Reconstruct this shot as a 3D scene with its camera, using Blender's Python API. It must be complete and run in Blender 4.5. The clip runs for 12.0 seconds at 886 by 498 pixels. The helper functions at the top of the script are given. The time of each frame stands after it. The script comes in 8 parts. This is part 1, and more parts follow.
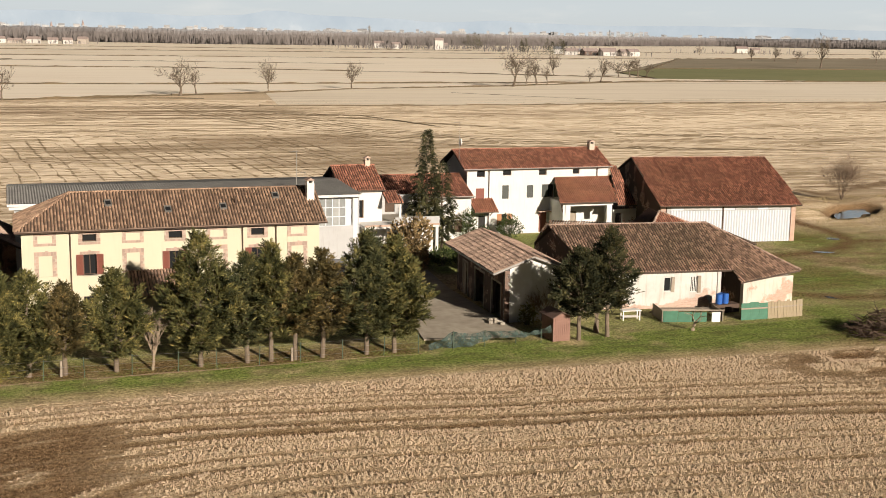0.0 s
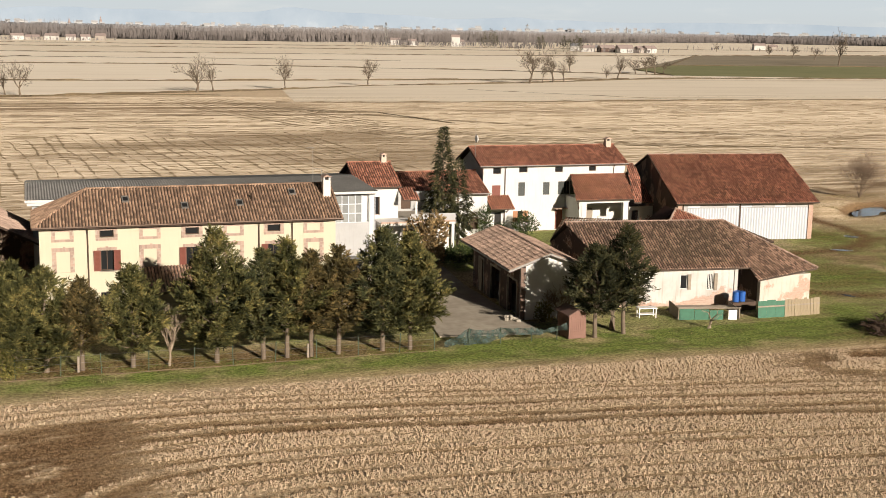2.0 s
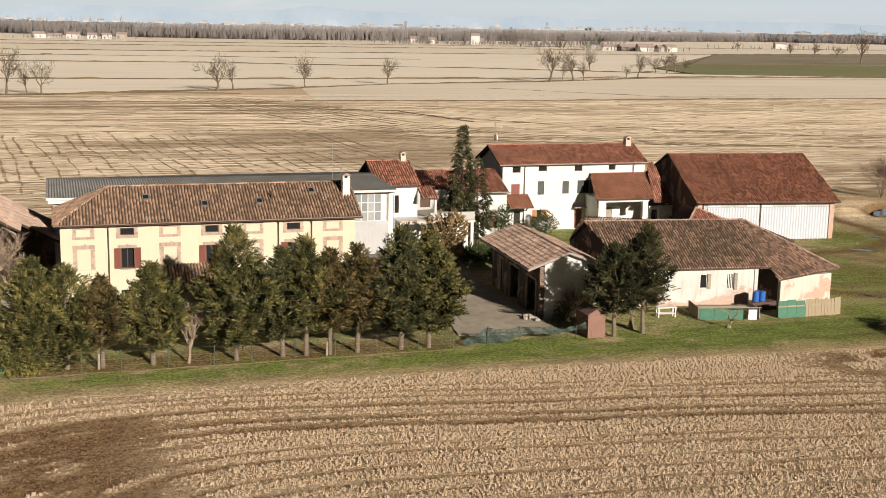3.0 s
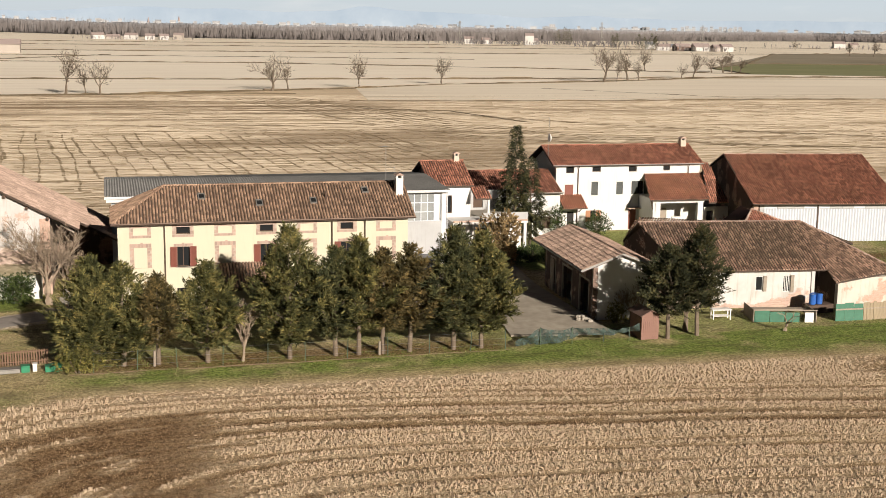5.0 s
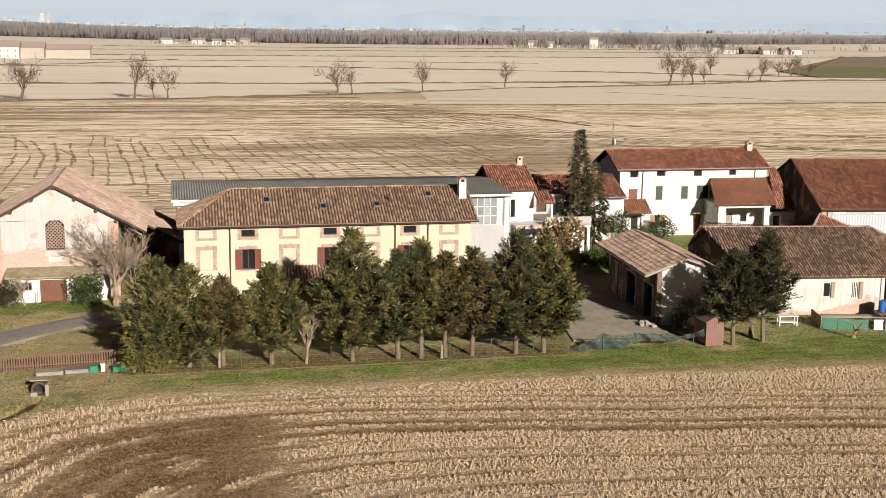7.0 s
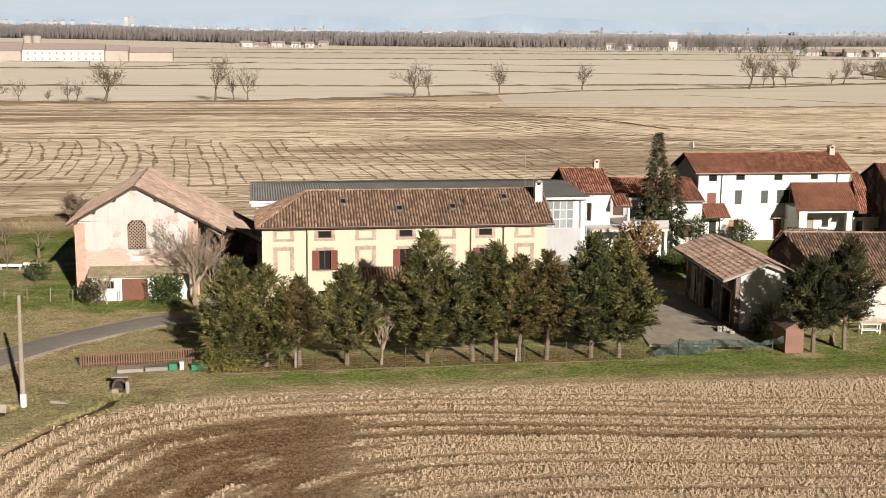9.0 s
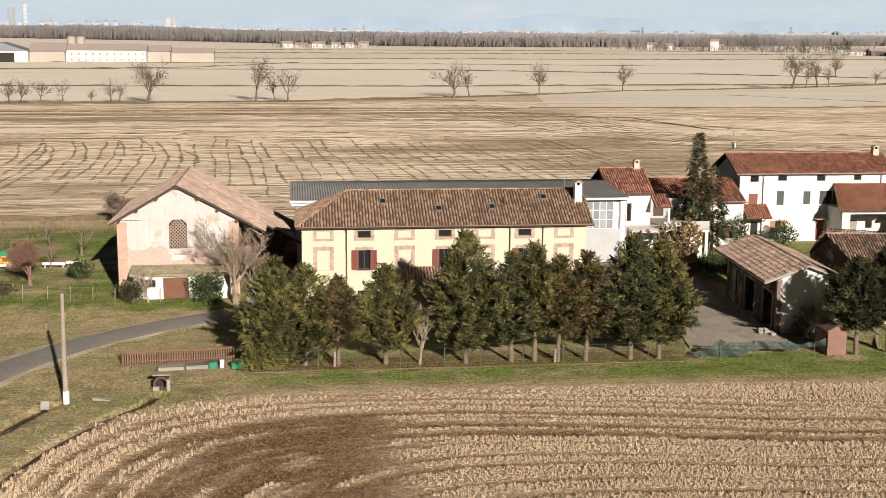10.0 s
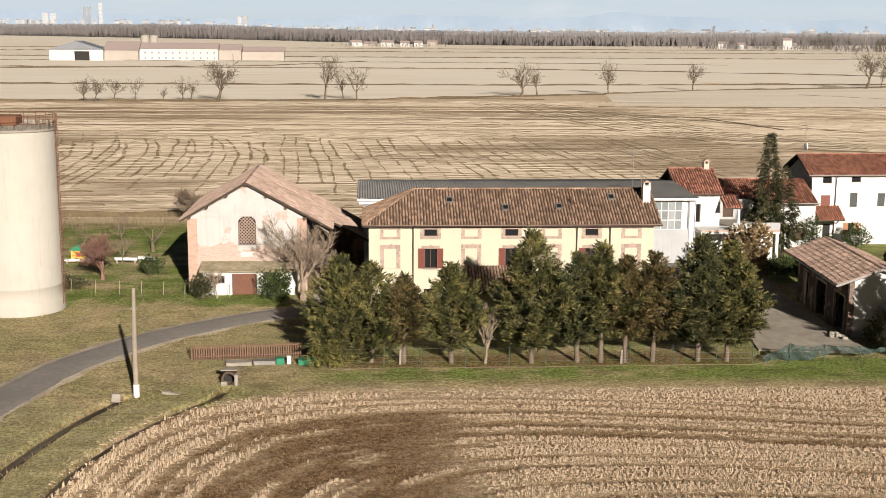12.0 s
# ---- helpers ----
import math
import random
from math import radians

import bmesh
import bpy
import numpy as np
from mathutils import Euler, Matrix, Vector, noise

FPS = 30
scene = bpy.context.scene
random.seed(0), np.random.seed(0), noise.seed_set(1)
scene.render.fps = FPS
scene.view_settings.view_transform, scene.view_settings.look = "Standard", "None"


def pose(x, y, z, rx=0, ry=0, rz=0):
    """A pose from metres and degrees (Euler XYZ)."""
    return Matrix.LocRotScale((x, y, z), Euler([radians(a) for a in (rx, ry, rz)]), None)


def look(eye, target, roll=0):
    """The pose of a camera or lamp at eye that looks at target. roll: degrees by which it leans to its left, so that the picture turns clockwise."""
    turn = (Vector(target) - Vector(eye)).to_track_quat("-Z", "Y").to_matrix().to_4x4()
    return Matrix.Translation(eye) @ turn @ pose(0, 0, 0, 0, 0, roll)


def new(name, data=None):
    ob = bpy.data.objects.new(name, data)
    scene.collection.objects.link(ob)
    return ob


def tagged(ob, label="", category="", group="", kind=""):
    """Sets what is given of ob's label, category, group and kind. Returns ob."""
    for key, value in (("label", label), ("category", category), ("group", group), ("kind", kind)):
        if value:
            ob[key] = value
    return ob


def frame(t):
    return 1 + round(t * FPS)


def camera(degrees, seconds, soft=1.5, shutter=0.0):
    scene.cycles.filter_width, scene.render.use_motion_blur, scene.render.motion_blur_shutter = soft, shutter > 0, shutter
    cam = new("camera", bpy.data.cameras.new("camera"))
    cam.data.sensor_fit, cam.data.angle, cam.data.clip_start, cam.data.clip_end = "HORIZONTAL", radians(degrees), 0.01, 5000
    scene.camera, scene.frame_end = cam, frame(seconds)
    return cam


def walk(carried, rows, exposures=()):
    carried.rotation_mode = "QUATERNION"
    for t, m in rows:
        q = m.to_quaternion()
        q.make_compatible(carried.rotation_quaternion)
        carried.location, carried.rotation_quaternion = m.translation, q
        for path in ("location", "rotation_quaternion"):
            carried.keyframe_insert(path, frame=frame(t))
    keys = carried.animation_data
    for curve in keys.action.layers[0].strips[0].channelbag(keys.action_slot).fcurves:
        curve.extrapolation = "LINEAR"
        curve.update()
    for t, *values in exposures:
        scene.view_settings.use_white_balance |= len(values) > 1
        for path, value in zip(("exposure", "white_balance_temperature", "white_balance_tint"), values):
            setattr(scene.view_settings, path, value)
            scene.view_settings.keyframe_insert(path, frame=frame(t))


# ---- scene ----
cam = camera(40.26, 12.0, soft=0.6)
EYE = 21.0
ROWS = [  # seconds, yaw, pitch, roll: the drone hovers and turns
    (0.0, -19.43, -10.09, -0.93),
    (0.5, -19.30, -10.15, -0.95),
    (1.0, -19.05, -10.18, -0.95),
    (1.5, -18.88, -10.23, -0.99),
    (2.0, -18.66, -10.25, -0.94),
    (2.5, -18.31, -10.29, -0.98),
    (3.0, -17.74, -10.33, -0.95),
    (5.0, -15.22, -10.36, -0.81),
    (5.5, -14.52, -10.34, -0.75),
    (6.0, -13.78, -10.31, -0.67),
    (6.5, -13.02, -10.26, -0.62),
    (7.0, -12.24, -10.21, -0.58),
    (9.0, -8.63, -10.12, -0.47),
    (9.5, -7.68, -10.10, -0.39),
    (10.0, -6.77, -10.13, -0.35),
    (10.5, -5.92, -10.16, -0.36),
    (11.0, -5.07, -10.17, -0.37),
    (11.5, -4.20, -10.19, -0.35),
    (12.0, -3.57, -10.20, -0.36),
]
EXPOSURES = [  # seconds, stops, kelvin, tint: the picture cools a little on the way
    (0.0, 0.62, 6740, 10),
    (3.0, 0.62, 6580, 10),
    (7.0, 0.63, 6390, 10),
    (12.0, 0.66, 6290, 10),
]
walk(cam, [(t, pose(0, 0, EYE, 90 + p, r, y)) for t, y, p, r in ROWS], EXPOSURES)

# ---- world and sun ----
SUN_EL, SUN_AZ = 19.2, math.atan2(0.248, -0.968)  # azimuth from +y towards +x
world = bpy.data.worlds.new("sky")
scene.world = world
world.use_nodes = True
wn = world.node_tree
sky = wn.nodes.new("ShaderNodeTexSky")
sky.sky_type = "NISHITA"
sky.sun_disc = False
sky.sun_elevation = radians(SUN_EL)
sky.sun_rotation = SUN_AZ
sky.altitude = 100
sky.air_density, sky.dust_density, sky.ozone_density = 1.0, 0.8, 1.5
wn.links.new(sky.outputs[0], wn.nodes["Background"].inputs[0])
wn.nodes["Background"].inputs[1].default_value = 0.0045
sun_data = bpy.data.lights.new("sun", "SUN")
sun_data.energy, sun_data.angle, sun_data.color = 5.0, radians(0.6), (1.0, 0.885, 0.76)
sun = new("sun", sun_data)
_sd = Vector((math.sin(SUN_AZ) * math.cos(radians(SUN_EL)), math.cos(SUN_AZ) * math.cos(radians(SUN_EL)), math.sin(radians(SUN_EL))))
sun.matrix_world = look(_sd * 60 + Vector((20, 80, 0)), (20, 80, 0))

# ---- materials ----
def nodes_of(name, rough=0.85, metal=0.0, spec=0.3):
    m = bpy.data.materials.new(name)
    m.use_nodes = True
    nt = m.node_tree
    b = nt.nodes["Principled BSDF"]
    b.inputs["Roughness"].default_value = rough
    b.inputs["Metallic"].default_value = metal
    b.inputs["Specular IOR Level"].default_value = spec
    return m, nt, b


def noise_node(nt, scale, coord, detail=4.0, rough=0.55, stretch=None):
    n = nt.nodes.new("ShaderNodeTexNoise")
    n.inputs["Scale"].default_value = scale
    n.inputs["Detail"].default_value = detail
    n.inputs["Roughness"].default_value = rough
    if stretch:
        mp = nt.nodes.new("ShaderNodeMapping")
        mp.inputs["Scale"].default_value = stretch
        nt.links.new(coord, mp.inputs[0])
        coord = mp.outputs[0]
    nt.links.new(coord, n.inputs["Vector"])
    return n.outputs["Fac"]


def ramp_node(nt, fac, stops):
    r = nt.nodes.new("ShaderNodeValToRGB")
    e = r.color_ramp.elements
    while len(e) < len(stops):
        e.new(0.5)
    for el, (p, c) in zip(e, stops):
        el.position = p
        el.color = (*c, 1) if len(c) == 3 else c
    nt.links.new(fac, r.inputs[0])
    return r.outputs[0]


def mix_node(nt, fac, a, b, mode="MIX"):
    n = nt.nodes.new("ShaderNodeMix")
    n.data_type, n.blend_type = "RGBA", mode
    for sock, v in ((n.inputs[0], fac), (n.inputs[6], a), (n.inputs[7], b)):
        if isinstance(v, (int, float)):
            sock.default_value = v
        elif isinstance(v, tuple):
            sock.default_value = (*v, 1)
        else:
            nt.links.new(v, sock)
    return n.outputs[2]


def bump_node(nt, bsdf, height, strength=0.4, dist=0.02):
    n = nt.nodes.new("ShaderNodeBump")
    n.inputs["Strength"].default_value = strength
    n.inputs["Distance"].default_value = dist
    nt.links.new(height, n.inputs["Height"])
    nt.links.new(n.outputs[0], bsdf.inputs["Normal"])


def coord_of(nt, which="Object"):
    if which == "World":
        return nt.nodes.new("ShaderNodeNewGeometry").outputs["Position"]
    return nt.nodes.new("ShaderNodeTexCoord").outputs[which]


def surface(name, col, col2=None, fine=8.0, coarse=0.5, amount=0.35, rough=0.85, metal=0.0, bump=0.3, island=0.0, objrand=0.0, spec=0.3, stretch=None, coord="Object"):
    """A plain surface with variation at two scales; island/objrand vary it piece by piece."""
    m, nt, b = nodes_of(name, rough, metal, spec)
    col2 = col2 or tuple(c * 0.62 for c in col)
    co = coord_of(nt, coord)
    f1 = noise_node(nt, fine, co, stretch=stretch)
    f2 = noise_node(nt, coarse, co, 3.0)
    c = ramp_node(nt, f2, [(0.35, col), (0.72, tuple(a * (1 - amount) + d * amount for a, d in zip(col, col2)))])
    g = ramp_node(nt, f1, [(0.36, (0, 0, 0)), (0.75, (1, 1, 1))])
    k = nt.nodes.new("ShaderNodeMath")
    k.operation = "MULTIPLY"
    k.inputs[1].default_value = amount
    nt.links.new(g, k.inputs[0])
    c = mix_node(nt, k.outputs[0], c, col2)
    for amt, kind in ((island, "i"), (objrand, "o")):
        if amt:
            src = nt.nodes.new("ShaderNodeNewGeometry").outputs["Random Per Island"] if kind == "i" else nt.nodes.new("ShaderNodeObjectInfo").outputs["Random"]
            h = ramp_node(nt, src, [(0.0, (1 - amt,) * 3), (0.55, (1, 1, 1)), (1.0, (1 + amt * 0.7, 1 + amt * 0.6, 1 + amt * 0.5))])
            c = mix_node(nt, 1.0, c, h, "MULTIPLY")
    nt.links.new(c, b.inputs["Base Color"])
    if bump:
        bump_node(nt, b, f1, bump, 0.03)
    return m


def tile_material(name, light, mid, dark, moss=0.25):
    """Fired clay tiles: every tile its own shade, lichen and soot in patches."""
    m, nt, b = nodes_of(name, 0.9, 0, 0.2)
    isl = nt.nodes.new("ShaderNodeNewGeometry").outputs["Random Per Island"]
    c = ramp_node(nt, isl, [(0.0, tuple((x + y) / 2 for x, y in zip(dark, mid))), (0.3, mid), (0.75, light), (1.0, tuple(min(1, x * 1.2) for x in light))])
    co = coord_of(nt)
    f2 = noise_node(nt, 0.45, co, 5.0, 0.65)
    c = mix_node(nt, ramp_node(nt, f2, [(0.42, (0, 0, 0)), (0.68, (moss * 2,) * 3)]), c, tuple(x * 0.55 for x in dark))
    f1 = noise_node(nt, 14.0, co)
    c = mix_node(nt, ramp_node(nt, f1, [(0.5, (0, 0, 0)), (0.8, (0.55,) * 3)]), c, (0.30, 0.26, 0.20))
    nt.links.new(c, b.inputs["Base Color"])
    bump_node(nt, b, f1, 0.4, 0.02)
    return m


def plaster_material(name, col, brick=0.0, dirt=0.4, patch=(0.36, 0.17, 0.11), low=None):
    """Lime plaster with stains and rain streaks; brick > 0 lets the bare brickwork out in patches."""
    m, nt, b = nodes_of(name, 0.92, 0, 0.15)
    co = coord_of(nt)
    f2 = noise_node(nt, 0.55, co, 5.0, 0.6)
    st = noise_node(nt, 1.3, co, 4.0, 0.6, (3.0, 3.0, 0.35))
    f1 = noise_node(nt, 9.0, co)
    c = ramp_node(nt, f2, [(0.35, col), (0.75, tuple(x * (1 - 0.3 * dirt) for x in col))])
    c = mix_node(nt, ramp_node(nt, st, [(0.52, (0, 0, 0)), (0.8, (dirt,) * 3)]), c, tuple(x * y for x, y in zip(col, (0.62, 0.57, 0.5))))
    hgt = f1
    if brick:
        br = nt.nodes.new("ShaderNodeTexBrick")
        br.inputs["Scale"].default_value = 1.0
        br.inputs["Brick Width"].default_value, br.inputs["Row Height"].default_value = 0.26, 0.075
        br.inputs["Mortar Size"].default_value = 0.011
        br.inputs["Color1"].default_value, br.inputs["Color2"].default_value = (*patch, 1), (*(x * 1.35 for x in patch), 1)
        br.inputs["Mortar"].default_value = (0.42, 0.36, 0.3, 1)
        mp = nt.nodes.new("ShaderNodeMapping")
        mp.inputs["Rotation"].default_value = (radians(90), 0, 0)
        nt.links.new(co, mp.inputs[0])
        nt.links.new(mp.outputs[0], br.inputs["Vector"])
        f3 = noise_node(nt, 0.42, co, 7.0, 0.62)
        if low is not None:
            # worn to the bricks towards the foot of the wall
            sz = nt.nodes.new("ShaderNodeSeparateXYZ")
            nt.links.new(co, sz.inputs[0])
            mr = nt.nodes.new("ShaderNodeMapRange")
            for k, v in enumerate((low + 0.5, low - 0.7, 0.0, 0.32)):
                mr.inputs[k + 1].default_value = v
            nt.links.new(sz.outputs[2], mr.inputs[0])
            ad = nt.nodes.new("ShaderNodeMath")
            nt.links.new(f3, ad.inputs[0])
            nt.links.new(mr.outputs[0], ad.inputs[1])
            f3 = ad.outputs[0]
        mask = ramp_node(nt, f3, [(0.62 - 0.3 * brick, (0, 0, 0)), (0.66 - 0.3 * brick, (1, 1, 1))])
        c = mix_node(nt, mask, c, br.outputs["Color"])
    nt.links.new(c, b.inputs["Base Color"])
    bump_node(nt, b, hgt, 0.35, 0.02)
    return m


M = {}
M["plaster_yellow"] = plaster_material("plaster_yellow", (0.52, 0.485, 0.375), 0, 0.15)
M["plaster_white"] = plaster_material("plaster_white", (0.61, 0.605, 0.59), 0, 0.25)
M["plaster_pale"] = plaster_material("plaster_pale", (0.50, 0.45, 0.38), 0, 0.6)
M["shutter_grey"] = surface("shutter_grey", (0.075, 0.082, 0.078), (0.05, 0.055, 0.052), 12, 1, 0.5, 0.6)
M["plaster_grey"] = plaster_material("plaster_grey", (0.42, 0.425, 0.43), 0, 0.5)
M["plaster_barn"] = plaster_material("plaster_barn", (0.50, 0.48, 0.465), 0.12, 0.6, (0.37, 0.275, 0.24), 3.7)
M["plaster_old"] = plaster_material("plaster_old", (0.57, 0.555, 0.53), 0.12, 0.95, (0.38, 0.26, 0.215), 0.4)
# the shade of walls turned from the sun is put into this colour
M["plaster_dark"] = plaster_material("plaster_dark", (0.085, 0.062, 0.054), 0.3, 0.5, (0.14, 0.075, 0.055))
M["brick"] = plaster_material("brick", (0.46, 0.36, 0.30), 1.0, 0.3, (0.36, 0.225, 0.175))
M["brick_old"] = surface("brick_old", (0.24, 0.165, 0.13), (0.12, 0.09, 0.075), 9, 1.5, 0.6, 0.9)
M["brick_trim"] = surface("brick_trim", (0.31, 0.215, 0.175), (0.42, 0.33, 0.28), 9, 1.5, 0.7, 0.9, objrand=0.18)
M["tiles_brown"] = tile_material("tiles_brown", (0.39, 0.26, 0.18), (0.25, 0.16, 0.11), (0.10, 0.07, 0.055), 0.13)
M["tiles_red"] = tile_material("tiles_red", (0.50, 0.225, 0.155), (0.31, 0.122, 0.082), (0.085, 0.042, 0.034), 0.16)
M["tiles_old"] = tile_material("tiles_old", (0.47, 0.31, 0.23), (0.27, 0.175, 0.13), (0.085, 0.058, 0.046), 0.22)
M["tiles_pale"] = tile_material("tiles_pale", (0.45, 0.33, 0.27), (0.36, 0.26, 0.21), (0.22, 0.16, 0.13))
M["tiles_flat"] = tile_material("tiles_flat", (0.40, 0.28, 0.22), (0.30, 0.21, 0.165), (0.15, 0.11, 0.09))
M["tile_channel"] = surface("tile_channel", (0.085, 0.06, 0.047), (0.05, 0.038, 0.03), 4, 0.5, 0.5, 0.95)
M["fibre_cement"] = surface("fibre_cement", (0.34, 0.335, 0.32), (0.20, 0.20, 0.195), 3, 0.4, 0.6, 0.9)
M["metal_white"] = surface("metal_white", (0.51, 0.545, 0.60), (0.46, 0.47, 0.48), 2, 0.6, 0.25, 0.45, 0.0, 0.05)
M["shutter"] = surface("shutter", (0.20, 0.072, 0.052), (0.14, 0.05, 0.04), 12, 1, 0.5, 0.6)
M["wood_dark"] = surface("wood_dark", (0.10, 0.065, 0.045), (0.05, 0.035, 0.03), 10, 1, 0.5, 0.8, stretch=(1, 1, 6))
M["wood_grey"] = surface("wood_grey", (0.33, 0.28, 0.22), (0.2, 0.17, 0.14), 10, 1, 0.6, 0.85)
M["wood_rust"] = surface("wood_rust", (0.17, 0.105, 0.065), (0.12, 0.062, 0.04), 8, 1, 0.5, 0.8, objrand=0.2)
# near-black colour that stands for the shade inside openings
M["dark"] = surface("dark_inside", (0.03, 0.028, 0.026), None, 4, 1, 0.3, 0.9)
M["concrete"] = surface("concrete", (0.34, 0.31, 0.26), (0.20, 0.18, 0.15), 6, 0.8, 0.5, 0.9)
M["zinc"] = surface("zinc", (0.32, 0.31, 0.29), (0.2, 0.19, 0.18), 6, 1, 0.4, 0.5, 0.6, 0.05)
M["copper_pipe"] = surface("brown_pipe", (0.13, 0.09, 0.07), None, 6, 1, 0.4, 0.5, 0.4, 0.05)
M["silo_paint"] = plaster_material("silo_paint", (0.45, 0.425, 0.375), 0, 0.3)
M["rust"] = surface("rust", (0.22, 0.10, 0.055), (0.12, 0.06, 0.04), 7, 1.2, 0.7, 0.85, 0.2)
M["bark"] = surface("bark", (0.20, 0.155, 0.115), (0.10, 0.08, 0.06), 9, 1.5, 0.7, 0.95, stretch=(1, 1, 0.3))
M["twig"] = surface("twig", (0.21, 0.155, 0.11), (0.12, 0.09, 0.07), 5, 1, 0.6, 0.95)
M["glass"], _nt, _b = nodes_of("glass", 0.12, 0, 0.3)
_b.inputs["Base Color"].default_value = (0.018, 0.019, 0.02, 1)
M["curtain"] = surface("curtain", (0.74, 0.72, 0.68), (0.5, 0.48, 0.45), 3, 1, 0.4, 0.9, stretch=(6, 6, 0.3))

# ---- building blocks ----
def mesh_of(name, bm):
    me = bpy.data.meshes.new(name)
    bmesh.ops.recalc_face_normals(bm, faces=bm.faces)
    bm.to_mesh(me)
    bm.free()
    return me


def part(name, bm, material, parent, label=""):
    me = bm if isinstance(bm, bpy.types.Mesh) else mesh_of(name, bm)
    if not me.materials:
        me.materials.append(M[material] if isinstance(material, str) else material)
    ob = new(name, me)
    ob.parent = parent
    if label:
        tagged(ob, label)
    return ob


def thing(name, at=(0, 0, 0), rz=0.0, label="", category="", group="", kind=""):
    ob = new(name)
    ob.empty_display_size = 0.2
    ob.matrix_basis = pose(*at, 0, 0, rz)
    return tagged(ob, label, category, group, kind)


def box(bm, x0, y0, z0, x1, y1, z1, bevel=0.0):
    r = bmesh.ops.create_cube(bm, size=1.0, matrix=Matrix.Translation(((x0 + x1) / 2, (y0 + y1) / 2, (z0 + z1) / 2)) @ Matrix.Diagonal((abs(x1 - x0), abs(y1 - y0), abs(z1 - z0), 1)))
    if bevel:
        es = {e for v in r["verts"] for e in v.link_edges}
        bmesh.ops.bevel(bm, geom=list(es), offset=bevel, segments=1, affect="EDGES")
    return bm


def a_box(*a, bevel=0.0):
    return box(bmesh.new(), *a, bevel=bevel)


def prism(bm, pts, depth):
    """A flat outline of 3D points pushed along the vector depth."""
    d = Vector(depth)
    lo = [bm.verts.new(p) for p in pts]
    hi = [bm.verts.new(Vector(p) + d) for p in pts]
    bm.faces.new(lo)
    bm.faces.new(hi[::-1])
    for i in range(len(pts)):
        j = (i + 1) % len(pts)
        bm.faces.new((lo[i], hi[i], hi[j], lo[j]))
    return bm


def tube(bm, pts, radii, sides=6, cap=True):
    """A tapered tube along a line of points."""
    rings = []
    for i, p in enumerate(pts):
        p = Vector(p)
        d = (Vector(pts[min(i + 1, len(pts) - 1)]) - Vector(pts[max(i - 1, 0)])).normalized()
        a = d.orthogonal().normalized() if abs(d.z) > 0.98 else d.cross(Vector((0, 0, 1))).normalized()
        b = d.cross(a)
        r = radii[i] if isinstance(radii, (list, tuple)) else radii
        rings.append([bm.verts.new(p + (a * math.cos(k * math.tau / sides) + b * math.sin(k * math.tau / sides)) * r) for k in range(sides)])
    for u, v in zip(rings, rings[1:]):
        for k in range(sides):
            bm.faces.new((u[k], u[(k + 1) % sides], v[(k + 1) % sides], v[k]))
    if cap and sides > 2:
        bm.faces.new(rings[0][::-1])
        bm.faces.new(rings[-1])
    return bm


def wall_panel(bm, u0, u1, z0, z1, holes, y0, y1, top=None):
    """An upright wall along x from u0 to u1 with holes (a, b, c, d) = x from, x to, z from, z to, cut right through;
    top: a function of x for a sloping top edge, with the breaks as extra x."""
    xs = sorted({u0, u1, *[h[0] for h in holes], *[h[1] for h in holes], *((top[1]) if top else ())})
    zs = sorted({z0, z1, *[h[2] for h in holes], *[h[3] for h in holes]})
    zmax = zs[-1]
    for a, b in zip(xs, xs[1:]):
        mid = (a + b) / 2
        run = []
        for c, d in zip(zs, zs[1:]):
            zm = (c + d) / 2
            if any(h[0] <= mid <= h[1] and h[2] <= zm <= h[3] for h in holes):
                continue
            run.append([c, d])
        for c, d in run:
            ta, tb = (top[0](a), top[0](b)) if top and abs(d - zmax) < 1e-6 else (d, d)
            prism(bm, [(a, y0, c), (b, y0, c), (b, y0, tb), (a, y0, ta)], (0, y1 - y0, 0))
    # knit the cells into one body
    bmesh.ops.remove_doubles(bm, verts=bm.verts, dist=1e-5)
    bm.verts.index_update()
    seen = {}
    for f in bm.faces:
        seen.setdefault(frozenset(v.index for v in f.verts), []).append(f)
    bmesh.ops.delete(bm, geom=[f for fs in seen.values() if len(fs) > 1 for f in fs], context="FACES_ONLY")
    return bm


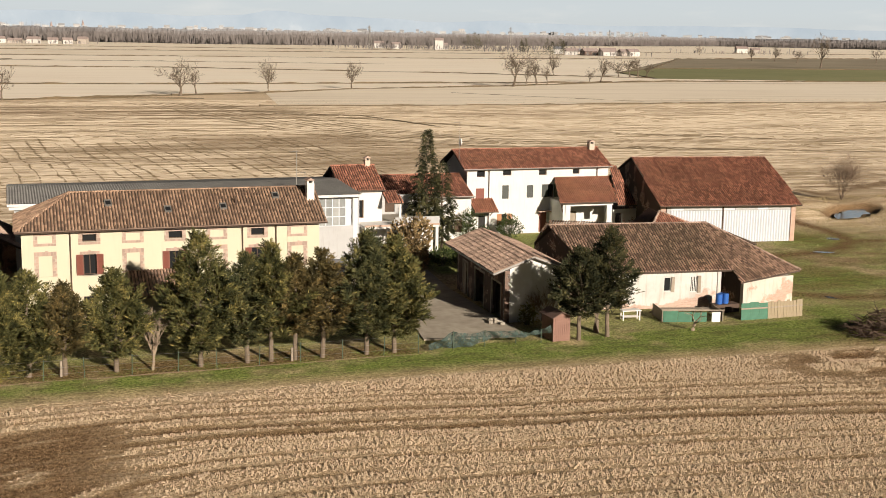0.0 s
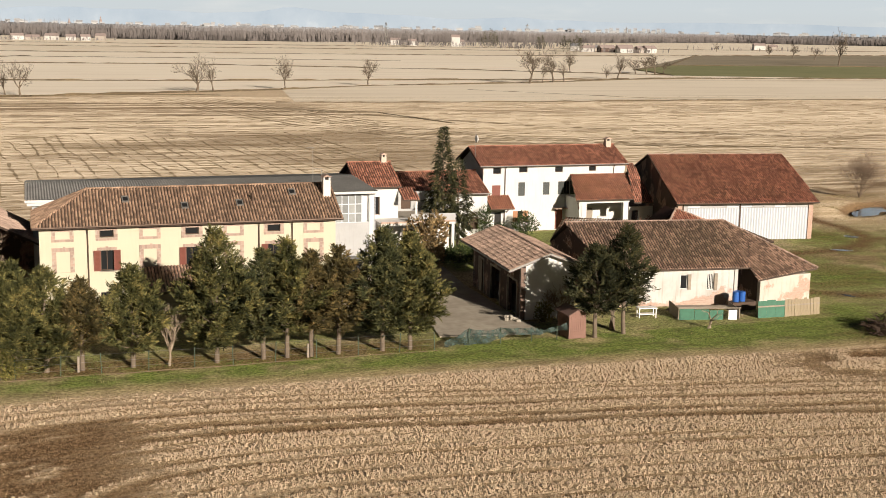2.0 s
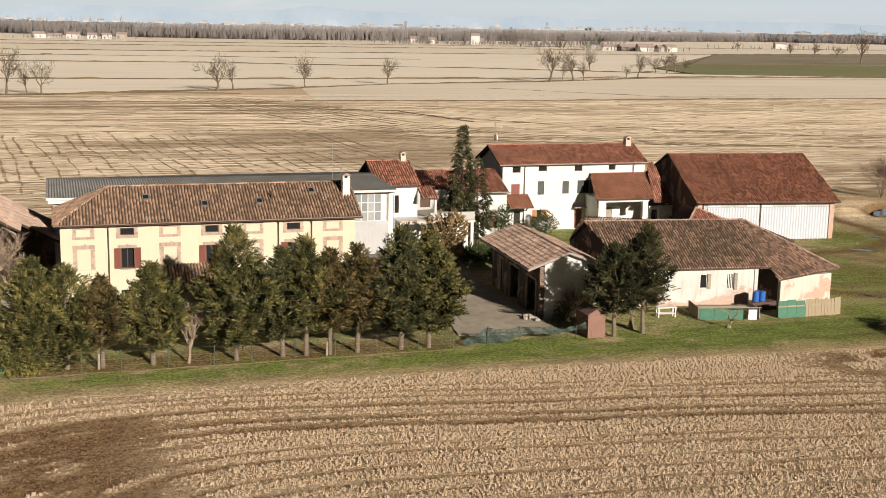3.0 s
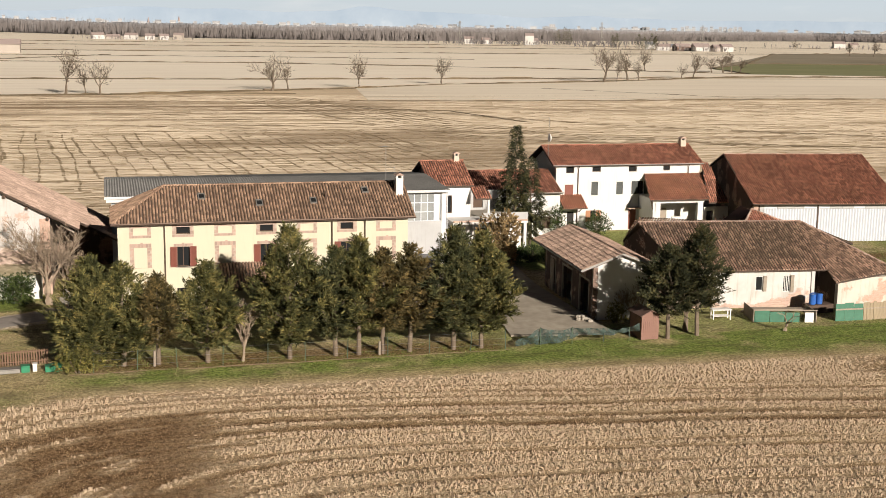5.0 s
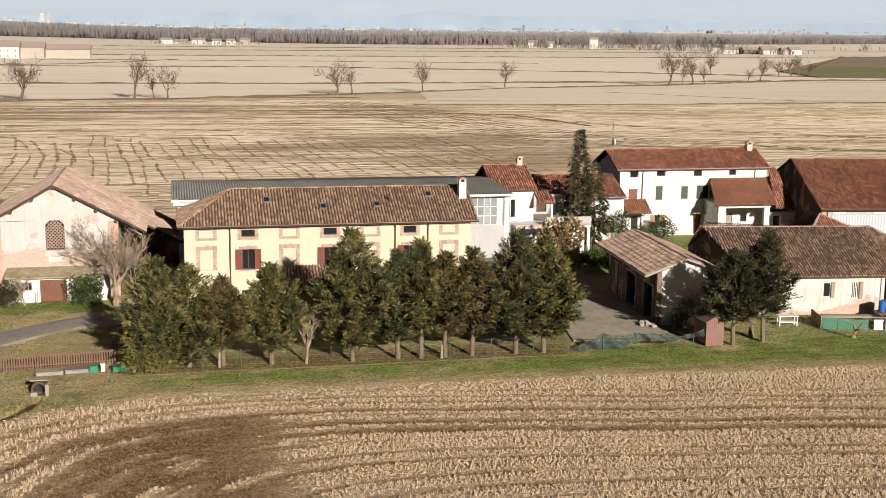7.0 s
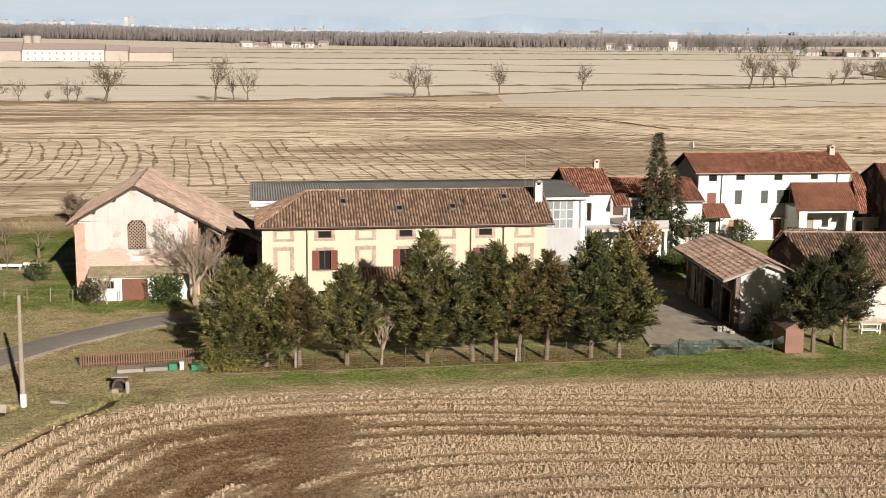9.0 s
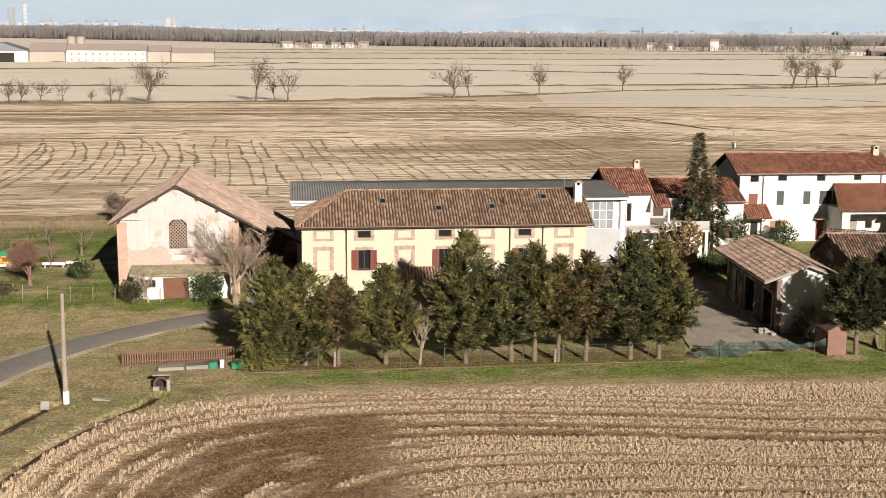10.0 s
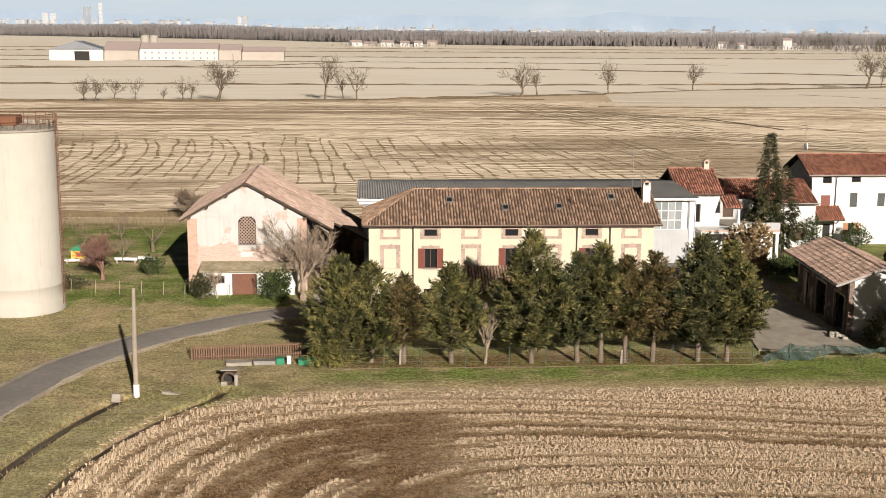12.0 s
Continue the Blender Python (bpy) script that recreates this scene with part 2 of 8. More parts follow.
def tile_mesh(name, corners, pitch=0.22, course=0.36, rise=0.075, seed=1, jitter=0.02, cover=0.7):
    """A roof slope covered with single tiles. corners: eave left, eave right, ridge right, ridge left.
    Columns run up the slope; every tile is its own piece, lapped over the one below."""
    rng = np.random.default_rng(seed)
    el, er, rr, rl = (np.array(c, float) for c in corners)
    ud = er - el
    width = np.linalg.norm(ud)
    ud /= width
    n = np.cross(ud, (rl + rr) / 2 - (el + er) / 2)
    n /= np.linalg.norm(n)
    sd = np.cross(n, ud)

    def uv(p):
        return float((p - el) @ ud), float((p - el) @ sd)
    poly = [uv(p) for p in (el, er, rr, rl)]

    def span(u):
        vs = []
        for (a, c), (b, d) in zip(poly, poly[1:] + poly[:1]):
            if abs(b - a) > 1e-9 and min(a, b) - 1e-6 <= u <= max(a, b) + 1e-6:
                vs.append(c + (d - c) * (u - a) / (b - a))
        return (min(vs), max(vs)) if len(vs) > 1 else None
    umin, umax = min(p[0] for p in poly), max(p[0] for p in poly)
    cols = max(1, int((umax - umin) / pitch))
    w = (umax - umin) / cols
    verts, faces = [], []
    k = 4
    for i in range(cols):
        cu = umin + (i + 0.5) * w
        s = span(cu)
        if not s or s[1] - s[0] < 0.05:
            continue
        rows = max(1, int((s[1] - s[0]) / course + 0.5))
        off = rng.uniform(-0.3, 0.3) * course * 0.3
        for j in range(rows):
            v0 = s[0] + j * course + (off if j else rng.uniform(-jitter, jitter) * 2)
            v1 = min(s[0] + (j + 1) * course + off + 0.05, s[1])
            if j == rows - 1:
                v1 = s[1]
            if v1 - v0 < 0.04:
                continue
            du, dn = rng.uniform(-jitter, jitter) * 0.6, rng.uniform(0, jitter) * 0.8
            base = len(verts)
            for v, lift in ((v0, 0.035), (v1, 0.006)):
                for q in range(k + 1):
                    x = q / k
                    hgt = rise * math.sin(math.pi * x)
                    verts.append(tuple(el + ud * (cu + du + (x - 0.5) * w * cover) + sd * v + n * (hgt + lift + dn)))
            for q in range(k):
                faces.append((base + q, base + q + 1, base + k + 2 + q, base + k + 1 + q))
            low = len(verts)
            for q in range(k + 1):
                x = q / k
                verts.append(tuple(el + ud * (cu + du + (x - 0.5) * w * cover) + sd * v0 + n * (-0.01)))
            for q in range(k):
                faces.append((base + q, low + q, low + q + 1, base + q + 1))
    me = bpy.data.meshes.new(name)
    me.from_pydata(verts, [], faces)
    me.update()
    return me


def slab(corners, thick=0.14):
    """The deck under a roof's covering."""
    bm = bmesh.new()
    prism(bm, corners, (0, 0, -thick))
    return bm


def roof(parent, corners, material, seed=1, name="roof_tiles", label="", deck="tile_channel", **kw):
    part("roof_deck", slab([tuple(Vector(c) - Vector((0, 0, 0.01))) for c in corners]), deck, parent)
    return tagged(part(name, tile_mesh(name, corners, seed=seed, **kw), material, parent, label), kind="stuff")


def ridge_line(parent, a, b, material, r=0.13, step=0.42, seed=1, name="ridge_tiles"):
    """Half-round cap tiles along a ridge or hip, one by one."""
    rng = random.Random(seed)
    a, b = Vector(a), Vector(b)
    n = max(1, int((b - a).length / step))
    d = (b - a) / n
    side = d.cross(Vector((0, 0, 1))).normalized()
    up = side.cross(d).normalized()
    verts, faces = [], []
    for i in range(n):
        p, q = a + d * i, a + d * (i + 1.12)
        s = rng.uniform(-0.015, 0.015)
        base = len(verts)
        for o, rad, lift in ((p, r, 0.0), (q, r * 0.86, 0.03)):
            for k in range(6):
                t = math.pi * k / 5
                verts.append(tuple(o + side * (math.cos(t) * rad + s) + up * (math.sin(t) * rad * 0.8 + lift - 0.02)))
        for k in range(5):
            faces.append((base + k, base + k + 1, base + 7 + k, base + 6 + k))
    me = bpy.data.meshes.new(name)
    me.from_pydata(verts, [], faces)
    return part(name, me, material, parent)


def corrugated(name, corners, pitch=0.18, depth=0.03):
    """A sheet of corrugated roofing or cladding; corners as in tile_mesh."""
    el, er, rr, rl = (np.array(c, float) for c in corners)
    n = np.cross(er - el, rl - el)
    n /= np.linalg.norm(n)
    cols = int(np.linalg.norm(er - el) / pitch) * 4
    i = np.arange(cols + 1) / cols
    wave = depth * np.sin(np.arange(cols + 1) * math.pi / 2)
    lo = el + (er - el) * i[:, None] + n * wave[:, None]
    hi = rl + (rr - rl) * i[:, None] + n * wave[:, None]
    me = bpy.data.meshes.new(name)
    me.from_pydata([tuple(p) for p in np.concatenate([lo, hi])], [], [(k, k + 1, cols + 2 + k, cols + 1 + k) for k in range(cols)])
    me.update()
    return me


def quick_mesh(name, verts, faces, material, smooth=False):
    """A mesh from arrays: verts (n, 3), faces (m, k) with k corners each."""
    verts, faces = np.asarray(verts, np.float32), np.asarray(faces, np.int32)
    me = bpy.data.meshes.new(name)
    me.vertices.add(len(verts))
    me.vertices.foreach_set("co", verts.ravel())
    me.loops.add(faces.size)
    me.loops.foreach_set("vertex_index", faces.ravel())
    me.polygons.add(len(faces))
    me.polygons.foreach_set("loop_start", np.arange(0, faces.size, faces.shape[1], dtype=np.int32))
    if smooth:
        me.polygons.foreach_set("use_smooth", np.ones(len(faces), bool))
    me.update(calc_edges=True)
    me.materials.append(M[material] if isinstance(material, str) else material)
    return me

# ---- the ground: one sheet to the horizon ----
_rng = np.random.default_rng(7)
_lat = _rng.random((256, 256))


def vnoise(x, y):
    """Smooth lattice noise from 0 to 1 on arrays."""
    xi, yi = np.floor(x).astype(int), np.floor(y).astype(int)
    fx, fy = x - xi, y - yi
    fx, fy = fx * fx * (3 - 2 * fx), fy * fy * (3 - 2 * fy)
    a, b = _lat[xi & 255, yi & 255], _lat[(xi + 1) & 255, yi & 255]
    c, d = _lat[xi & 255, (yi + 1) & 255], _lat[(xi + 1) & 255, (yi + 1) & 255]
    return (a * (1 - fx) + b * fx) * (1 - fy) + (c * (1 - fx) + d * fx) * fy


def fnoise(x, y, octaves=3):
    return sum(vnoise(x * 2 ** k + 17.3 * k, y * 2 ** k + 5.1 * k) / 2 ** k for k in range(octaves)) / sum(0.5 ** k for k in range(octaves))


def sstep(a, b, x):
    t = np.clip((x - a) / (b - a), 0, 1)
    return t * t * (3 - 2 * t)


def line_dist(x, y, pts):
    """Distance from points to a polyline."""
    best = np.full(np.shape(x), 1e9)
    for (ax, ay), (bx, by) in zip(pts, pts[1:]):
        dx, dy = bx - ax, by - ay
        t = np.clip(((x - ax) * dx + (y - ay) * dy) / (dx * dx + dy * dy), 0, 1)
        best = np.minimum(best, np.hypot(x - ax - t * dx, y - ay - t * dy))
    return best


def field_depth(x, y):
    """How far inside the near stubble field a place lies; its corner is round."""
    d1, d2 = 69.9 - y - 0.05 * x, x + 15.5 + 0.04 * (y - 55)
    k = 7.4
    return -k * np.log(np.exp(np.clip(-d1 / k, -30, 30)) + np.exp(np.clip(-d2 / k, -30, 30)))


DITCH = [(-19.5, 44), (-17.9, 56.2), (-17.0, 60.3), (-16.4, 62.8), (-15.7, 65.1), (-14.9, 67.0), (-14.2, 68.5)]
ROAD = [(-30, 40), (-23.5, 58), (-21, 67.9), (-19.2, 75.3), (-15.2, 82.1), (-10.3, 86.9), (-6.0, 89.8), (-1.5, 92.0), (-1.0, 100)]
EDGE = [(-15.2, 44), (-14.8, 53.1), (-14.2, 57.2), (-13.1, 60.7), (-11.5, 64.3), (-10.5, 66.2), (-9.1, 67.7), (-8.4, 70.0)]


def pond_dist(x, y):
    """1 on the water's edge, less inside; the pond is a long, slanting pool."""
    u, v = (x - 98.2) * 0.8 + (y - 123.9) * 0.6, -(x - 98.2) * 0.6 + (y - 123.9) * 0.8
    return np.hypot(u / 7.0, v / 2.4)



def lanes(x, y):
    """Wheel lanes and mud in the near field: 0 dry, 1 wet mud."""
    s = field_depth(x, y)
    # the drilling runs at a slight angle to the edge
    sw = s + (fnoise(x * 0.12, y * 0.12, 2) - 0.5) * 0.35 - 0.14 * np.clip(x - 8, 0, None)
    m = np.zeros_like(x)
    for c, w, a in ((0.5, 0.2, 0.5), (1.6, 0.26, 0.6), (2.6, 0.22, 0.55), (3.9, 0.3, 0.9), (4.9, 0.18, 0.5), (5.95, 0.32, 0.95), (7.25, 0.4, 1.0), (8.8, 0.14, 0.45), (10.4, 0.17, 0.7), (11.5, 0.2, 0.8), (13.4, 0.18, 0.6), (14.8, 0.2, 0.7), (16.2, 0.16, 0.5), (17.8, 0.16, 0.6), (19.4, 0.16, 0.5), (21.0, 0.16, 0.5), (22.6, 0.16, 0.5)):
        m = np.maximum(m, a * np.exp(-((sw - c) / (1.35 * w)) ** 2) * (0.6 + 0.4 * sstep(0.3, 0.6, fnoise(x * 0.22 + c * 9, y * 0.9, 3))))
    rag = fnoise(x * 0.55, y * 0.55, 4)
    turn = np.arctan2(y - 48, x - 9) * 14
    arc = fnoise(turn * 0.16, s * 1.25, 3)
    left = sstep(9.5, 0.5, x + 5 * (rag - 0.5))
    band = sstep(3.0, 4.4, s) * sstep(16, 12, s)
    m = np.maximum(m, 0.92 * left * band * sstep(0.30, 0.52, arc * 0.72 + rag * 0.28))
    right = np.clip(1.3 * np.exp(-(((x - 55) / 8) ** 2 + ((y - 64.5) / 4.2) ** 2)), 0, 1)
    m = np.maximum(m, right * sstep(0.34, 0.54, rag * 0.6 + 0.4 * fnoise(x * 0.2, y * 1.3, 3)))
    return np.clip(m, 0, 1) * sstep(-0.2, 0.4, s)


_xs = np.concatenate([-np.geomspace(120, 6000, 34)[::-1], np.arange(-118, -32, 1.6), np.arange(-32, -20, 0.42), np.arange(-20, -8, 0.2), np.arange(-8, 66, 0.42), np.arange(66, 112, 0.55), np.arange(112, 230, 2.0), np.geomspace(232, 6000, 36)])
_ys = np.concatenate([-np.geomspace(40, 5000, 16)[::-1], np.arange(-30, 34, 6.0), np.arange(36, 50, 0.42), np.arange(50, 71, 0.22), np.arange(71, 100, 0.42), np.arange(100, 132, 0.5), np.arange(132, 330, 2.4), np.arange(331, 620, 5.0), np.geomspace(624, 7000, 40)])
GX, GY = np.meshgrid(_xs, _ys)


def height_at(x, y):
    z = (fnoise(x * 0.12, y * 0.12, 3) - 0.5) * 0.12 * sstep(400, 150, y)
    z = z - 0.6 * np.exp(-(line_dist(x, y, DITCH) / 0.4) ** 4)
    z = z - 0.45 * np.exp(-(line_dist(x, y, EDGE) / 0.28) ** 4) * (0.75 + 0.4 * sstep(0.3, 0.6, fnoise(x, y, 2)))
    z = z + 0.16 * (fnoise(x * 0.9, y * 0.9, 3) - 0.5) * sstep(-4, -8, x) * sstep(88, 80, y)
    z = z - 0.10 * lanes(x, y) * (y < 72)
    z = z - 0.7 * sstep(1.35, 0.75, pond_dist(x, y)) + 1.0 * np.exp(-(((x - 88.5) / 4.5) ** 2 + ((y - 121.5) / 2.6) ** 2)) + 0.9 * np.exp(-(((x - 95.5) / 4.0) ** 2 + ((y - 131) / 4.5) ** 2)) + 0.6 * np.exp(-(((x - 108) / 4.0) ** 2 + ((y - 131) / 2.5) ** 2))
    flat = sstep(76.0, 77.5, y) * sstep(128, 120, y) * sstep(-30, -27, x) * sstep(84, 80, x)
    z = z * sstep(1.5, 3.0, line_dist(x, y, ROAD))
    return z * (1 - 0.8 * flat)


def covers(x, y):
    """Green grass, mud, and dry stalks, each 0 to 1, over the whole land."""
    s = field_depth(x, y)
    n1, n2, n3 = fnoise(x * 0.08, y * 0.08, 4), fnoise(x * 0.5, y * 0.5, 3), fnoise(x * 0.03 + 9, y * 0.03, 3)
    # banks and yards
    farm = (s < 0) & (y < 140)
    strip = np.where(y > 75.5, 0.6, sstep(-0.6, -3.0, s)) * sstep(87.5, 85.5, y) * sstep(-6, 0, x)
    grass = 0.95 * strip * sstep(0.22, 0.5, n2 * 0.6 + n1 * 0.5)
    west = sstep(-3, -7, x) * sstep(136, 130, y)
    grass = np.maximum(grass, west * np.where(y > 92, 1.0, 0.42) * sstep(0.30, 0.62, n1 * 0.6 + n2 * 0.45))
    east = sstep(55, 59, x) * sstep(118, 108, y) * sstep(64, 70, y) * sstep(98, 84, x)
    rich = np.exp(-(((x - 68.5) / 6.5) ** 2 + ((y - 88) / 4.2) ** 2)) + np.exp(-(((x - 79) / 3) ** 2 + ((y - 107) / 5) ** 2)) + np.exp(-(((x - 58) / 4) ** 2 + ((y - 76) / 3) ** 2))
    grass = np.maximum(grass, east * (0.62 + 0.38 * np.clip(rich, 0, 1)) * sstep(0.30, 0.54, n1 * 0.5 + n2 * 0.5 + 0.15 * rich))
    lawn = sstep(34, 36, x) * sstep(60, 57, x) * sstep(98, 100, y) * sstep(119, 117, y)
    grass = np.maximum(grass, lawn * 0.8)
    grass = np.where(farm, grass, 0)
    mud = np.where(s >= 0, np.maximum(0.30, lanes(x, y)), 0)
    eastm = sstep(56, 60, x) * sstep(66, 70, y) * sstep(118, 108, y) * sstep(96, 84, x)
    mud = np.maximum(mud, np.where(farm, eastm * 0.5 * sstep(0.45, 0.62, fnoise(x * 0.2 + 30, y * 0.35, 4)), 0))
    under = sstep(73.7, 74.3, y) * sstep(78.5, 76.2, y) * sstep(-5, -1, x) * sstep(26, 24, x)
    mud = np.maximum(mud, np.where(farm, under * (0.6 + 0.4 * n2), 0))
    for pts, w, a in (([(85.4, 119), (85.4, 112.3), (84.4, 107.8), (83.4, 105.1), (79.7, 101.8), (76.2, 100), (70, 99.5)], 1.5, 1.0), ([(83.4, 105.1), (88, 104), (100, 101)], 1.4, 1.0), ([(76, 100), (86, 96), (105, 95)], 1.0, 0.6), ([(60.5, 84), (64, 81.5), (76, 79)], 1.3, 0.9), ([(57.5, 84), (64, 94), (70, 99)], 2.0, 0.7), ([(57, 70), (66, 72), (90, 74)], 2.6, 0.7), ([(104.7, 143.3), (104.8, 139), (117, 144.7), (124, 148.7), (140, 153)], 1.2, 0.9), ([(89, 133), (99, 134.5), (104.8, 139)], 0.9, 0.8)):
        mud = np.maximum(mud, a * np.exp(-(line_dist(x, y, pts) / w) ** 2) * sstep(0.1, 0.45, n2 + 0.1))
    mud = np.maximum(mud, 1.0 * np.exp(-(line_dist(x, y, DITCH) / 0.42) ** 4))
    mud = np.maximum(mud, np.exp(-(line_dist(x, y, EDGE) / 0.3) ** 4))
    mud = np.maximum(mud, 0.9 * sstep(1.5, 1.1, pond_dist(x, y)))
    # the great field behind
    back = (y > 128) & (y < 372)
    streak = fnoise(x * 0.06, y * 0.75, 3)
    wide = fnoise(x * 0.012 + 3, y * 0.05 + 8, 3)
    bm_ = 0.42 * sstep(0.54, 0.74, streak * 0.75 + wide * 0.35)
    bm_ = np.maximum(bm_, 0.5 * sstep(145, 165, y) * sstep(256, 238, y) * sstep(100, 70, x) * sstep(0.44, 0.7, fnoise(x * 0.035 + 8, y * 0.06, 4)))
    bm_ = bm_ * (1 - 0.9 * sstep(255, 261, y) * sstep(294, 288, y))
    bm_ = np.maximum(bm_, 0.6 * sstep(70, 90, x) * sstep(185, 150, y) * sstep(0.38, 0.6, fnoise(x * 0.03, y * 0.7, 3)))
    bm_ = np.maximum(bm_, 0.62 * sstep(290, 296, y) * sstep(352, 340, y) * sstep(80, 62, x) * sstep(0.42, 0.62, fnoise(x * 0.025 + 5, y * 0.45, 3)))
    for yc, w, a, xa, xb in ((259, 0.7, 0.7, -200, 60), (275, 1.3, 0.55, -200, 70), (292, 2.2, 0.5, -200, 80), (320, 2.0, 0.55, -200, 66), (341, 1.2, 0.45, -300, 400), (366, 3.0, 0.7, -300, 30), (146, 0.5, 0.8, 60, 300), (160, 0.4, 0.5, 40, 300), (168, 0.4, 0.5, -60, 60), (190, 0.4, 0.5, 30, 300), (214, 0.4, 0.5, -80, 40), (300, 0.8, 0.35, 90, 400), (252, 0.8, 0.3, 100, 400), (228, 0.7, 0.3, 100, 300), (200, 0.8, 0.35, 100, 300), (178, 0.8, 0.4, 60, 300)):
        bm_ = np.maximum(bm_, a * np.exp(-((y - yc + 4 * (n3 - 0.5)) / w) ** 2) * sstep(xa, xa + 12, x) * sstep(xb, xb - 12, x) * (0.4 + 0.6 * sstep(0.3, 0.6, n1)))
    mud = np.where(back, np.maximum(mud, bm_), mud)
    straw = np.where(s >= 0, 0.7, np.where(back, 0.75 + 0.25 * sstep(230, 320, y), 0.15))
    straw = np.where(y >= 372, 1.0, straw)
    straw = np.where(farm, np.maximum(0.15, 0.5 * sstep(-1.2, 0, s)), straw)
    straw = np.maximum(straw, np.where(farm, 0.85 * sstep(80, 88, x + 0.15 * (y - 100) + 6 * (n1 - 0.5)) * sstep(96, 104, y), 0))
    straw = np.maximum(straw, np.where(farm, 0.45 * sstep(-6, -10, x) * sstep(90, 84, y) * sstep(0.4, 0.6, n1), 0))
    straw = np.maximum(straw, np.where(farm & (x < -5), 0.8 * sstep(130, 135, y + 4 * (n1 - 0.5)), 0))
    return np.clip(grass, 0, 1), np.clip(mud, 0, 1), straw


def build_ground():
    z = height_at(GX, GY)
    z = np.where(GY > 4000, z - (GY - 4000) * 0.004, z)
    ny, nx = GX.shape
    me = bpy.data.meshes.new("ground")
    me.vertices.add(nx * ny)
    me.vertices.foreach_set("co", np.stack([GX, GY, z], -1).astype(np.float32).ravel())
    i = np.arange(ny - 1)[:, None] * nx + np.arange(nx - 1)[None]
    q = np.stack([i, i + 1, i + nx + 1, i + nx], -1).reshape(-1, 4)
    me.loops.add(q.size)
    me.loops.foreach_set("vertex_index", q.ravel().astype(np.int32))
    me.polygons.add(len(q))
    me.polygons.foreach_set("loop_start", np.arange(0, q.size, 4, dtype=np.int32))
    me.polygons.foreach_set("use_smooth", np.ones(len(q), bool))
    me.update(calc_edges=True)
    g, m, s = covers(GX, GY)
    at = me.color_attributes.new("cover", "FLOAT_COLOR", "POINT")
    at.data.foreach_set("color", np.stack([g, m, s, np.ones_like(g)], -1).astype(np.float32).ravel())
    me.materials.append(ground_material())
    return tagged(new("ground", me), "flat farmland of stubble, mud and winter grass", "ground", kind="structure")


def ground_material():
    m, nt, b = nodes_of("land", 0.95, 0, 0.12)
    co = coord_of(nt, "World")
    at = nt.nodes.new("ShaderNodeAttribute")
    at.attribute_name = "cover"
    sp = nt.nodes.new("ShaderNodeSeparateColor")
    nt.links.new(at.outputs["Color"], sp.inputs[0])
    fine = noise_node(nt, 4.5, co, 8.0, 0.8)
    mid = noise_node(nt, 0.35, co, 5.0, 0.6)
    big = noise_node(nt, 0.012, co, 4.0, 0.55, (1.0, 3.0, 1.0))
    rows = noise_node(nt, 1.0, co, 5.0, 0.7, (0.035, 2.2, 1.0))
    straw = ramp_node(nt, fine, [(0.40, (0.36, 0.27, 0.175)), (0.5, (0.72, 0.59, 0.43)), (0.60, (0.88, 0.75, 0.58))])
    straw = mix_node(nt, ramp_node(nt, rows, [(0.44, (0, 0, 0)), (0.62, (0.75,) * 3)]), straw, (0.40, 0.28, 0.165))
    straw = mix_node(nt, ramp_node(nt, big, [(0.4, (0, 0, 0)), (0.65, (0.45,) * 3)]), straw, (0.80, 0.665, 0.49))
    dash = noise_node(nt, 1.0, co, 5.0, 0.65, (0.035, 1.1, 1.0))
    line = noise_node(nt, 1.0, co, 3.0, 0.6, (0.015, 0.7, 1.0))
    straw = mix_node(nt, ramp_node(nt, dash, [(0.49, (0, 0, 0)), (0.57, (0.4,) * 3)]), straw, (0.42, 0.295, 0.175))
    straw = mix_node(nt, ramp_node(nt, line, [(0.52, (0, 0, 0)), (0.6, (0.45,) * 3)]), straw, (0.40, 0.28, 0.165))
    soil = ramp_node(nt, fine, [(0.40, (0.050, 0.026, 0.010)), (0.5, (0.15, 0.086, 0.038)), (0.60, (0.34, 0.22, 0.12))])
    dry = ramp_node(nt, fine, [(0.40, (0.14, 0.11, 0.05)), (0.5, (0.46, 0.37, 0.19)), (0.60, (0.74, 0.61, 0.36))])
    dry = mix_node(nt, ramp_node(nt, mid, [(0.45, (0, 0, 0)), (0.75, (0.6,) * 3)]), dry, (0.17, 0.12, 0.075))
    grass = ramp_node(nt, fine, [(0.40, (0.04, 0.058, 0.012)), (0.5, (0.165, 0.235, 0.042)), (0.60, (0.33, 0.37, 0.11))])
    blot = noise_node(nt, 1.0, co, 6.0, 0.7, (0.45, 0.9, 1.0))
    grass = mix_node(nt, ramp_node(nt, blot, [(0.46, (0, 0, 0)), (0.62, (0.6,) * 3)]), grass, (0.075, 0.062, 0.028))
    dry = mix_node(nt, ramp_node(nt, blot, [(0.46, (0, 0, 0)), (0.62, (0.55,) * 3)]), dry, (0.12, 0.09, 0.045))
    c = mix_node(nt, sp.outputs[2], dry, straw)
    c = mix_node(nt, sp.outputs[0], c, grass)
    c = mix_node(nt, sp.outputs[1], c, soil)
    nt.links.new(c, b.inputs["Base Color"])
    bump_node(nt, b, fine, 0.8, 0.12)
    return m


ground = build_ground()

# ---- far land: field plots, banks, farm, woods, town, mountains ----
def plot(name, pts, material, z, label):
    """A field with its own crop, a thin layer over the ground."""
    bm = bmesh.new()
    bm.faces.new([bm.verts.new((x, y, z)) for x, y in pts])
    me = mesh_of(name, bm)
    me.materials.append(M[material])
    return tagged(new(name, me), label, "field", kind="structure")


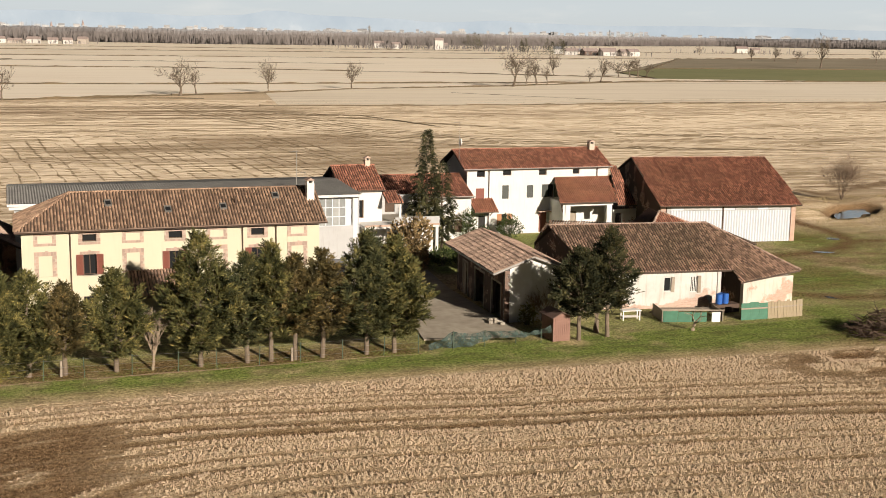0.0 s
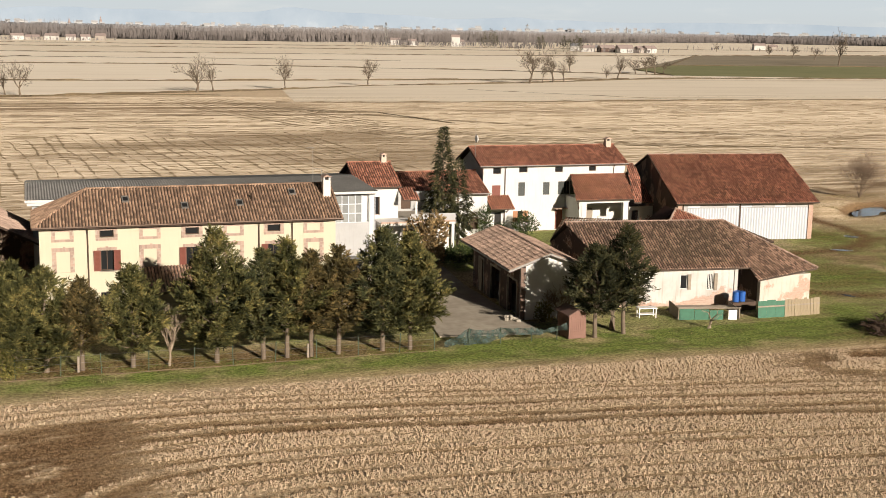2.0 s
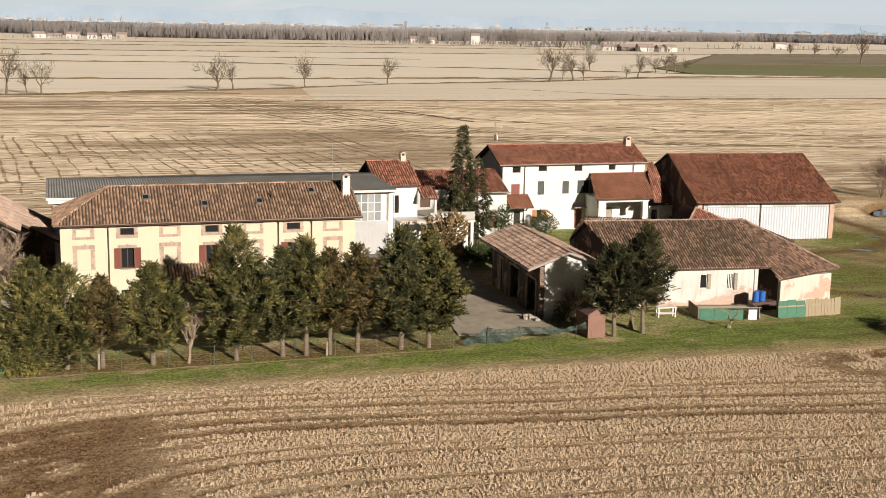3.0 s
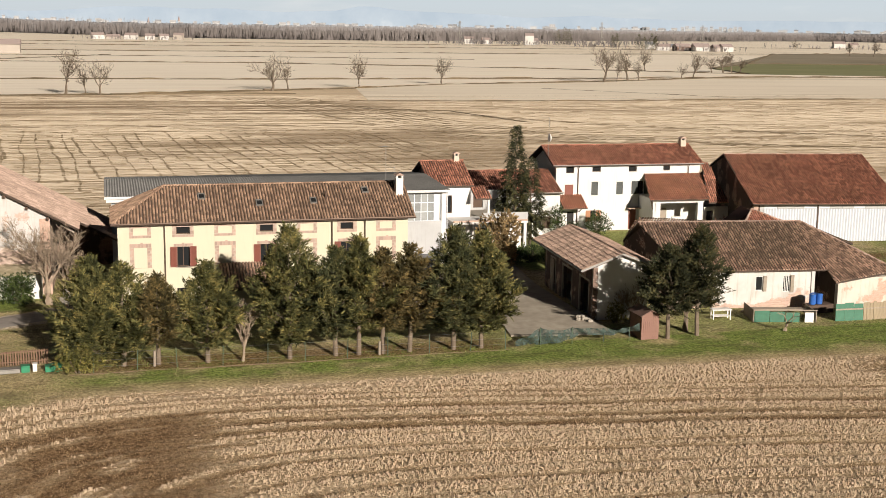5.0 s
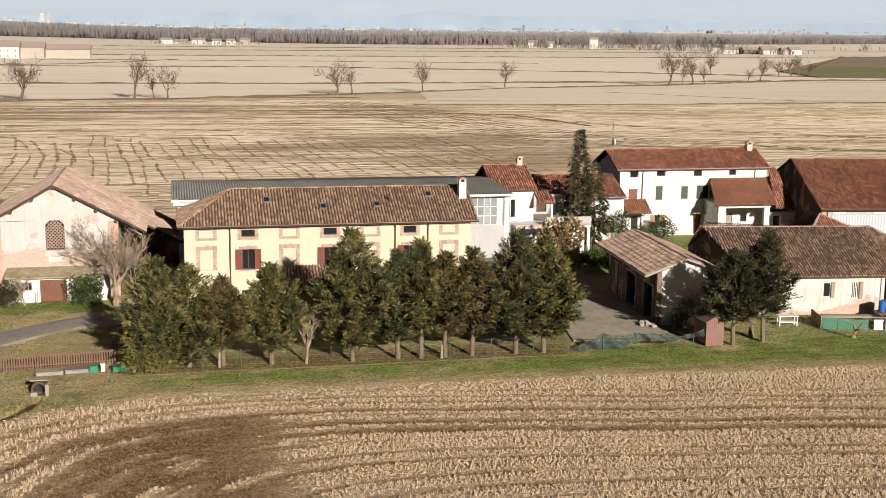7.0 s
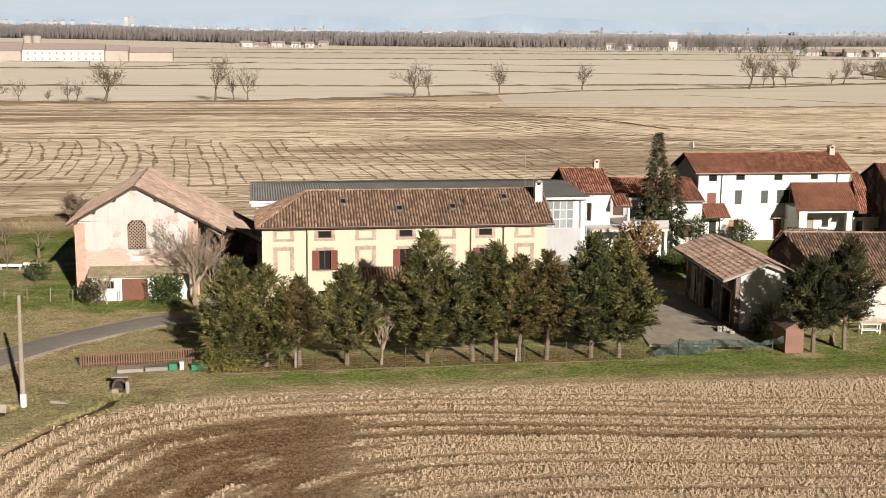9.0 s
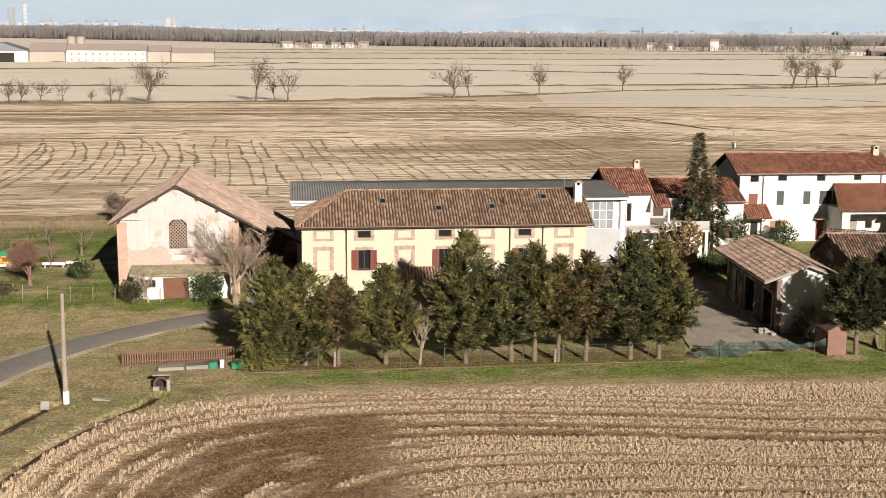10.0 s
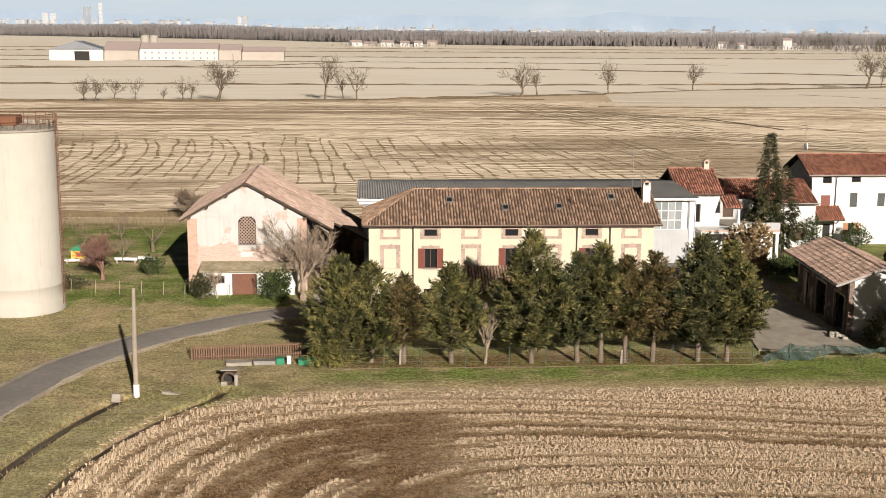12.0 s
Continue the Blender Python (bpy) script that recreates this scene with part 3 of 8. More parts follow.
def field_material(name, a, b, c, sx=0.02, sy=0.3):
    m, nt, bs = nodes_of(name, 0.95, 0, 0.1)
    co = coord_of(nt, "World")
    st = noise_node(nt, 1.0, co, 4.0, 0.6, (sx, sy, 1))
    big = noise_node(nt, 0.01, co, 4.0)
    cc = ramp_node(nt, st, [(0.3, a), (0.5, b), (0.75, c)])
    cc = mix_node(nt, ramp_node(nt, big, [(0.4, (0, 0, 0)), (0.7, (0.5,) * 3)]), cc, c)
    nt.links.new(cc, bs.inputs["Base Color"])
    return m


M["field_pale"] = field_material("field_pale", (0.66, 0.57, 0.45), (0.85, 0.765, 0.64), (0.89, 0.815, 0.69), 0.01, 0.25)
M["field_pink"] = field_material("field_pink", (0.52, 0.44, 0.34), (0.78, 0.69, 0.56), (0.86, 0.78, 0.65), 0.008, 0.22)
M["field_green"] = field_material("field_green", (0.14, 0.15, 0.07), (0.205, 0.21, 0.10), (0.29, 0.275, 0.155))
M["field_brown"] = field_material("field_brown", (0.17, 0.145, 0.10), (0.245, 0.21, 0.15), (0.36, 0.31, 0.23), 0.01, 0.16)
M["bank"] = surface("bank", (0.17, 0.125, 0.07), (0.08, 0.062, 0.04), 0.6, 0.05, 0.8, 0.95, coord="World")
plot("field", [(-900, 377), (-3, 377), (75, 420), (120, 446), (195, 470), (262, 508), (700, 500), (900, 490), (900, 1000), (-900, 1000)], "field_pale", 0.06, "pale stubble field beyond the ditch")
plot("field", [(72, 346), (120, 344), (204, 349), (420, 355), (900, 356), (900, 490), (700, 496), (262, 505), (195, 467), (120, 443), (82, 416)], "field_pink", 0.07, "pale harrowed field beside the ditch trees")
plot("field", [(-1600, 1000), (1200, 1000), (1800, 1500), (3000, 3300), (2000, 4000), (-2600, 4400), (-2800, 2500)], "field_pink", 0.10, "far pale stubble fields")
plot("field", [(313, 557), (429, 522), (900, 515), (900, 735), (605, 736), (415, 739), (335, 645)], "field_green", 0.12, "green field of winter corn")
plot("field", [(338, 648), (415, 742), (605, 740), (900, 738), (1250, 1200), (990, 1207), (632, 1081)], "field_brown", 0.14, "brown ploughed field")


def bank(pts, w=2.0, h=0.5, seed=1, ragged=0.5):
    """A grassy field bank or ditch edge: a low uneven ridge along a line."""
    rng = random.Random(seed)
    bm = bmesh.new()
    prev = None
    for (ax, ay), (bx, by) in zip(pts, pts[1:]):
        ln = math.hypot(bx - ax, by - ay)
        n = max(2, int(ln / 6))
        nx, ny = -(by - ay) / ln, (bx - ax) / ln
        for i in range(n + 1):
            t = i / n
            x, y = ax + (bx - ax) * t, ay + (by - ay) * t
            ww, hh = w * rng.uniform(0.6, 1.3), h * rng.uniform(1 - ragged, 1 + ragged)
            ring = [bm.verts.new((x + nx * ww * k, y + ny * ww * k, z)) for k, z in ((-0.5, 0.0), (-0.15, hh), (0.2, hh * 0.9), (0.5, 0.0))]
            if prev:
                for k in range(3):
                    bm.faces.new((prev[k], ring[k], ring[k + 1], prev[k + 1]))
            prev = ring
    me = mesh_of("field_bank", bm)
    me.materials.append(M["bank"])
    return tagged(new("field_bank", me), "low grassy bank along a field ditch", "bank", kind="structure")


for i, (pts, w, h) in enumerate((
        ([(-500, 366), (-44, 368), (0, 376), (48, 398)], 3.0, 0.9), ([(48, 398), (82, 415), (122, 444), (160, 456), (200, 473), (262, 507)], 2.6, 0.8),
        ([(66, 343), (120, 341), (204, 346), (420, 352), (700, 352)], 1.6, 0.5), ([(150, 415), (205, 346)], 1.0, 0.3), ([(-600, 484), (57, 482), (175, 497), (262, 508), (300, 520), (430, 520), (900, 512)], 3.4, 0.9),
        ([(-60, 372), (30, 384), (56, 381)], 1.6, 0.4), ([(-700, 720), (83, 696), (225, 626), (315, 560)], 3.5, 0.8), ([(-900, 1000), (119, 991), (390, 1000), (632, 1081)], 4.5, 0.9), ([(-300, 640), (-160, 690), (-60, 740), (0, 860)], 3.5, 0.9),
        ([(-1400, 1260), (151, 1257), (700, 1280)], 5, 1.0), ([(-1600, 1500), (600, 1480), (1500, 1560)], 5, 1.0), ([(313, 557), (338, 645), (415, 740), (900, 737)], 3, 0.8), ([(-1500, 870), (-200, 860), (100, 830), (240, 800)], 3.0, 0.6),
        ([(415, 742), (632, 1081), (990, 1207), (1500, 1215)], 4, 1.2), ([(-40, 139), (-22, 139), (-8, 137)], 2.2, 0.8), ([(62, 312), (84, 300), (92, 262)], 1.6, 0.3))):
    bank(pts, w * 0.75, h * 0.6, i)


def tall_at(x, y):
    """The far woods grow taller to the north-west."""
    return np.where(np.hypot(x, y) > 1850, np.interp(np.degrees(np.arctan2(x, y)), [-8, -3, 2], [1.75, 1.25, 1.05]), 1.0)


def wood_belt(name, pts, depth, count, hmin, hmax, material, seed, label, wmin=1.5, wmax=4.5):
    """A far belt of bare woods: every tree a bundle of upright limbs fanning from one foot, too many to count."""
    rng = np.random.default_rng(seed)
    pts = np.array(pts, float)
    seg = np.hypot(*np.diff(pts, axis=0).T)
    cum = np.concatenate([[0], np.cumsum(seg)])
    t = rng.uniform(0, cum[-1], count)
    gap = fnoise(t * 0.006 + seed, np.zeros(count), 3)
    t = t[gap > 0.24]
    n = len(t)
    k = np.clip(np.searchsorted(cum, t) - 1, 0, len(seg) - 1)
    f = (t - cum[k]) / seg[k]
    c = pts[k] + (pts[k + 1] - pts[k]) * f[:, None] + rng.normal(size=(n, 2)) * depth
    h = rng.uniform(hmin, hmax, n) * (0.72 + 0.5 * fnoise(t * 0.012, np.ones(n) * seed, 3))
    h = h * tall_at(c[:, 0], c[:, 1])
    w = rng.uniform(wmin, wmax, n)
    V, F, base = [], [], 0
    i = np.arange(n)
    for q in range(4):
        a = rng.uniform(0, math.tau, n)
        ox, oy = np.cos(a) * w * 0.6, np.sin(a) * w * 0.6
        hh = h * (rng.uniform(0.7, 1.0, n) if q else 1.0)
        ww = w * rng.uniform(0.06, 0.16, n)
        for kx, kz in ((-0.3, 0.0), (0.8, 0.5), (0.0, 1.0), (-0.8, 0.55)):
            V.append(np.stack([c[:, 0] + ox * kz + kx * ww * rng.uniform(0.7, 1.3, n), c[:, 1] + oy * kz, hh * kz * rng.uniform(0.9, 1.1, n)], -1))
        F.append(np.stack([base + i + k * n for k in range(4)], -1))
        base += 4 * n
    return tagged(new(name, quick_mesh(name, np.concatenate(V), np.concatenate(F), material)), label, "woods", kind="stuff")


def wood_mass(pts, h0, h1, material, seed, label, deep=60):
    """The closed body of a far wood: a ragged mass with an uneven edge and a top that falls away behind."""
    pts = np.array(pts, float)
    seg = np.hypot(*np.diff(pts, axis=0).T)
    cum = np.concatenate([[0], np.cumsum(seg)])
    t = np.arange(0, cum[-1], 1.6)
    n = len(t)
    x, y = np.interp(t, cum, pts[:, 0]), np.interp(t, cum, pts[:, 1])
    rng = np.random.default_rng(seed)
    r = np.hypot(x, y)
    ux, uy = x / r, y / r
    j = 5 * fnoise(t * 0.05, t * 0 + seed, 3) + rng.uniform(-1.2, 1.2, n)
    h = h0 + (h1 - h0) * (0.55 * fnoise(t * 0.02 + seed, t * 0, 2) + 0.45 * fnoise(t * 0.22 + seed, t * 0 + 5, 2)) + rng.uniform(-0.9, 0.9, n)
    h = h * tall_at(x, y)
    V = []
    for f, back in ((-0.02, 0.0), (0.5, 0.5), (1.0, 2.5), (0.93, deep)):
        d = j + back + rng.uniform(-1.0, 1.0, n)
        V.append(np.stack([x + ux * d, y + uy * d, h * f], -1))
    i = np.arange(n - 1)
    F = np.concatenate([np.stack([k * n + i, k * n + i + 1, (k + 1) * n + i + 1, (k + 1) * n + i], -1) for k in range(3)])
    return tagged(new("woods", quick_mesh("woods", np.concatenate(V), F, material)), label, "woods", kind="stuff")


def polar(rows):
    """Azimuth in degrees and distance to places on the plain."""
    return [(d * math.sin(radians(a)), d * math.cos(radians(a))) for a, d in rows]


WOODS = [(-30, 4300), (-16.3, 4250), (-12.9, 3700), (-9.3, 3200), (-5.7, 2850), (-2.9, 2550), (1.7, 2120), (3.6, 2000), (8, 1910), (12, 1940), (17, 2100), (22, 2400), (28, 2830), (32, 3400), (39, 3230), (50, 3200)]


# haze is mixed into the wood and town colours, paler and bluer farther off
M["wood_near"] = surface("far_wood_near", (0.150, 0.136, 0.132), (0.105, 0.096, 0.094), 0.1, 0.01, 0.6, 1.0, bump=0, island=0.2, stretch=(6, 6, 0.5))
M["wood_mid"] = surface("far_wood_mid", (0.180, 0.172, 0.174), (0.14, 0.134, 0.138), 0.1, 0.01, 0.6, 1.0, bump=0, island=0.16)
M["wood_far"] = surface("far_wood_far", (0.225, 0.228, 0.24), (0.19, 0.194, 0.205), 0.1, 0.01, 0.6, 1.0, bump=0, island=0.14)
M["town"] = surface("town_wall", (0.35, 0.36, 0.375), (0.27, 0.285, 0.31), 0.05, 0.01, 0.4, 0.9, bump=0, objrand=0.3)
M["town_roof"] = surface("town_roof", (0.31, 0.25, 0.23), (0.25, 0.21, 0.20), 0.05, 0.01, 0.4, 0.9, bump=0)
M["town_glass"] = surface("town_glass", (0.20, 0.21, 0.23), None, 0.05, 0.01, 0.3, 0.4, bump=0)

# ---- the yellow farmhouse ----
def window_unit(parent, x0, x1, z0, z1, y, pane="glass", frame="wood_dark", mull=1, bars=0, depth=0.16, name="window"):
    """A casement set back in a hole of a wall that faces -y."""
    w = part(name, wall_panel(bmesh.new(), x0, x1, z0, z1, [(x0 + 0.06 + i * (x1 - x0 - 0.06) / (mull + 1), x0 + (i + 1) * (x1 - x0 - 0.06) / (mull + 1), z0 + 0.06, z1 - 0.06) for i in range(mull + 1)], y + depth, y + depth + 0.06), frame, parent)
    part("pane", a_box(x0 + 0.02, y + depth + 0.02, z0 + 0.02, x1 - 0.02, y + depth + 0.04, z1 - 0.02), pane, w)
    for i in range(bars):
        zz = z0 + (z1 - z0) * (i + 1) / (bars + 1)
        part("glazing_bar", a_box(x0 + 0.05, y + depth - 0.01, zz - 0.02, x1 - 0.05, y + depth + 0.05, zz + 0.02), frame, w)
    return w


def shutter_leaf(parent, x0, x1, z0, z1, y, material="shutter", slats=15):
    s = part("shutter", wall_panel(bmesh.new(), x0, x1, z0, z1, [(x0 + 0.06, x1 - 0.06, z0 + 0.07, z1 - 0.07)], y - 0.05, y - 0.01), material, parent)
    bm = bmesh.new()
    for i in range(slats):
        zz = z0 + 0.07 + (z1 - z0 - 0.14) * (i + 0.5) / slats
        prism(bm, [(x0 + 0.05, y - 0.045, zz + 0.05), (x1 - 0.05, y - 0.045, zz + 0.05), (x1 - 0.05, y - 0.015, zz - 0.05), (x0 + 0.05, y - 0.015, zz - 0.05)], (0, 0.006, 0.006))
    part("slats", bm, material, s)
    return s


def brick_surround(parent, x0, x1, z0, z1, y, w=0.26, proud=0.025):
    """A flat brick frame round an opening, brick by brick, with a keystone."""
    f = part("brick_surround", wall_panel(bmesh.new(), x0 - w, x1 + w, z0 - (0.2 if z1 - z0 < 1 else 0.02), z1 + w, [(x0, x1, z0, z1)], y - proud, y + 0.003), "mortar", parent)
    share = {}

    def brick(ax, az, bx, bz):
        key = (round(bx - ax, 3), round(bz - az, 3))
        if key not in share:
            share[key] = mesh_of("brick", a_box(0, -0.012, 0, key[0], 0, key[1]))
            share[key].materials.append(M["brick_trim"])
        o = part("brick", share[key], "brick_trim", f)
        o.location = (ax, y - proud - 0.001, az)
    n = max(2, int((z1 - z0) / 0.19))
    h = (z1 - z0) / n
    for i in range(n):
        cut = w * (0.62 if i % 2 else 1.0)
        brick(x0 - cut, z0 + i * h, x0 - 0.012, z0 + (i + 1) * h - 0.02)
        brick(x1 + 0.012, z0 + i * h, x1 + cut, z0 + (i + 1) * h - 0.02)
    k = max(3, int((x1 - x0 + 2 * w) / 0.17))
    u = (x1 - x0 + 2 * w) / k
    for i in range(k):
        brick(x0 - w + i * u, z1 + 0.012, x0 - w + (i + 1) * u - 0.02, z1 + w + (0.07 if i == k // 2 else 0))
    if z1 - z0 < 1:
        for i in range(k):
            brick(x0 - w + i * u, z0 - 0.19, x0 - w + (i + 1) * u - 0.02, z0 - 0.03)
    return f


M["mortar"] = surface("mortar", (0.42, 0.36, 0.30), (0.33, 0.28, 0.235), 8, 1, 0.4)


def downpipe(parent, x, y, z0, z1, material="copper_pipe", r=0.05, shoe=True):
    bm = bmesh.new()
    pts = [(x, y - 0.08, z0), (x, y - 0.08, z1 - 0.5), (x, y - 0.2, z1 - 0.2), (x, y - 0.42, z1)] if shoe else [(x, y - 0.08, z0), (x, y - 0.08, z1)]
    return part("downpipe", tube(bm, pts, r, 8), material, parent)


def chimney(parent, x, y, z0, z1, w=0.55, d=0.6, material="plaster_white", cap="tiles_pale"):
    c = part("chimney", a_box(x - w / 2, y - d / 2, z0, x + w / 2, y + d / 2, z1), material, parent)
    for sx in (-1, 1):
        for sy in (-1, 1):
            cx, cy = x + sx * (w / 2 - 0.07), y + sy * (d / 2 - 0.07)
            part("chimney_post", a_box(cx - 0.06, cy - 0.06, z1, cx + 0.06, cy + 0.06, z1 + 0.22), material, c)
    bm = bmesh.new()
    prism(bm, [(x - w / 2 - 0.1, y - d / 2 - 0.1, z1 + 0.22), (x + w / 2 + 0.1, y - d / 2 - 0.1, z1 + 0.22), (x, y - d / 2 - 0.1, z1 + 0.42)], (0, d + 0.2, 0))
    part("chimney_cap", bm, cap, c)
    part("flue", a_box(x - w / 2 + 0.16, y - d / 2 + 0.16, z1 - 0.05, x + w / 2 - 0.16, y + d / 2 - 0.16, z1 + 0.2), "dark", c)
    return c


def skylight(parent, p, u, s, w=0.5, h=0.7):
    """A small roof window on a slope; u along the eave, s up the slope."""
    p, u, s = Vector(p), Vector(u).normalized(), Vector(s).normalized()
    n = u.cross(s)

    def quad(bm, a, b, c, d, lift, thick):
        prism(bm, [p + u * a + s * c + n * lift, p + u * b + s * c + n * lift, p + u * b + s * d + n * lift, p + u * a + s * d + n * lift], n * thick)
    bm = bmesh.new()
    t = 0.07
    for a, b, c, d in ((0, w, 0, t), (0, w, h - t, h), (0, t, t, h - t), (w - t, w, t, h - t)):
        quad(bm, a, b, c, d, 0.02, 0.15)
    f = part("skylight", bm, "zinc", parent, "grey metal roof window")
    bm = bmesh.new()
    quad(bm, t, w - t, t, h - t, 0.1, 0.02)
    part("pane", bm, "glass", f)
    return f


def yellow_house():
    h = thing("farmhouse", (0, 86.7, 0), 0, "long pale yellow two-storey farmhouse with a brown tiled roof", "house")
    top, back, x0, x1 = 7.12, 7.4, 0.1, 21.08
    bays = [x0 + 1.55 + i * 2.96 for i in range(7)]
    holes, blind = [], []
    for i, c in enumerate(bays):
        real = i in (1, 3, 5)
        att = (c - 0.48, c + 0.48, 6.3, 6.82)
        win = (c - 0.45, c + 0.45, 3.95, 5.4)
        low = (c - 0.5, c + 0.5, 0.9, 2.4)
        (holes if real else blind).extend([att, win])
        holes.append(low)
        if real:
            part("sill", a_box(win[0] - 0.1, -0.1, win[2] - 0.07, win[1] + 0.1, 0.2, win[2]), "concrete", h)
    part("wall", wall_panel(bmesh.new(), x0, x1, 0, top, holes, 0, 0.4), "plaster_yellow", h)
    part("wall", a_box(x0, back - 0.4, 0, x1, back, top), "plaster_yellow", h)
    part("wall", a_box(x0, 0.4, 0, x0 + 0.4, back - 0.4, top), "plaster_yellow", h)
    zr, yr = 9.32, back / 2
    bm = bmesh.new()
    prism(bm, [(x1 - 0.4, 0.4, 0), (x1 - 0.4, back - 0.4, 0), (x1 - 0.4, back - 0.4, top), (x1 - 0.4, yr, zr - 0.25), (x1 - 0.4, 0.4, top)], (0.4, 0, 0))
    part("gable_wall", bm, "plaster_yellow", h)
    part("floor_slab", a_box(x0 + 0.4, 0.4, 3.1, x1 - 0.4, back - 0.4, 3.3), "dark", h)
    for i, c in enumerate(bays):
        real = i in (1, 3, 5)
        brick_surround(h, c - 0.48, c + 0.48, 6.3, 6.82, 0, 0.27)
        brick_surround(h, c - 0.45, c + 0.45, 3.95, 5.4, 0, 0.3 if not real else 0.22)
        if real:
            window_unit(h, c - 0.48, c + 0.48, 6.3, 6.82, 0, mull=0)
            window_unit(h, c - 0.45, c + 0.45, 3.95, 5.4, 0, mull=1, frame="wood_dark")
            part("curtain", a_box(c + 0.08 if i == 1 else c - 0.4, 0.3, 4.0, c + 0.4 if i != 1 else c + 0.2, 0.32, 5.35), "curtain", h)
            shutter_leaf(h, c - 0.92, c - 0.45, 3.95, 5.42, -0.035)
            shutter_leaf(h, c + 0.45, c + 0.92, 3.95, 5.42, -0.035)
        window_unit(h, c - 0.5, c + 0.5, 0.9, 2.4, 0, mull=1)
    o, e = 0.45, 7.2
    ex0, ex1 = x0 - o, x1 + 0.5
    slope = (zr - e) / (yr + o)
    hipx = ex0 + (yr + o)
    fl, fr, br, bl = (ex0, -o, e), (ex1, -o, e), (ex1, back + o, e), (ex0, back + o, e)
    rl, rr = (hipx - 0.3, yr, zr), (ex1, yr, zr)
    roof(h, (fl, fr, rr, rl), "tiles_brown", 11, label="brown clay tiles with dark lichen")
    roof(h, (br, bl, rl, rr), "tiles_brown", 12)
    roof(h, (bl, fl, rl, rl), "tiles_brown", 13)
    ridge_line(h, rl, rr, "tiles_brown", seed=3)
    ridge_line(h, fl, rl, "tiles_brown", seed=4)
    ridge_line(h, bl, rl, "tiles_brown", seed=5)
    bm = bmesh.new()
    tube(bm, [(ex0, -o - 0.05, e - 0.03), (ex1, -o - 0.05, e - 0.03)], 0.07, 8)
    part("gutter", bm, "copper_pipe", h, "brown metal gutter")
    for x in (3.32, 15.34, 17.8):
        downpipe(h, x, 0, 0.2, e - 0.05)
    u, s = Vector((1, 0, 0)), Vector((0, 1, slope)).normalized()
    for x, f in ((6.1, 0.66), (10.2, 0.45), (14.2, 0.48), (18.3, 0.74)):
        skylight(h, (x - 0.25, -o + (yr + o) * f - 0.35, e + (zr - e) * f - 0.35 * slope + 0.02), u, s)
    chimney(h, 20.9, 2.3, 8.3, 9.75, 0.55, 0.6)
    bm = bmesh.new()
    tube(bm, [(15.2, 1.7, 8.2), (15.2, 1.7, 8.95)], 0.09, 8)
    part("vent_pipe", bm, "copper_pipe", h)
    return h


def porch_shed():
    """The tiled lean-to at the foot of the farmhouse, behind the hedge."""
    h = thing("porch_canopy", (9.3, 86.7, 0), 0, "dark wooden porch canopy with a tiled roof against the yellow wall", "porch")
    roof(h, ((-2.2, -3.2, 2.9), (1.4, -3.2, 2.9), (1.4, -0.1, 4.1), (-2.2, -0.1, 4.1)), "tiles_old", 20)
    for x in (-2.0, 1.2):
        part("post", a_box(x - 0.09, -3.1, 0, x + 0.09, -2.92, 2.8), "wood_dark", h)
    part("beam", a_box(-2.2, -3.1, 2.68, 1.4, -2.9, 2.86), "wood_dark", h)
    return h


yellow_house()
porch_shed()


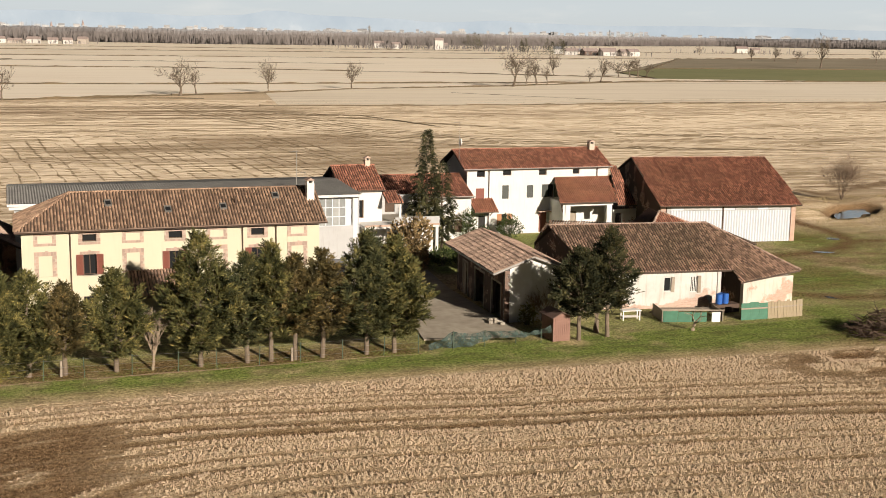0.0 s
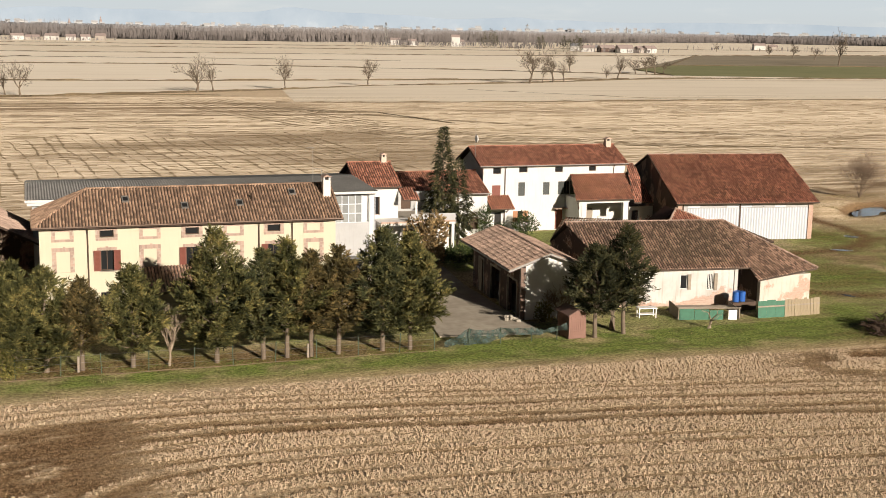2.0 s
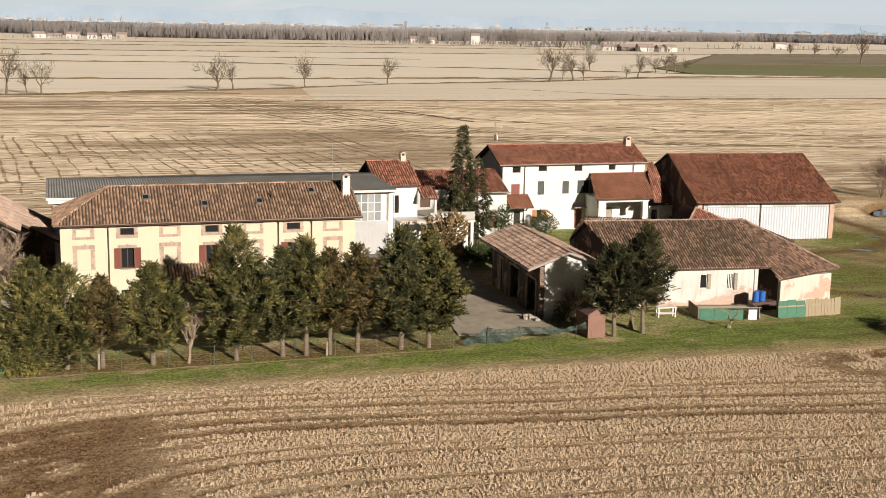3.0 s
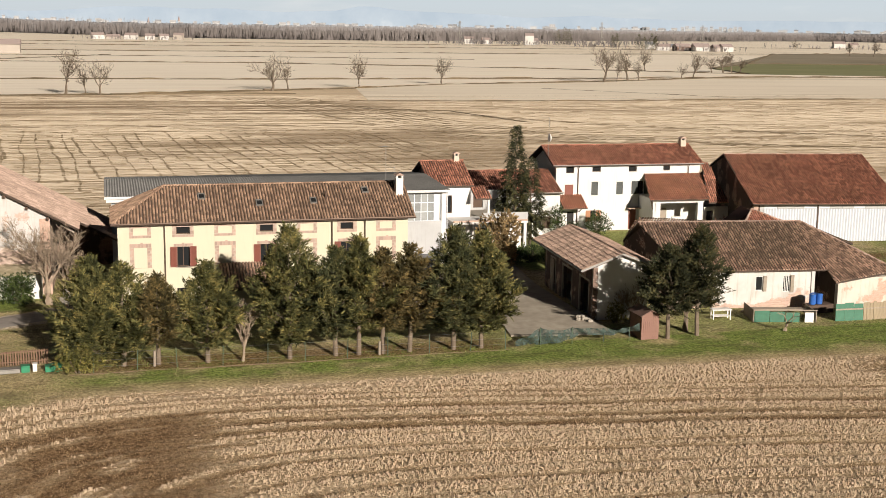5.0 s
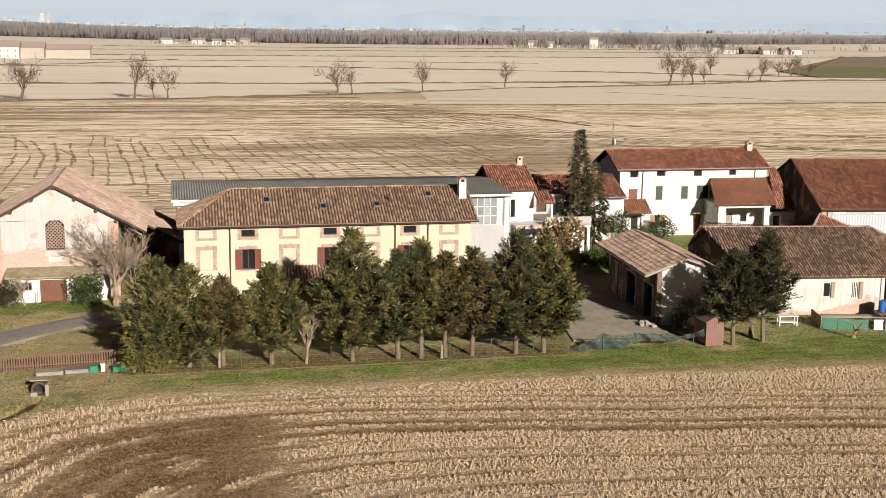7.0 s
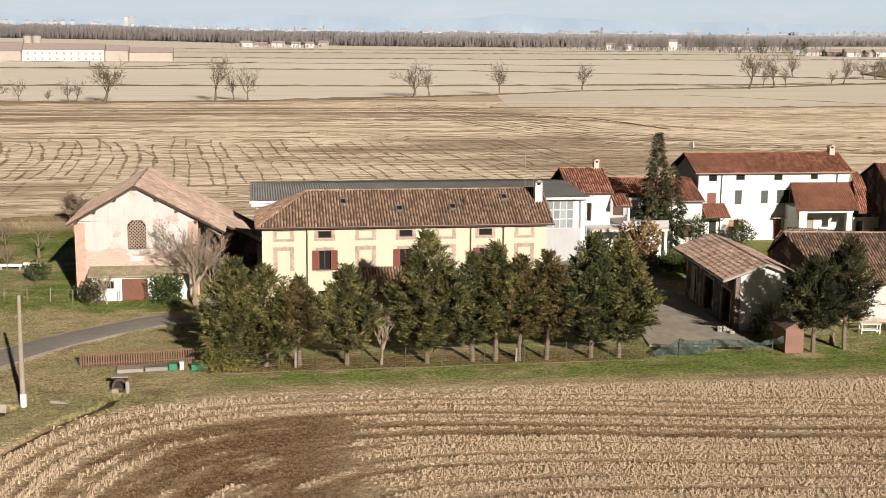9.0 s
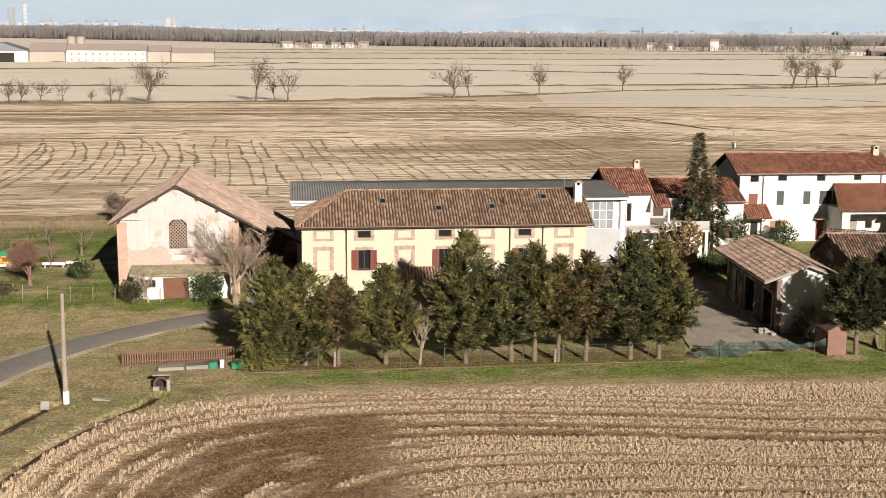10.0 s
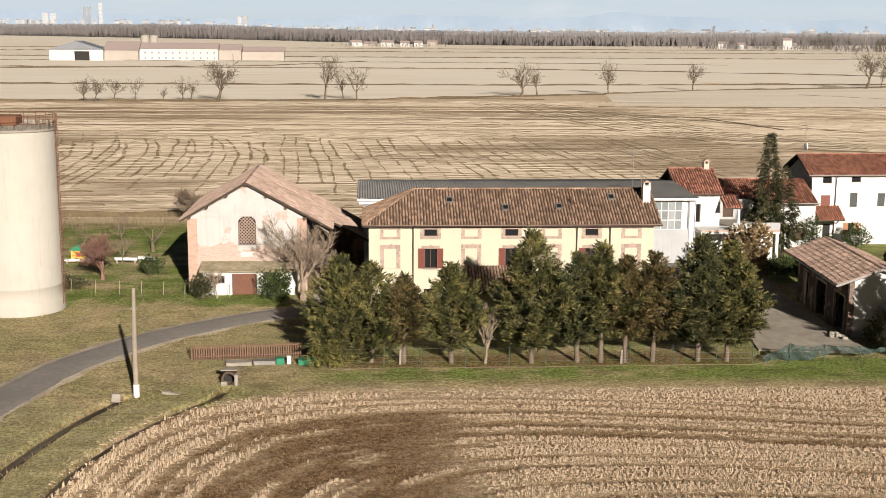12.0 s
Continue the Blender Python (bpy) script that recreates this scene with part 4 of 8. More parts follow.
# ---- the long building under grey corrugated sheets, with the glazed bay ----
def grey_building():
    h = thing("workshop", (0, 102.4, 0), 0, "long workshop with a grey corrugated roof and a glazed bay", "building")
    x0, x1, e = -0.3, 28.3, 6.95
    cols = [24.35 + i * 0.62 for i in range(6)]
    holes = [(24.3, 27.9, 4.15, 6.62)]
    part("wall", wall_panel(bmesh.new(), x0, x1, 0, e, holes, 0, 0.3), "plaster_grey", h)
    part("wall", a_box(x0, 0.3, 0, x0 + 0.3, 12.2, e), "plaster_grey", h)
    part("wall", a_box(x1 - 0.3, 0.3, 0, x1, 12.2, e), "plaster_white", h)
    part("wall", a_box(x0, 12.2, 0, x1, 12.5, e), "plaster_grey", h)
    f = part("window_frame", wall_panel(bmesh.new(), 24.3, 27.9, 4.15, 6.62, [(24.34 + i * 0.6, 24.34 + i * 0.6 + 0.52, 4.2 + j * 0.82, 4.2 + j * 0.82 + 0.74) for i in range(5) for j in range(3)] + [(27.4, 27.86, 4.2, 6.58)], 0.08, 0.16), "metal_white", h, "white metal glazing frame")
    for i in range(5):
        for j in range(3):
            part("pane", a_box(24.34 + i * 0.6, 0.11, 4.2 + j * 0.82, 24.86 + i * 0.6, 0.125, 4.94 + j * 0.82), "glass_dusty", f)
    part("blind", a_box(24.3, 0.2, 4.15, 27.9, 0.22, 6.62), "curtain", h)
    part("corner_post", a_box(x1 - 0.35, -0.06, 0, x1 + 0.06, 0.0, e), "plaster_white", h)
    el, er, rr, rl = (-0.85, -0.5, 7.02), (28.6, -0.5, 7.02), (28.0, 6.1, 7.66), (-0.85, 6.1, 7.66)
    part("corrugated_roof", corrugated("corrugated_roof", (el, er, rr, rl), 0.22, 0.05), "fibre_cement", h, "weathered grey fibre-cement sheets")
    bl, br = (-0.85, 12.8, 7.02), (28.2, 12.8, 7.02)
    part("corrugated_roof", corrugated("corrugated_roof", (br, bl, rl, rr), 0.2, 0.03), "fibre_cement", h)
    part("fascia", a_box(-0.85, -0.55, 6.78, 28.6, -0.48, 6.99), "plaster_white", h)
    part("fascia", a_box(28.5, -0.48, 6.78, 28.58, 3.0, 6.99), "plaster_white", h)
    part("beam", a_box(-0.7, -0.4, 6.5, 1.2, 0.0, 6.75), "plaster_white", h)
    downpipe(h, 28.45, 0, 0.2, 6.75, "metal_white", 0.05, False)
    return h


M["glass_dusty"] = surface("glass_dusty", (0.30, 0.32, 0.32), (0.20, 0.21, 0.21), 3, 1, 0.5, 0.25, 0, 0.0, objrand=0.25, spec=0.5)
grey_building()


# ---- the house with the loggia, and its lower wing ----
def loggia_house():
    h = thing("house", (28.4, 108.0, 0), 0, "white two-storey house with a tiled roof and a loggia", "house")
    w, d, e, zr = 4.0, 7.0, 6.6, 8.5
    part("wall", wall_panel(bmesh.new(), 0.2, w - 0.1, 0, e, [(1.55, 2.1, 3.9, 5.6), (1.5, 2.2, 0.2, 2.5)], 0, 0.3), "plaster_white", h)
    window_unit(h, 1.55, 2.1, 3.9, 5.6, 0, mull=0, frame="wood_rust")
    part("door", a_box(1.5, 0.12, 0.2, 2.2, 0.18, 2.5), "wood_dark", h)
    for x in (0.2, w - 0.1):
        bm = bmesh.new()
        prism(bm, [(x - 0.3 * (x > 1), 0.3, 0), (x - 0.3 * (x > 1), d, 0), (x - 0.3 * (x > 1), d, e), (x - 0.3 * (x > 1), d / 2, zr - 0.2), (x - 0.3 * (x > 1), 0.3, e)], (0.3, 0, 0))
        # left gable takes the plaster with painted shade, right one stays white
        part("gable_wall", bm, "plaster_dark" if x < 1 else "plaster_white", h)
    part("wall", a_box(0.2, d, 0, w - 0.1, d + 0.3, e), "plaster_white", h)
    a, b, c, f = (-0.25, -0.45, e), (w + 0.1, -0.45, e), (w + 0.1, d / 2, zr), (-0.25, d / 2, zr)
    roof(h, (a, b, c, f), "tiles_red", 31)
    roof(h, ((w + 0.1, d + 0.6, e), (-0.25, d + 0.6, e), f, c), "tiles_red", 32)
    ridge_line(h, f, c, "tiles_red", seed=7)
    chimney(h, 3.4, d / 2, 8.1, 8.95, 0.5, 0.55, "plaster_pale", "tiles_pale")
    # loggia: lower roof, floor slab, parapet and posts
    roof(h, ((w - 0.1, -1.7, 5.5), (w + 1.5, -1.7, 5.5), (w + 1.3, 0.25, 6.4), (w - 0.1, 0.25, 6.4)), "tiles_red", 33)
    part("loggia_slab", a_box(1.4, -3.0, 3.3, w + 4.6, 0, 3.55), "plaster_white", h)
    part("slab_edge", a_box(1.4, -3.06, 3.5, w + 4.6, -2.9, 3.66), "tiles_pale", h)
    part("parapet", a_box(w + 0.2, -2.95, 3.66, w + 4.6, -2.83, 4.3), "plaster_grey", h)
    part("loggia_wall", wall_panel(bmesh.new(), w - 0.1, w + 5.2, 0, 3.3, [(w + 0.6, w + 1.6, 0.1, 2.3), (w + 2.6, w + 3.8, 0.2, 2.4)], 0.6, 0.9), "plaster_white", h)
    part("terrace_wall", wall_panel(bmesh.new(), w - 0.1, w + 5.2, 3.3, 5.4, [(w + 1.5, w + 2.5, 3.7, 5.2)], 4.4, 4.7), "plaster_grey", h)
    part("terrace_floor", a_box(w - 0.1, 0.0, 3.3, w + 5.2, 4.4, 3.5), "concrete", h)
    part("door", a_box(w + 0.6, 0.8, 0.1, w + 1.6, 0.86, 2.3), "dark", h)
    part("door", a_box(w + 2.6, 0.8, 0.2, w + 3.8, 0.86, 2.4), "wood_dark", h)
    part("door", a_box(w + 1.5, 4.55, 3.7, w + 2.5, 4.6, 5.2), "wood_dark", h)
    for x in (1.6, 3.6, 6.0, 8.4):
        part("post", a_box(x - 0.14, -2.9, 0, x + 0.14, -2.62, 3.3), "plaster_white", h)
    part("post", a_box(w + 1.1, -1.6, 3.55, w + 1.3, -1.4, 5.4), "plaster_white", h)
    return h


def low_wing():
    h = thing("farm_wing", (33.2, 115.4, 0), 0, "low white farm wing with a red tiled roof", "house")
    x1, d, e, zr = 10.9, 8.2, 4.65, 6.5
    part("wall", wall_panel(bmesh.new(), 0, x1, 0, e, [(8.2, 9.0, 0.95, 2.1), (5.2, 6.2, 0.1, 2.3), (2.2, 3.1, 0.9, 2.1)], 0, 0.35), "plaster_white", h)
    window_unit(h, 8.2, 9.0, 0.95, 2.1, 0, mull=0, bars=2, frame="wood_rust")
    shutter_leaf(h, 9.02, 9.9, 0.92, 2.15, 0, "wood_dark")
    part("door", a_box(5.2, 0.15, 0.1, 6.2, 0.2, 2.3), "wood_dark", h)
    window_unit(h, 2.2, 3.1, 0.9, 2.1, 0, mull=1, frame="wood_rust")
    part("wall", a_box(0, d, 0, x1, d + 0.3, e), "plaster_white", h)
    part("wall", a_box(0, 0.35, 0, 0.3, d, e), "plaster_white", h)
    a, b, c, f = (-0.6, -0.5, e), (x1 + 0.1, -0.5, e), (x1 + 0.1, d / 2, zr), (-0.6, d / 2, zr)
    roof(h, (a, b, c, f), "tiles_red", 41)
    roof(h, ((x1 + 0.1, d + 0.5, e), (-0.6, d + 0.5, e), f, c), "tiles_red", 42)
    ridge_line(h, f, c, "tiles_red", seed=8)
    bm = bmesh.new()
    tube(bm, [(-0.6, -0.55, e - 0.02), (x1 + 0.3, -0.55, e - 0.02)], 0.06, 6)
    part("gutter", bm, "zinc", h)
    return h


loggia_house()
low_wing()


# ---- the tall white house with its porch ----
def white_house():
    h = thing("white_house", (44.65, 118.2, 0), 0, "tall white farmhouse with a dark red tiled roof", "house")
    w, d, e, zr = 16.5, 7.0, 7.0, 8.82
    hole = [(4.0, 4.75, 3.8, 5.25), (6.85, 7.6, 3.85, 5.2), (9.3, 10.0, 3.85, 5.25)]
    att = [(1.1, 2.0, 6.2, 6.85), (4.05, 5.0, 6.3, 6.85), (8.2, 9.1, 6.25, 6.85), (12.2, 13.0, 6.3, 6.85)]
    low = [(4.0, 4.6, 1.0, 2.2), (8.35, 9.25, 0.05, 2.25), (12.0, 12.8, 0.05, 2.2)]
    small = [(1.0, 1.95, 3.75, 5.0)]
    door = [(1.35, 2.1, 0.1, 2.1)]
    part("wall", wall_panel(bmesh.new(), 0, w, 0, e, hole + att + low + small + door, 0, 0.4), "plaster_white", h)
    for q in hole[:2]:
        window_unit(h, *q, 0, mull=1, frame="shutter_grey", pane="shutter_grey", bars=4, depth=0.05)
    window_unit(h, *hole[2], 0, mull=1)
    shutter_leaf(h, 8.6, 9.28, 3.85, 5.25, 0, "shutter_grey")
    shutter_leaf(h, 10.02, 10.6, 3.85, 5.25, 0, "shutter_grey")
    for q in att:
        window_unit(h, *q, 0, mull=0)
    window_unit(h, *low[0], 0, mull=0, frame="wood_rust")
    shutter_leaf(h, 3.45, 3.98, 1.0, 2.2, 0, "shutter_tan")
    shutter_leaf(h, 4.62, 5.15, 1.0, 2.2, 0, "shutter_tan")
    part("door", a_box(8.35, 0.1, 0.05, 9.25, 0.16, 2.25), "shutter", h, "red-brown wooden door")
    part("door_hood", a_box(8.1, -0.7, 2.32, 9.6, 0.0, 2.42), "tiles_pale", h)
    part("door", a_box(12.0, 0.1, 0.05, 12.8, 0.16, 2.2), "wood_grey", h)
    part("door", a_box(1.35, 0.12, 0.1, 2.1, 0.18, 2.1), "dark", h)
    part("shutter", a_box(1.0, -0.02, 3.75, 1.95, 0.02, 5.0), "shutter", h, "closed red-brown shutter")
    for x in (0.0, w - 0.3):
        bm = bmesh.new()
        prism(bm, [(x, 0.4, 0), (x, d - 0.3, 0), (x, d - 0.3, e), (x, d / 2, zr - 0.2), (x, 0.4, e)], (0.3, 0, 0))
        part("gable_wall", bm, "plaster_grey", h)
    part("wall", a_box(0, d - 0.3, 0, w, d, e), "plaster_white", h)
    a, b, c, f = (-0.5, -0.4, e + 0.1), (w + 0.25, -0.4, e + 0.1), (w + 0.25, d / 2, zr), (-0.5, d / 2, zr)
    roof(h, (a, b, c, f), "tiles_red", 51, label="dark red clay tiles with lichen")
    roof(h, ((w + 0.25, d + 0.4, e + 0.1), (-0.5, d + 0.4, e + 0.1), f, c), "tiles_red", 52)
    ridge_line(h, f, c, "tiles_red", seed=9)
    chimney(h, 15.8, d / 2 - 0.4, 8.3, 9.25, 0.62, 0.62, "plaster_pale", "tiles_pale")
    bm = bmesh.new()
    tube(bm, [(-0.5, -0.46, e + 0.05), (w + 0.25, -0.46, e + 0.05)], 0.06, 6)
    part("gutter", bm, "zinc", h)
    downpipe(h, 2.45, 0, 0.2, e + 0.02, "copper_pipe")
    downpipe(h, 15.1, 0, 5.8, e + 0.02, "copper_pipe")
    # canopy over the side door
    can = part("canopy", slab([(0.2, -1.9, 2.75), (2.9, -1.9, 2.75), (2.9, 0, 3.9), (0.2, 0, 3.9)], 0.1), "wood_dark", h)
    part("roof_tiles", tile_mesh("roof_tiles", ((0.2, -1.9, 2.77), (2.9, -1.9, 2.77), (2.9, 0, 3.92), (0.2, 0, 3.92)), seed=54), "tiles_canopy", can)
    for x in (0.4, 2.7):
        part("bracket", tube(bmesh.new(), [(x, -0.02, 2.1), (x, -1.5, 2.95)], 0.06, 4), "wood_dark", can)
    return h


def white_porch():
    h = thing("porch", (44.65, 118.2, 0), 0, "deep white porch with a red tiled roof beside a lean-to", "porch")
    roof(h, ((9.0, -3.9, 3.75), (15.75, -3.9, 3.7), (16.65, -0.02, 6.0), (9.95, -0.02, 5.95)), "tiles_canopy", 55)
    roof(h, ((15.75, -3.9, 3.35), (18.1, -3.9, 3.25), (17.6, 0.3, 7.05), (16.78, 0.3, 7.05)), "tiles_red", 56)
    part("side_wall", a_box(9.5, -3.6, 0, 9.8, -0.02, 3.75), "plaster_white", h)
    for x in (10.0, 14.9):
        part("pillar", a_box(x - 0.25, -3.6, 0, x + 0.35, -3.1, 3.62), "plaster_white", h)
    part("beam", a_box(9.5, -3.55, 3.3, 15.4, -3.2, 3.6), "plaster_white", h)
    part("low_wall", a_box(12.5, -2.0, 0, 13.6, -1.8, 1.6), "plaster_white", h)
    part("strut", tube(bmesh.new(), [(9.6, -3.4, 2.4), (9.2, -3.8, 3.6)], 0.06, 4), "wood_dark", h)
    part("lean_to_wall", wall_panel(bmesh.new(), 16.0, 19.8, 0, 2.6, [(16.3, 17.2, 0.2, 2.2)], -2.4, -2.1), "plaster_white", h)
    return h


M["tiles_canopy"] = tile_material("tiles_canopy", (0.44, 0.19, 0.12), (0.33, 0.13, 0.085), (0.17, 0.075, 0.055), 0.2)
M["shutter_tan"] = surface("shutter_tan", (0.42, 0.22, 0.12), (0.3, 0.15, 0.09), 10, 1, 0.4, 0.6)
white_house()
white_porch()


# ---- the hay barn with the white metal front ----
def hay_barn():
    h = thing("hay_barn", (62.7, 108.75, 0), -8, "big hay barn with a dark red roof and white metal front", "barn")
    w, e, zr, d, dp = 14.85, 4.0, 8.05, 9.0, 16.0
    part("front_wall", a_box(0, 0.05, 0, w, 0.25, e), "plaster_grey", h)
    for x0, x1 in ((0.9, 6.6), (6.75, 14.3)):
        part("metal_sheet", corrugated("metal_sheet", ((x0, 0.0, 0.0), (x1, 0.0, 0.0), (x1, 0.0, 3.35), (x0, 0.0, 3.35)), 0.3, 0.04), "metal_white", h, "white corrugated metal sheet")
        n = int((x1 - x0) / 1.2)
        for i in range(n):
            a = x0 + i * (x1 - x0) / n
            part("pane", a_box(a + 0.04, 0.0, 3.4, a + (x1 - x0) / n - 0.04, 0.04, 3.85), "plaster_grey" if i % 3 else "metal_white", h)
    for x in (-0.2, 0.35, 6.63, 14.35):
        part("pillar", a_box(x, -0.06, 0, x + (0.5 if x > 10 or x < 0 else 0.12), 0.3, e), "brick" if x > 10 or x < 0 else "wood_dark", h)
    for x in (-0.2, w - 0.3):
        bm = bmesh.new()
        prism(bm, [(x, 0.25, 0), (x, dp, 0), (x, dp, e + 1.0), (x, d, zr - 0.2), (x, 0.25, e)], (0.3, 0, 0))
        # gable shade is painted in with near-black plaster
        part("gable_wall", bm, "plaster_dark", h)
    part("wall", a_box(0, dp, 0, w, dp + 0.3, e + 0.9), "plaster_dark", h)
    a, b, c, f = (-0.55, -0.6, e - 0.02), (w + 0.4, -0.6, e - 0.02), (w + 0.55, d, zr), (-0.35, d, zr)
    roof(h, (a, b, c, f), "tiles_red", 61, label="dark red clay tiles with black lichen")
    roof(h, ((w + 0.5, dp + 0.5, e + 0.9), (-0.4, dp + 0.5, e + 0.9), f, c), "tiles_red", 62)
    ridge_line(h, f, c, "tiles_pale", seed=10)
    part("gutter", tube(bmesh.new(), [(-0.5, -0.66, e - 0.08), (w + 0.4, -0.66, e - 0.08)], 0.07, 6), "wood_dark", h)
    return h


hay_barn()


# ---- the low old stable with the bent roof ----
def old_stable():
    h = thing("stable", (0, 0, 0), 0, "low old stable with flaking plaster and a mossy tiled roof", "barn")
    slope = 0.43

    def up(x, y):  # the one roof plane: ridge line at 5.8 m
        ry = 88.8 - (x - 40.9) * 0.128
        return 5.8 - slope * (ry - y)
    L = lambda x, y: (x, y, up(x, y))
    ridl, ridr = (40.7, 88.83, 5.8), (54.3, 87.08, 5.8)
    e1, e2 = L(41.6, 82.25), L(53.45, 80.75)
    w1, w2 = L(52.9, 79.2), L(58.75, 79.8)
    roof(h, (e1, e2, (ridr[0] - 0.4, 87.13, 5.8), ridl), "tiles_old", 71, label="old brown tiles with dark moss")
    roof(h, (w1, w2, ridr, (53.9, 87.13, 5.8)), "tiles_old", 72)
    roof(h, ((61.5, 90.0, 3.2), (42.3, 95.2, 3.2), ridl, ridr), "tiles_old", 73)
    roof(h, (w2, (61.5, 90.0, 2.7), ridr, ridr), "tiles_old", 74)
    ridge_line(h, ridl, ridr, "tiles_pale", seed=12)
    ridge_line(h, ridr, w2, "tiles_pale", seed=13)
    # front wall in the stable's own direction
    f = part("front_wall", wall_panel(bmesh.new(), -5.6, 5.2, 0, 3.0, [(0.75, 1.35, 1.35, 2.5), (2.95, 3.55, 1.25, 2.55), (-3.6, -2.6, 0, 2.1)], 0, 0.4), "plaster_old", h)
    f.matrix_basis = pose(46.8, 81.85, 0, 0, 0, -8.5)
    for q, k in (((0.75, 1.35, 1.35, 2.5), 0), ((2.95, 3.55, 1.25, 2.55), 3)):
        wdw = window_unit(f, *q, 0, mull=k, frame="plaster_white", depth=0.06)
        part("shutter", a_box(q[1] + 0.01, -0.05, q[2] - 0.05, q[1] + 0.28, 0.0, q[3] + 0.02), "wood_grey", f)
    part("side_wall", prism(bmesh.new(), [(51.95, 81.0, 0), (51.95, 87.3, 0), (51.95, 87.3, 5.5), (51.95, 81.0, 3.0)], (0.3, 0, 0)), "plaster_old", h)
    wf = part("wing_wall", wall_panel(bmesh.new(), 0, 5.0, 0, 2.3, [], 0, 0.35), "plaster_flaking", h)
    wf.matrix_basis = pose(53.75, 80.1, 0, 0, 0, 6.0)
    part("wing_side", prism(bmesh.new(), [(53.75, 80.4, 0), (53.75, 87.0, 0), (53.75, 87.0, 5.3), (53.75, 80.4, 2.4)], (0.3, 0, 0)), "plaster_dark", h)
    part("wing_side", prism(bmesh.new(), [(58.6, 80.9, 0), (60.9, 89.6, 0), (60.9, 89.6, 2.6), (58.6, 80.9, 2.2)], (-0.3, 0, 0)), "plaster_old", h)
    part("back_wall", prism(bmesh.new(), [(42.4, 94.6, 0), (61.0, 89.6, 0), (61.0, 89.6, 2.9), (42.4, 94.6, 3.1)], (0, -0.3, 0)), "plaster_old", h)
    # the recess and its sides get their shade from the dark colour
    part("recess_back", a_box(52.1, 86.7, 0, 53.9, 87.0, 5.0), "plaster_dark", h)
    part("gable_wall", prism(bmesh.new(), [(41.3, 82.7, 0), (42.0, 94.4, 0), (42.0, 94.4, 3.2), (41.1, 88.7, 5.55), (41.3, 82.7, 2.95)], (0.3, 0, 0)), "plaster_dark", h)
    part("rear_gable", prism(bmesh.new(), RG, (0.6, 3, 0)), "rear_roof", h)
    tip, lo, hi = (55.2, 96.4, 5.4), (53.1, 94.2, 4.0), (58.7, 94.2, 4.0)
    roof(h, (lo, hi, tip, tip), "tiles_red", 75)
    ridge_line(h, lo, tip, "tiles_pale", seed=21)
    ridge_line(h, hi, tip, "tiles_pale", seed=22)
    return h


RG = [(53.3, 96.4, 3.9), (58.5, 96.4, 3.9), (55.2, 96.4, 5.25)]
M["rear_roof"] = surface("rear_roof", (0.17, 0.075, 0.055), (0.08, 0.045, 0.035), 6, 0.8, 0.8, 0.9)
M["plaster_flaking"] = plaster_material("plaster_flaking", (0.56, 0.52, 0.46), 0.30, 0.7, (0.40, 0.24, 0.19))
old_stable()


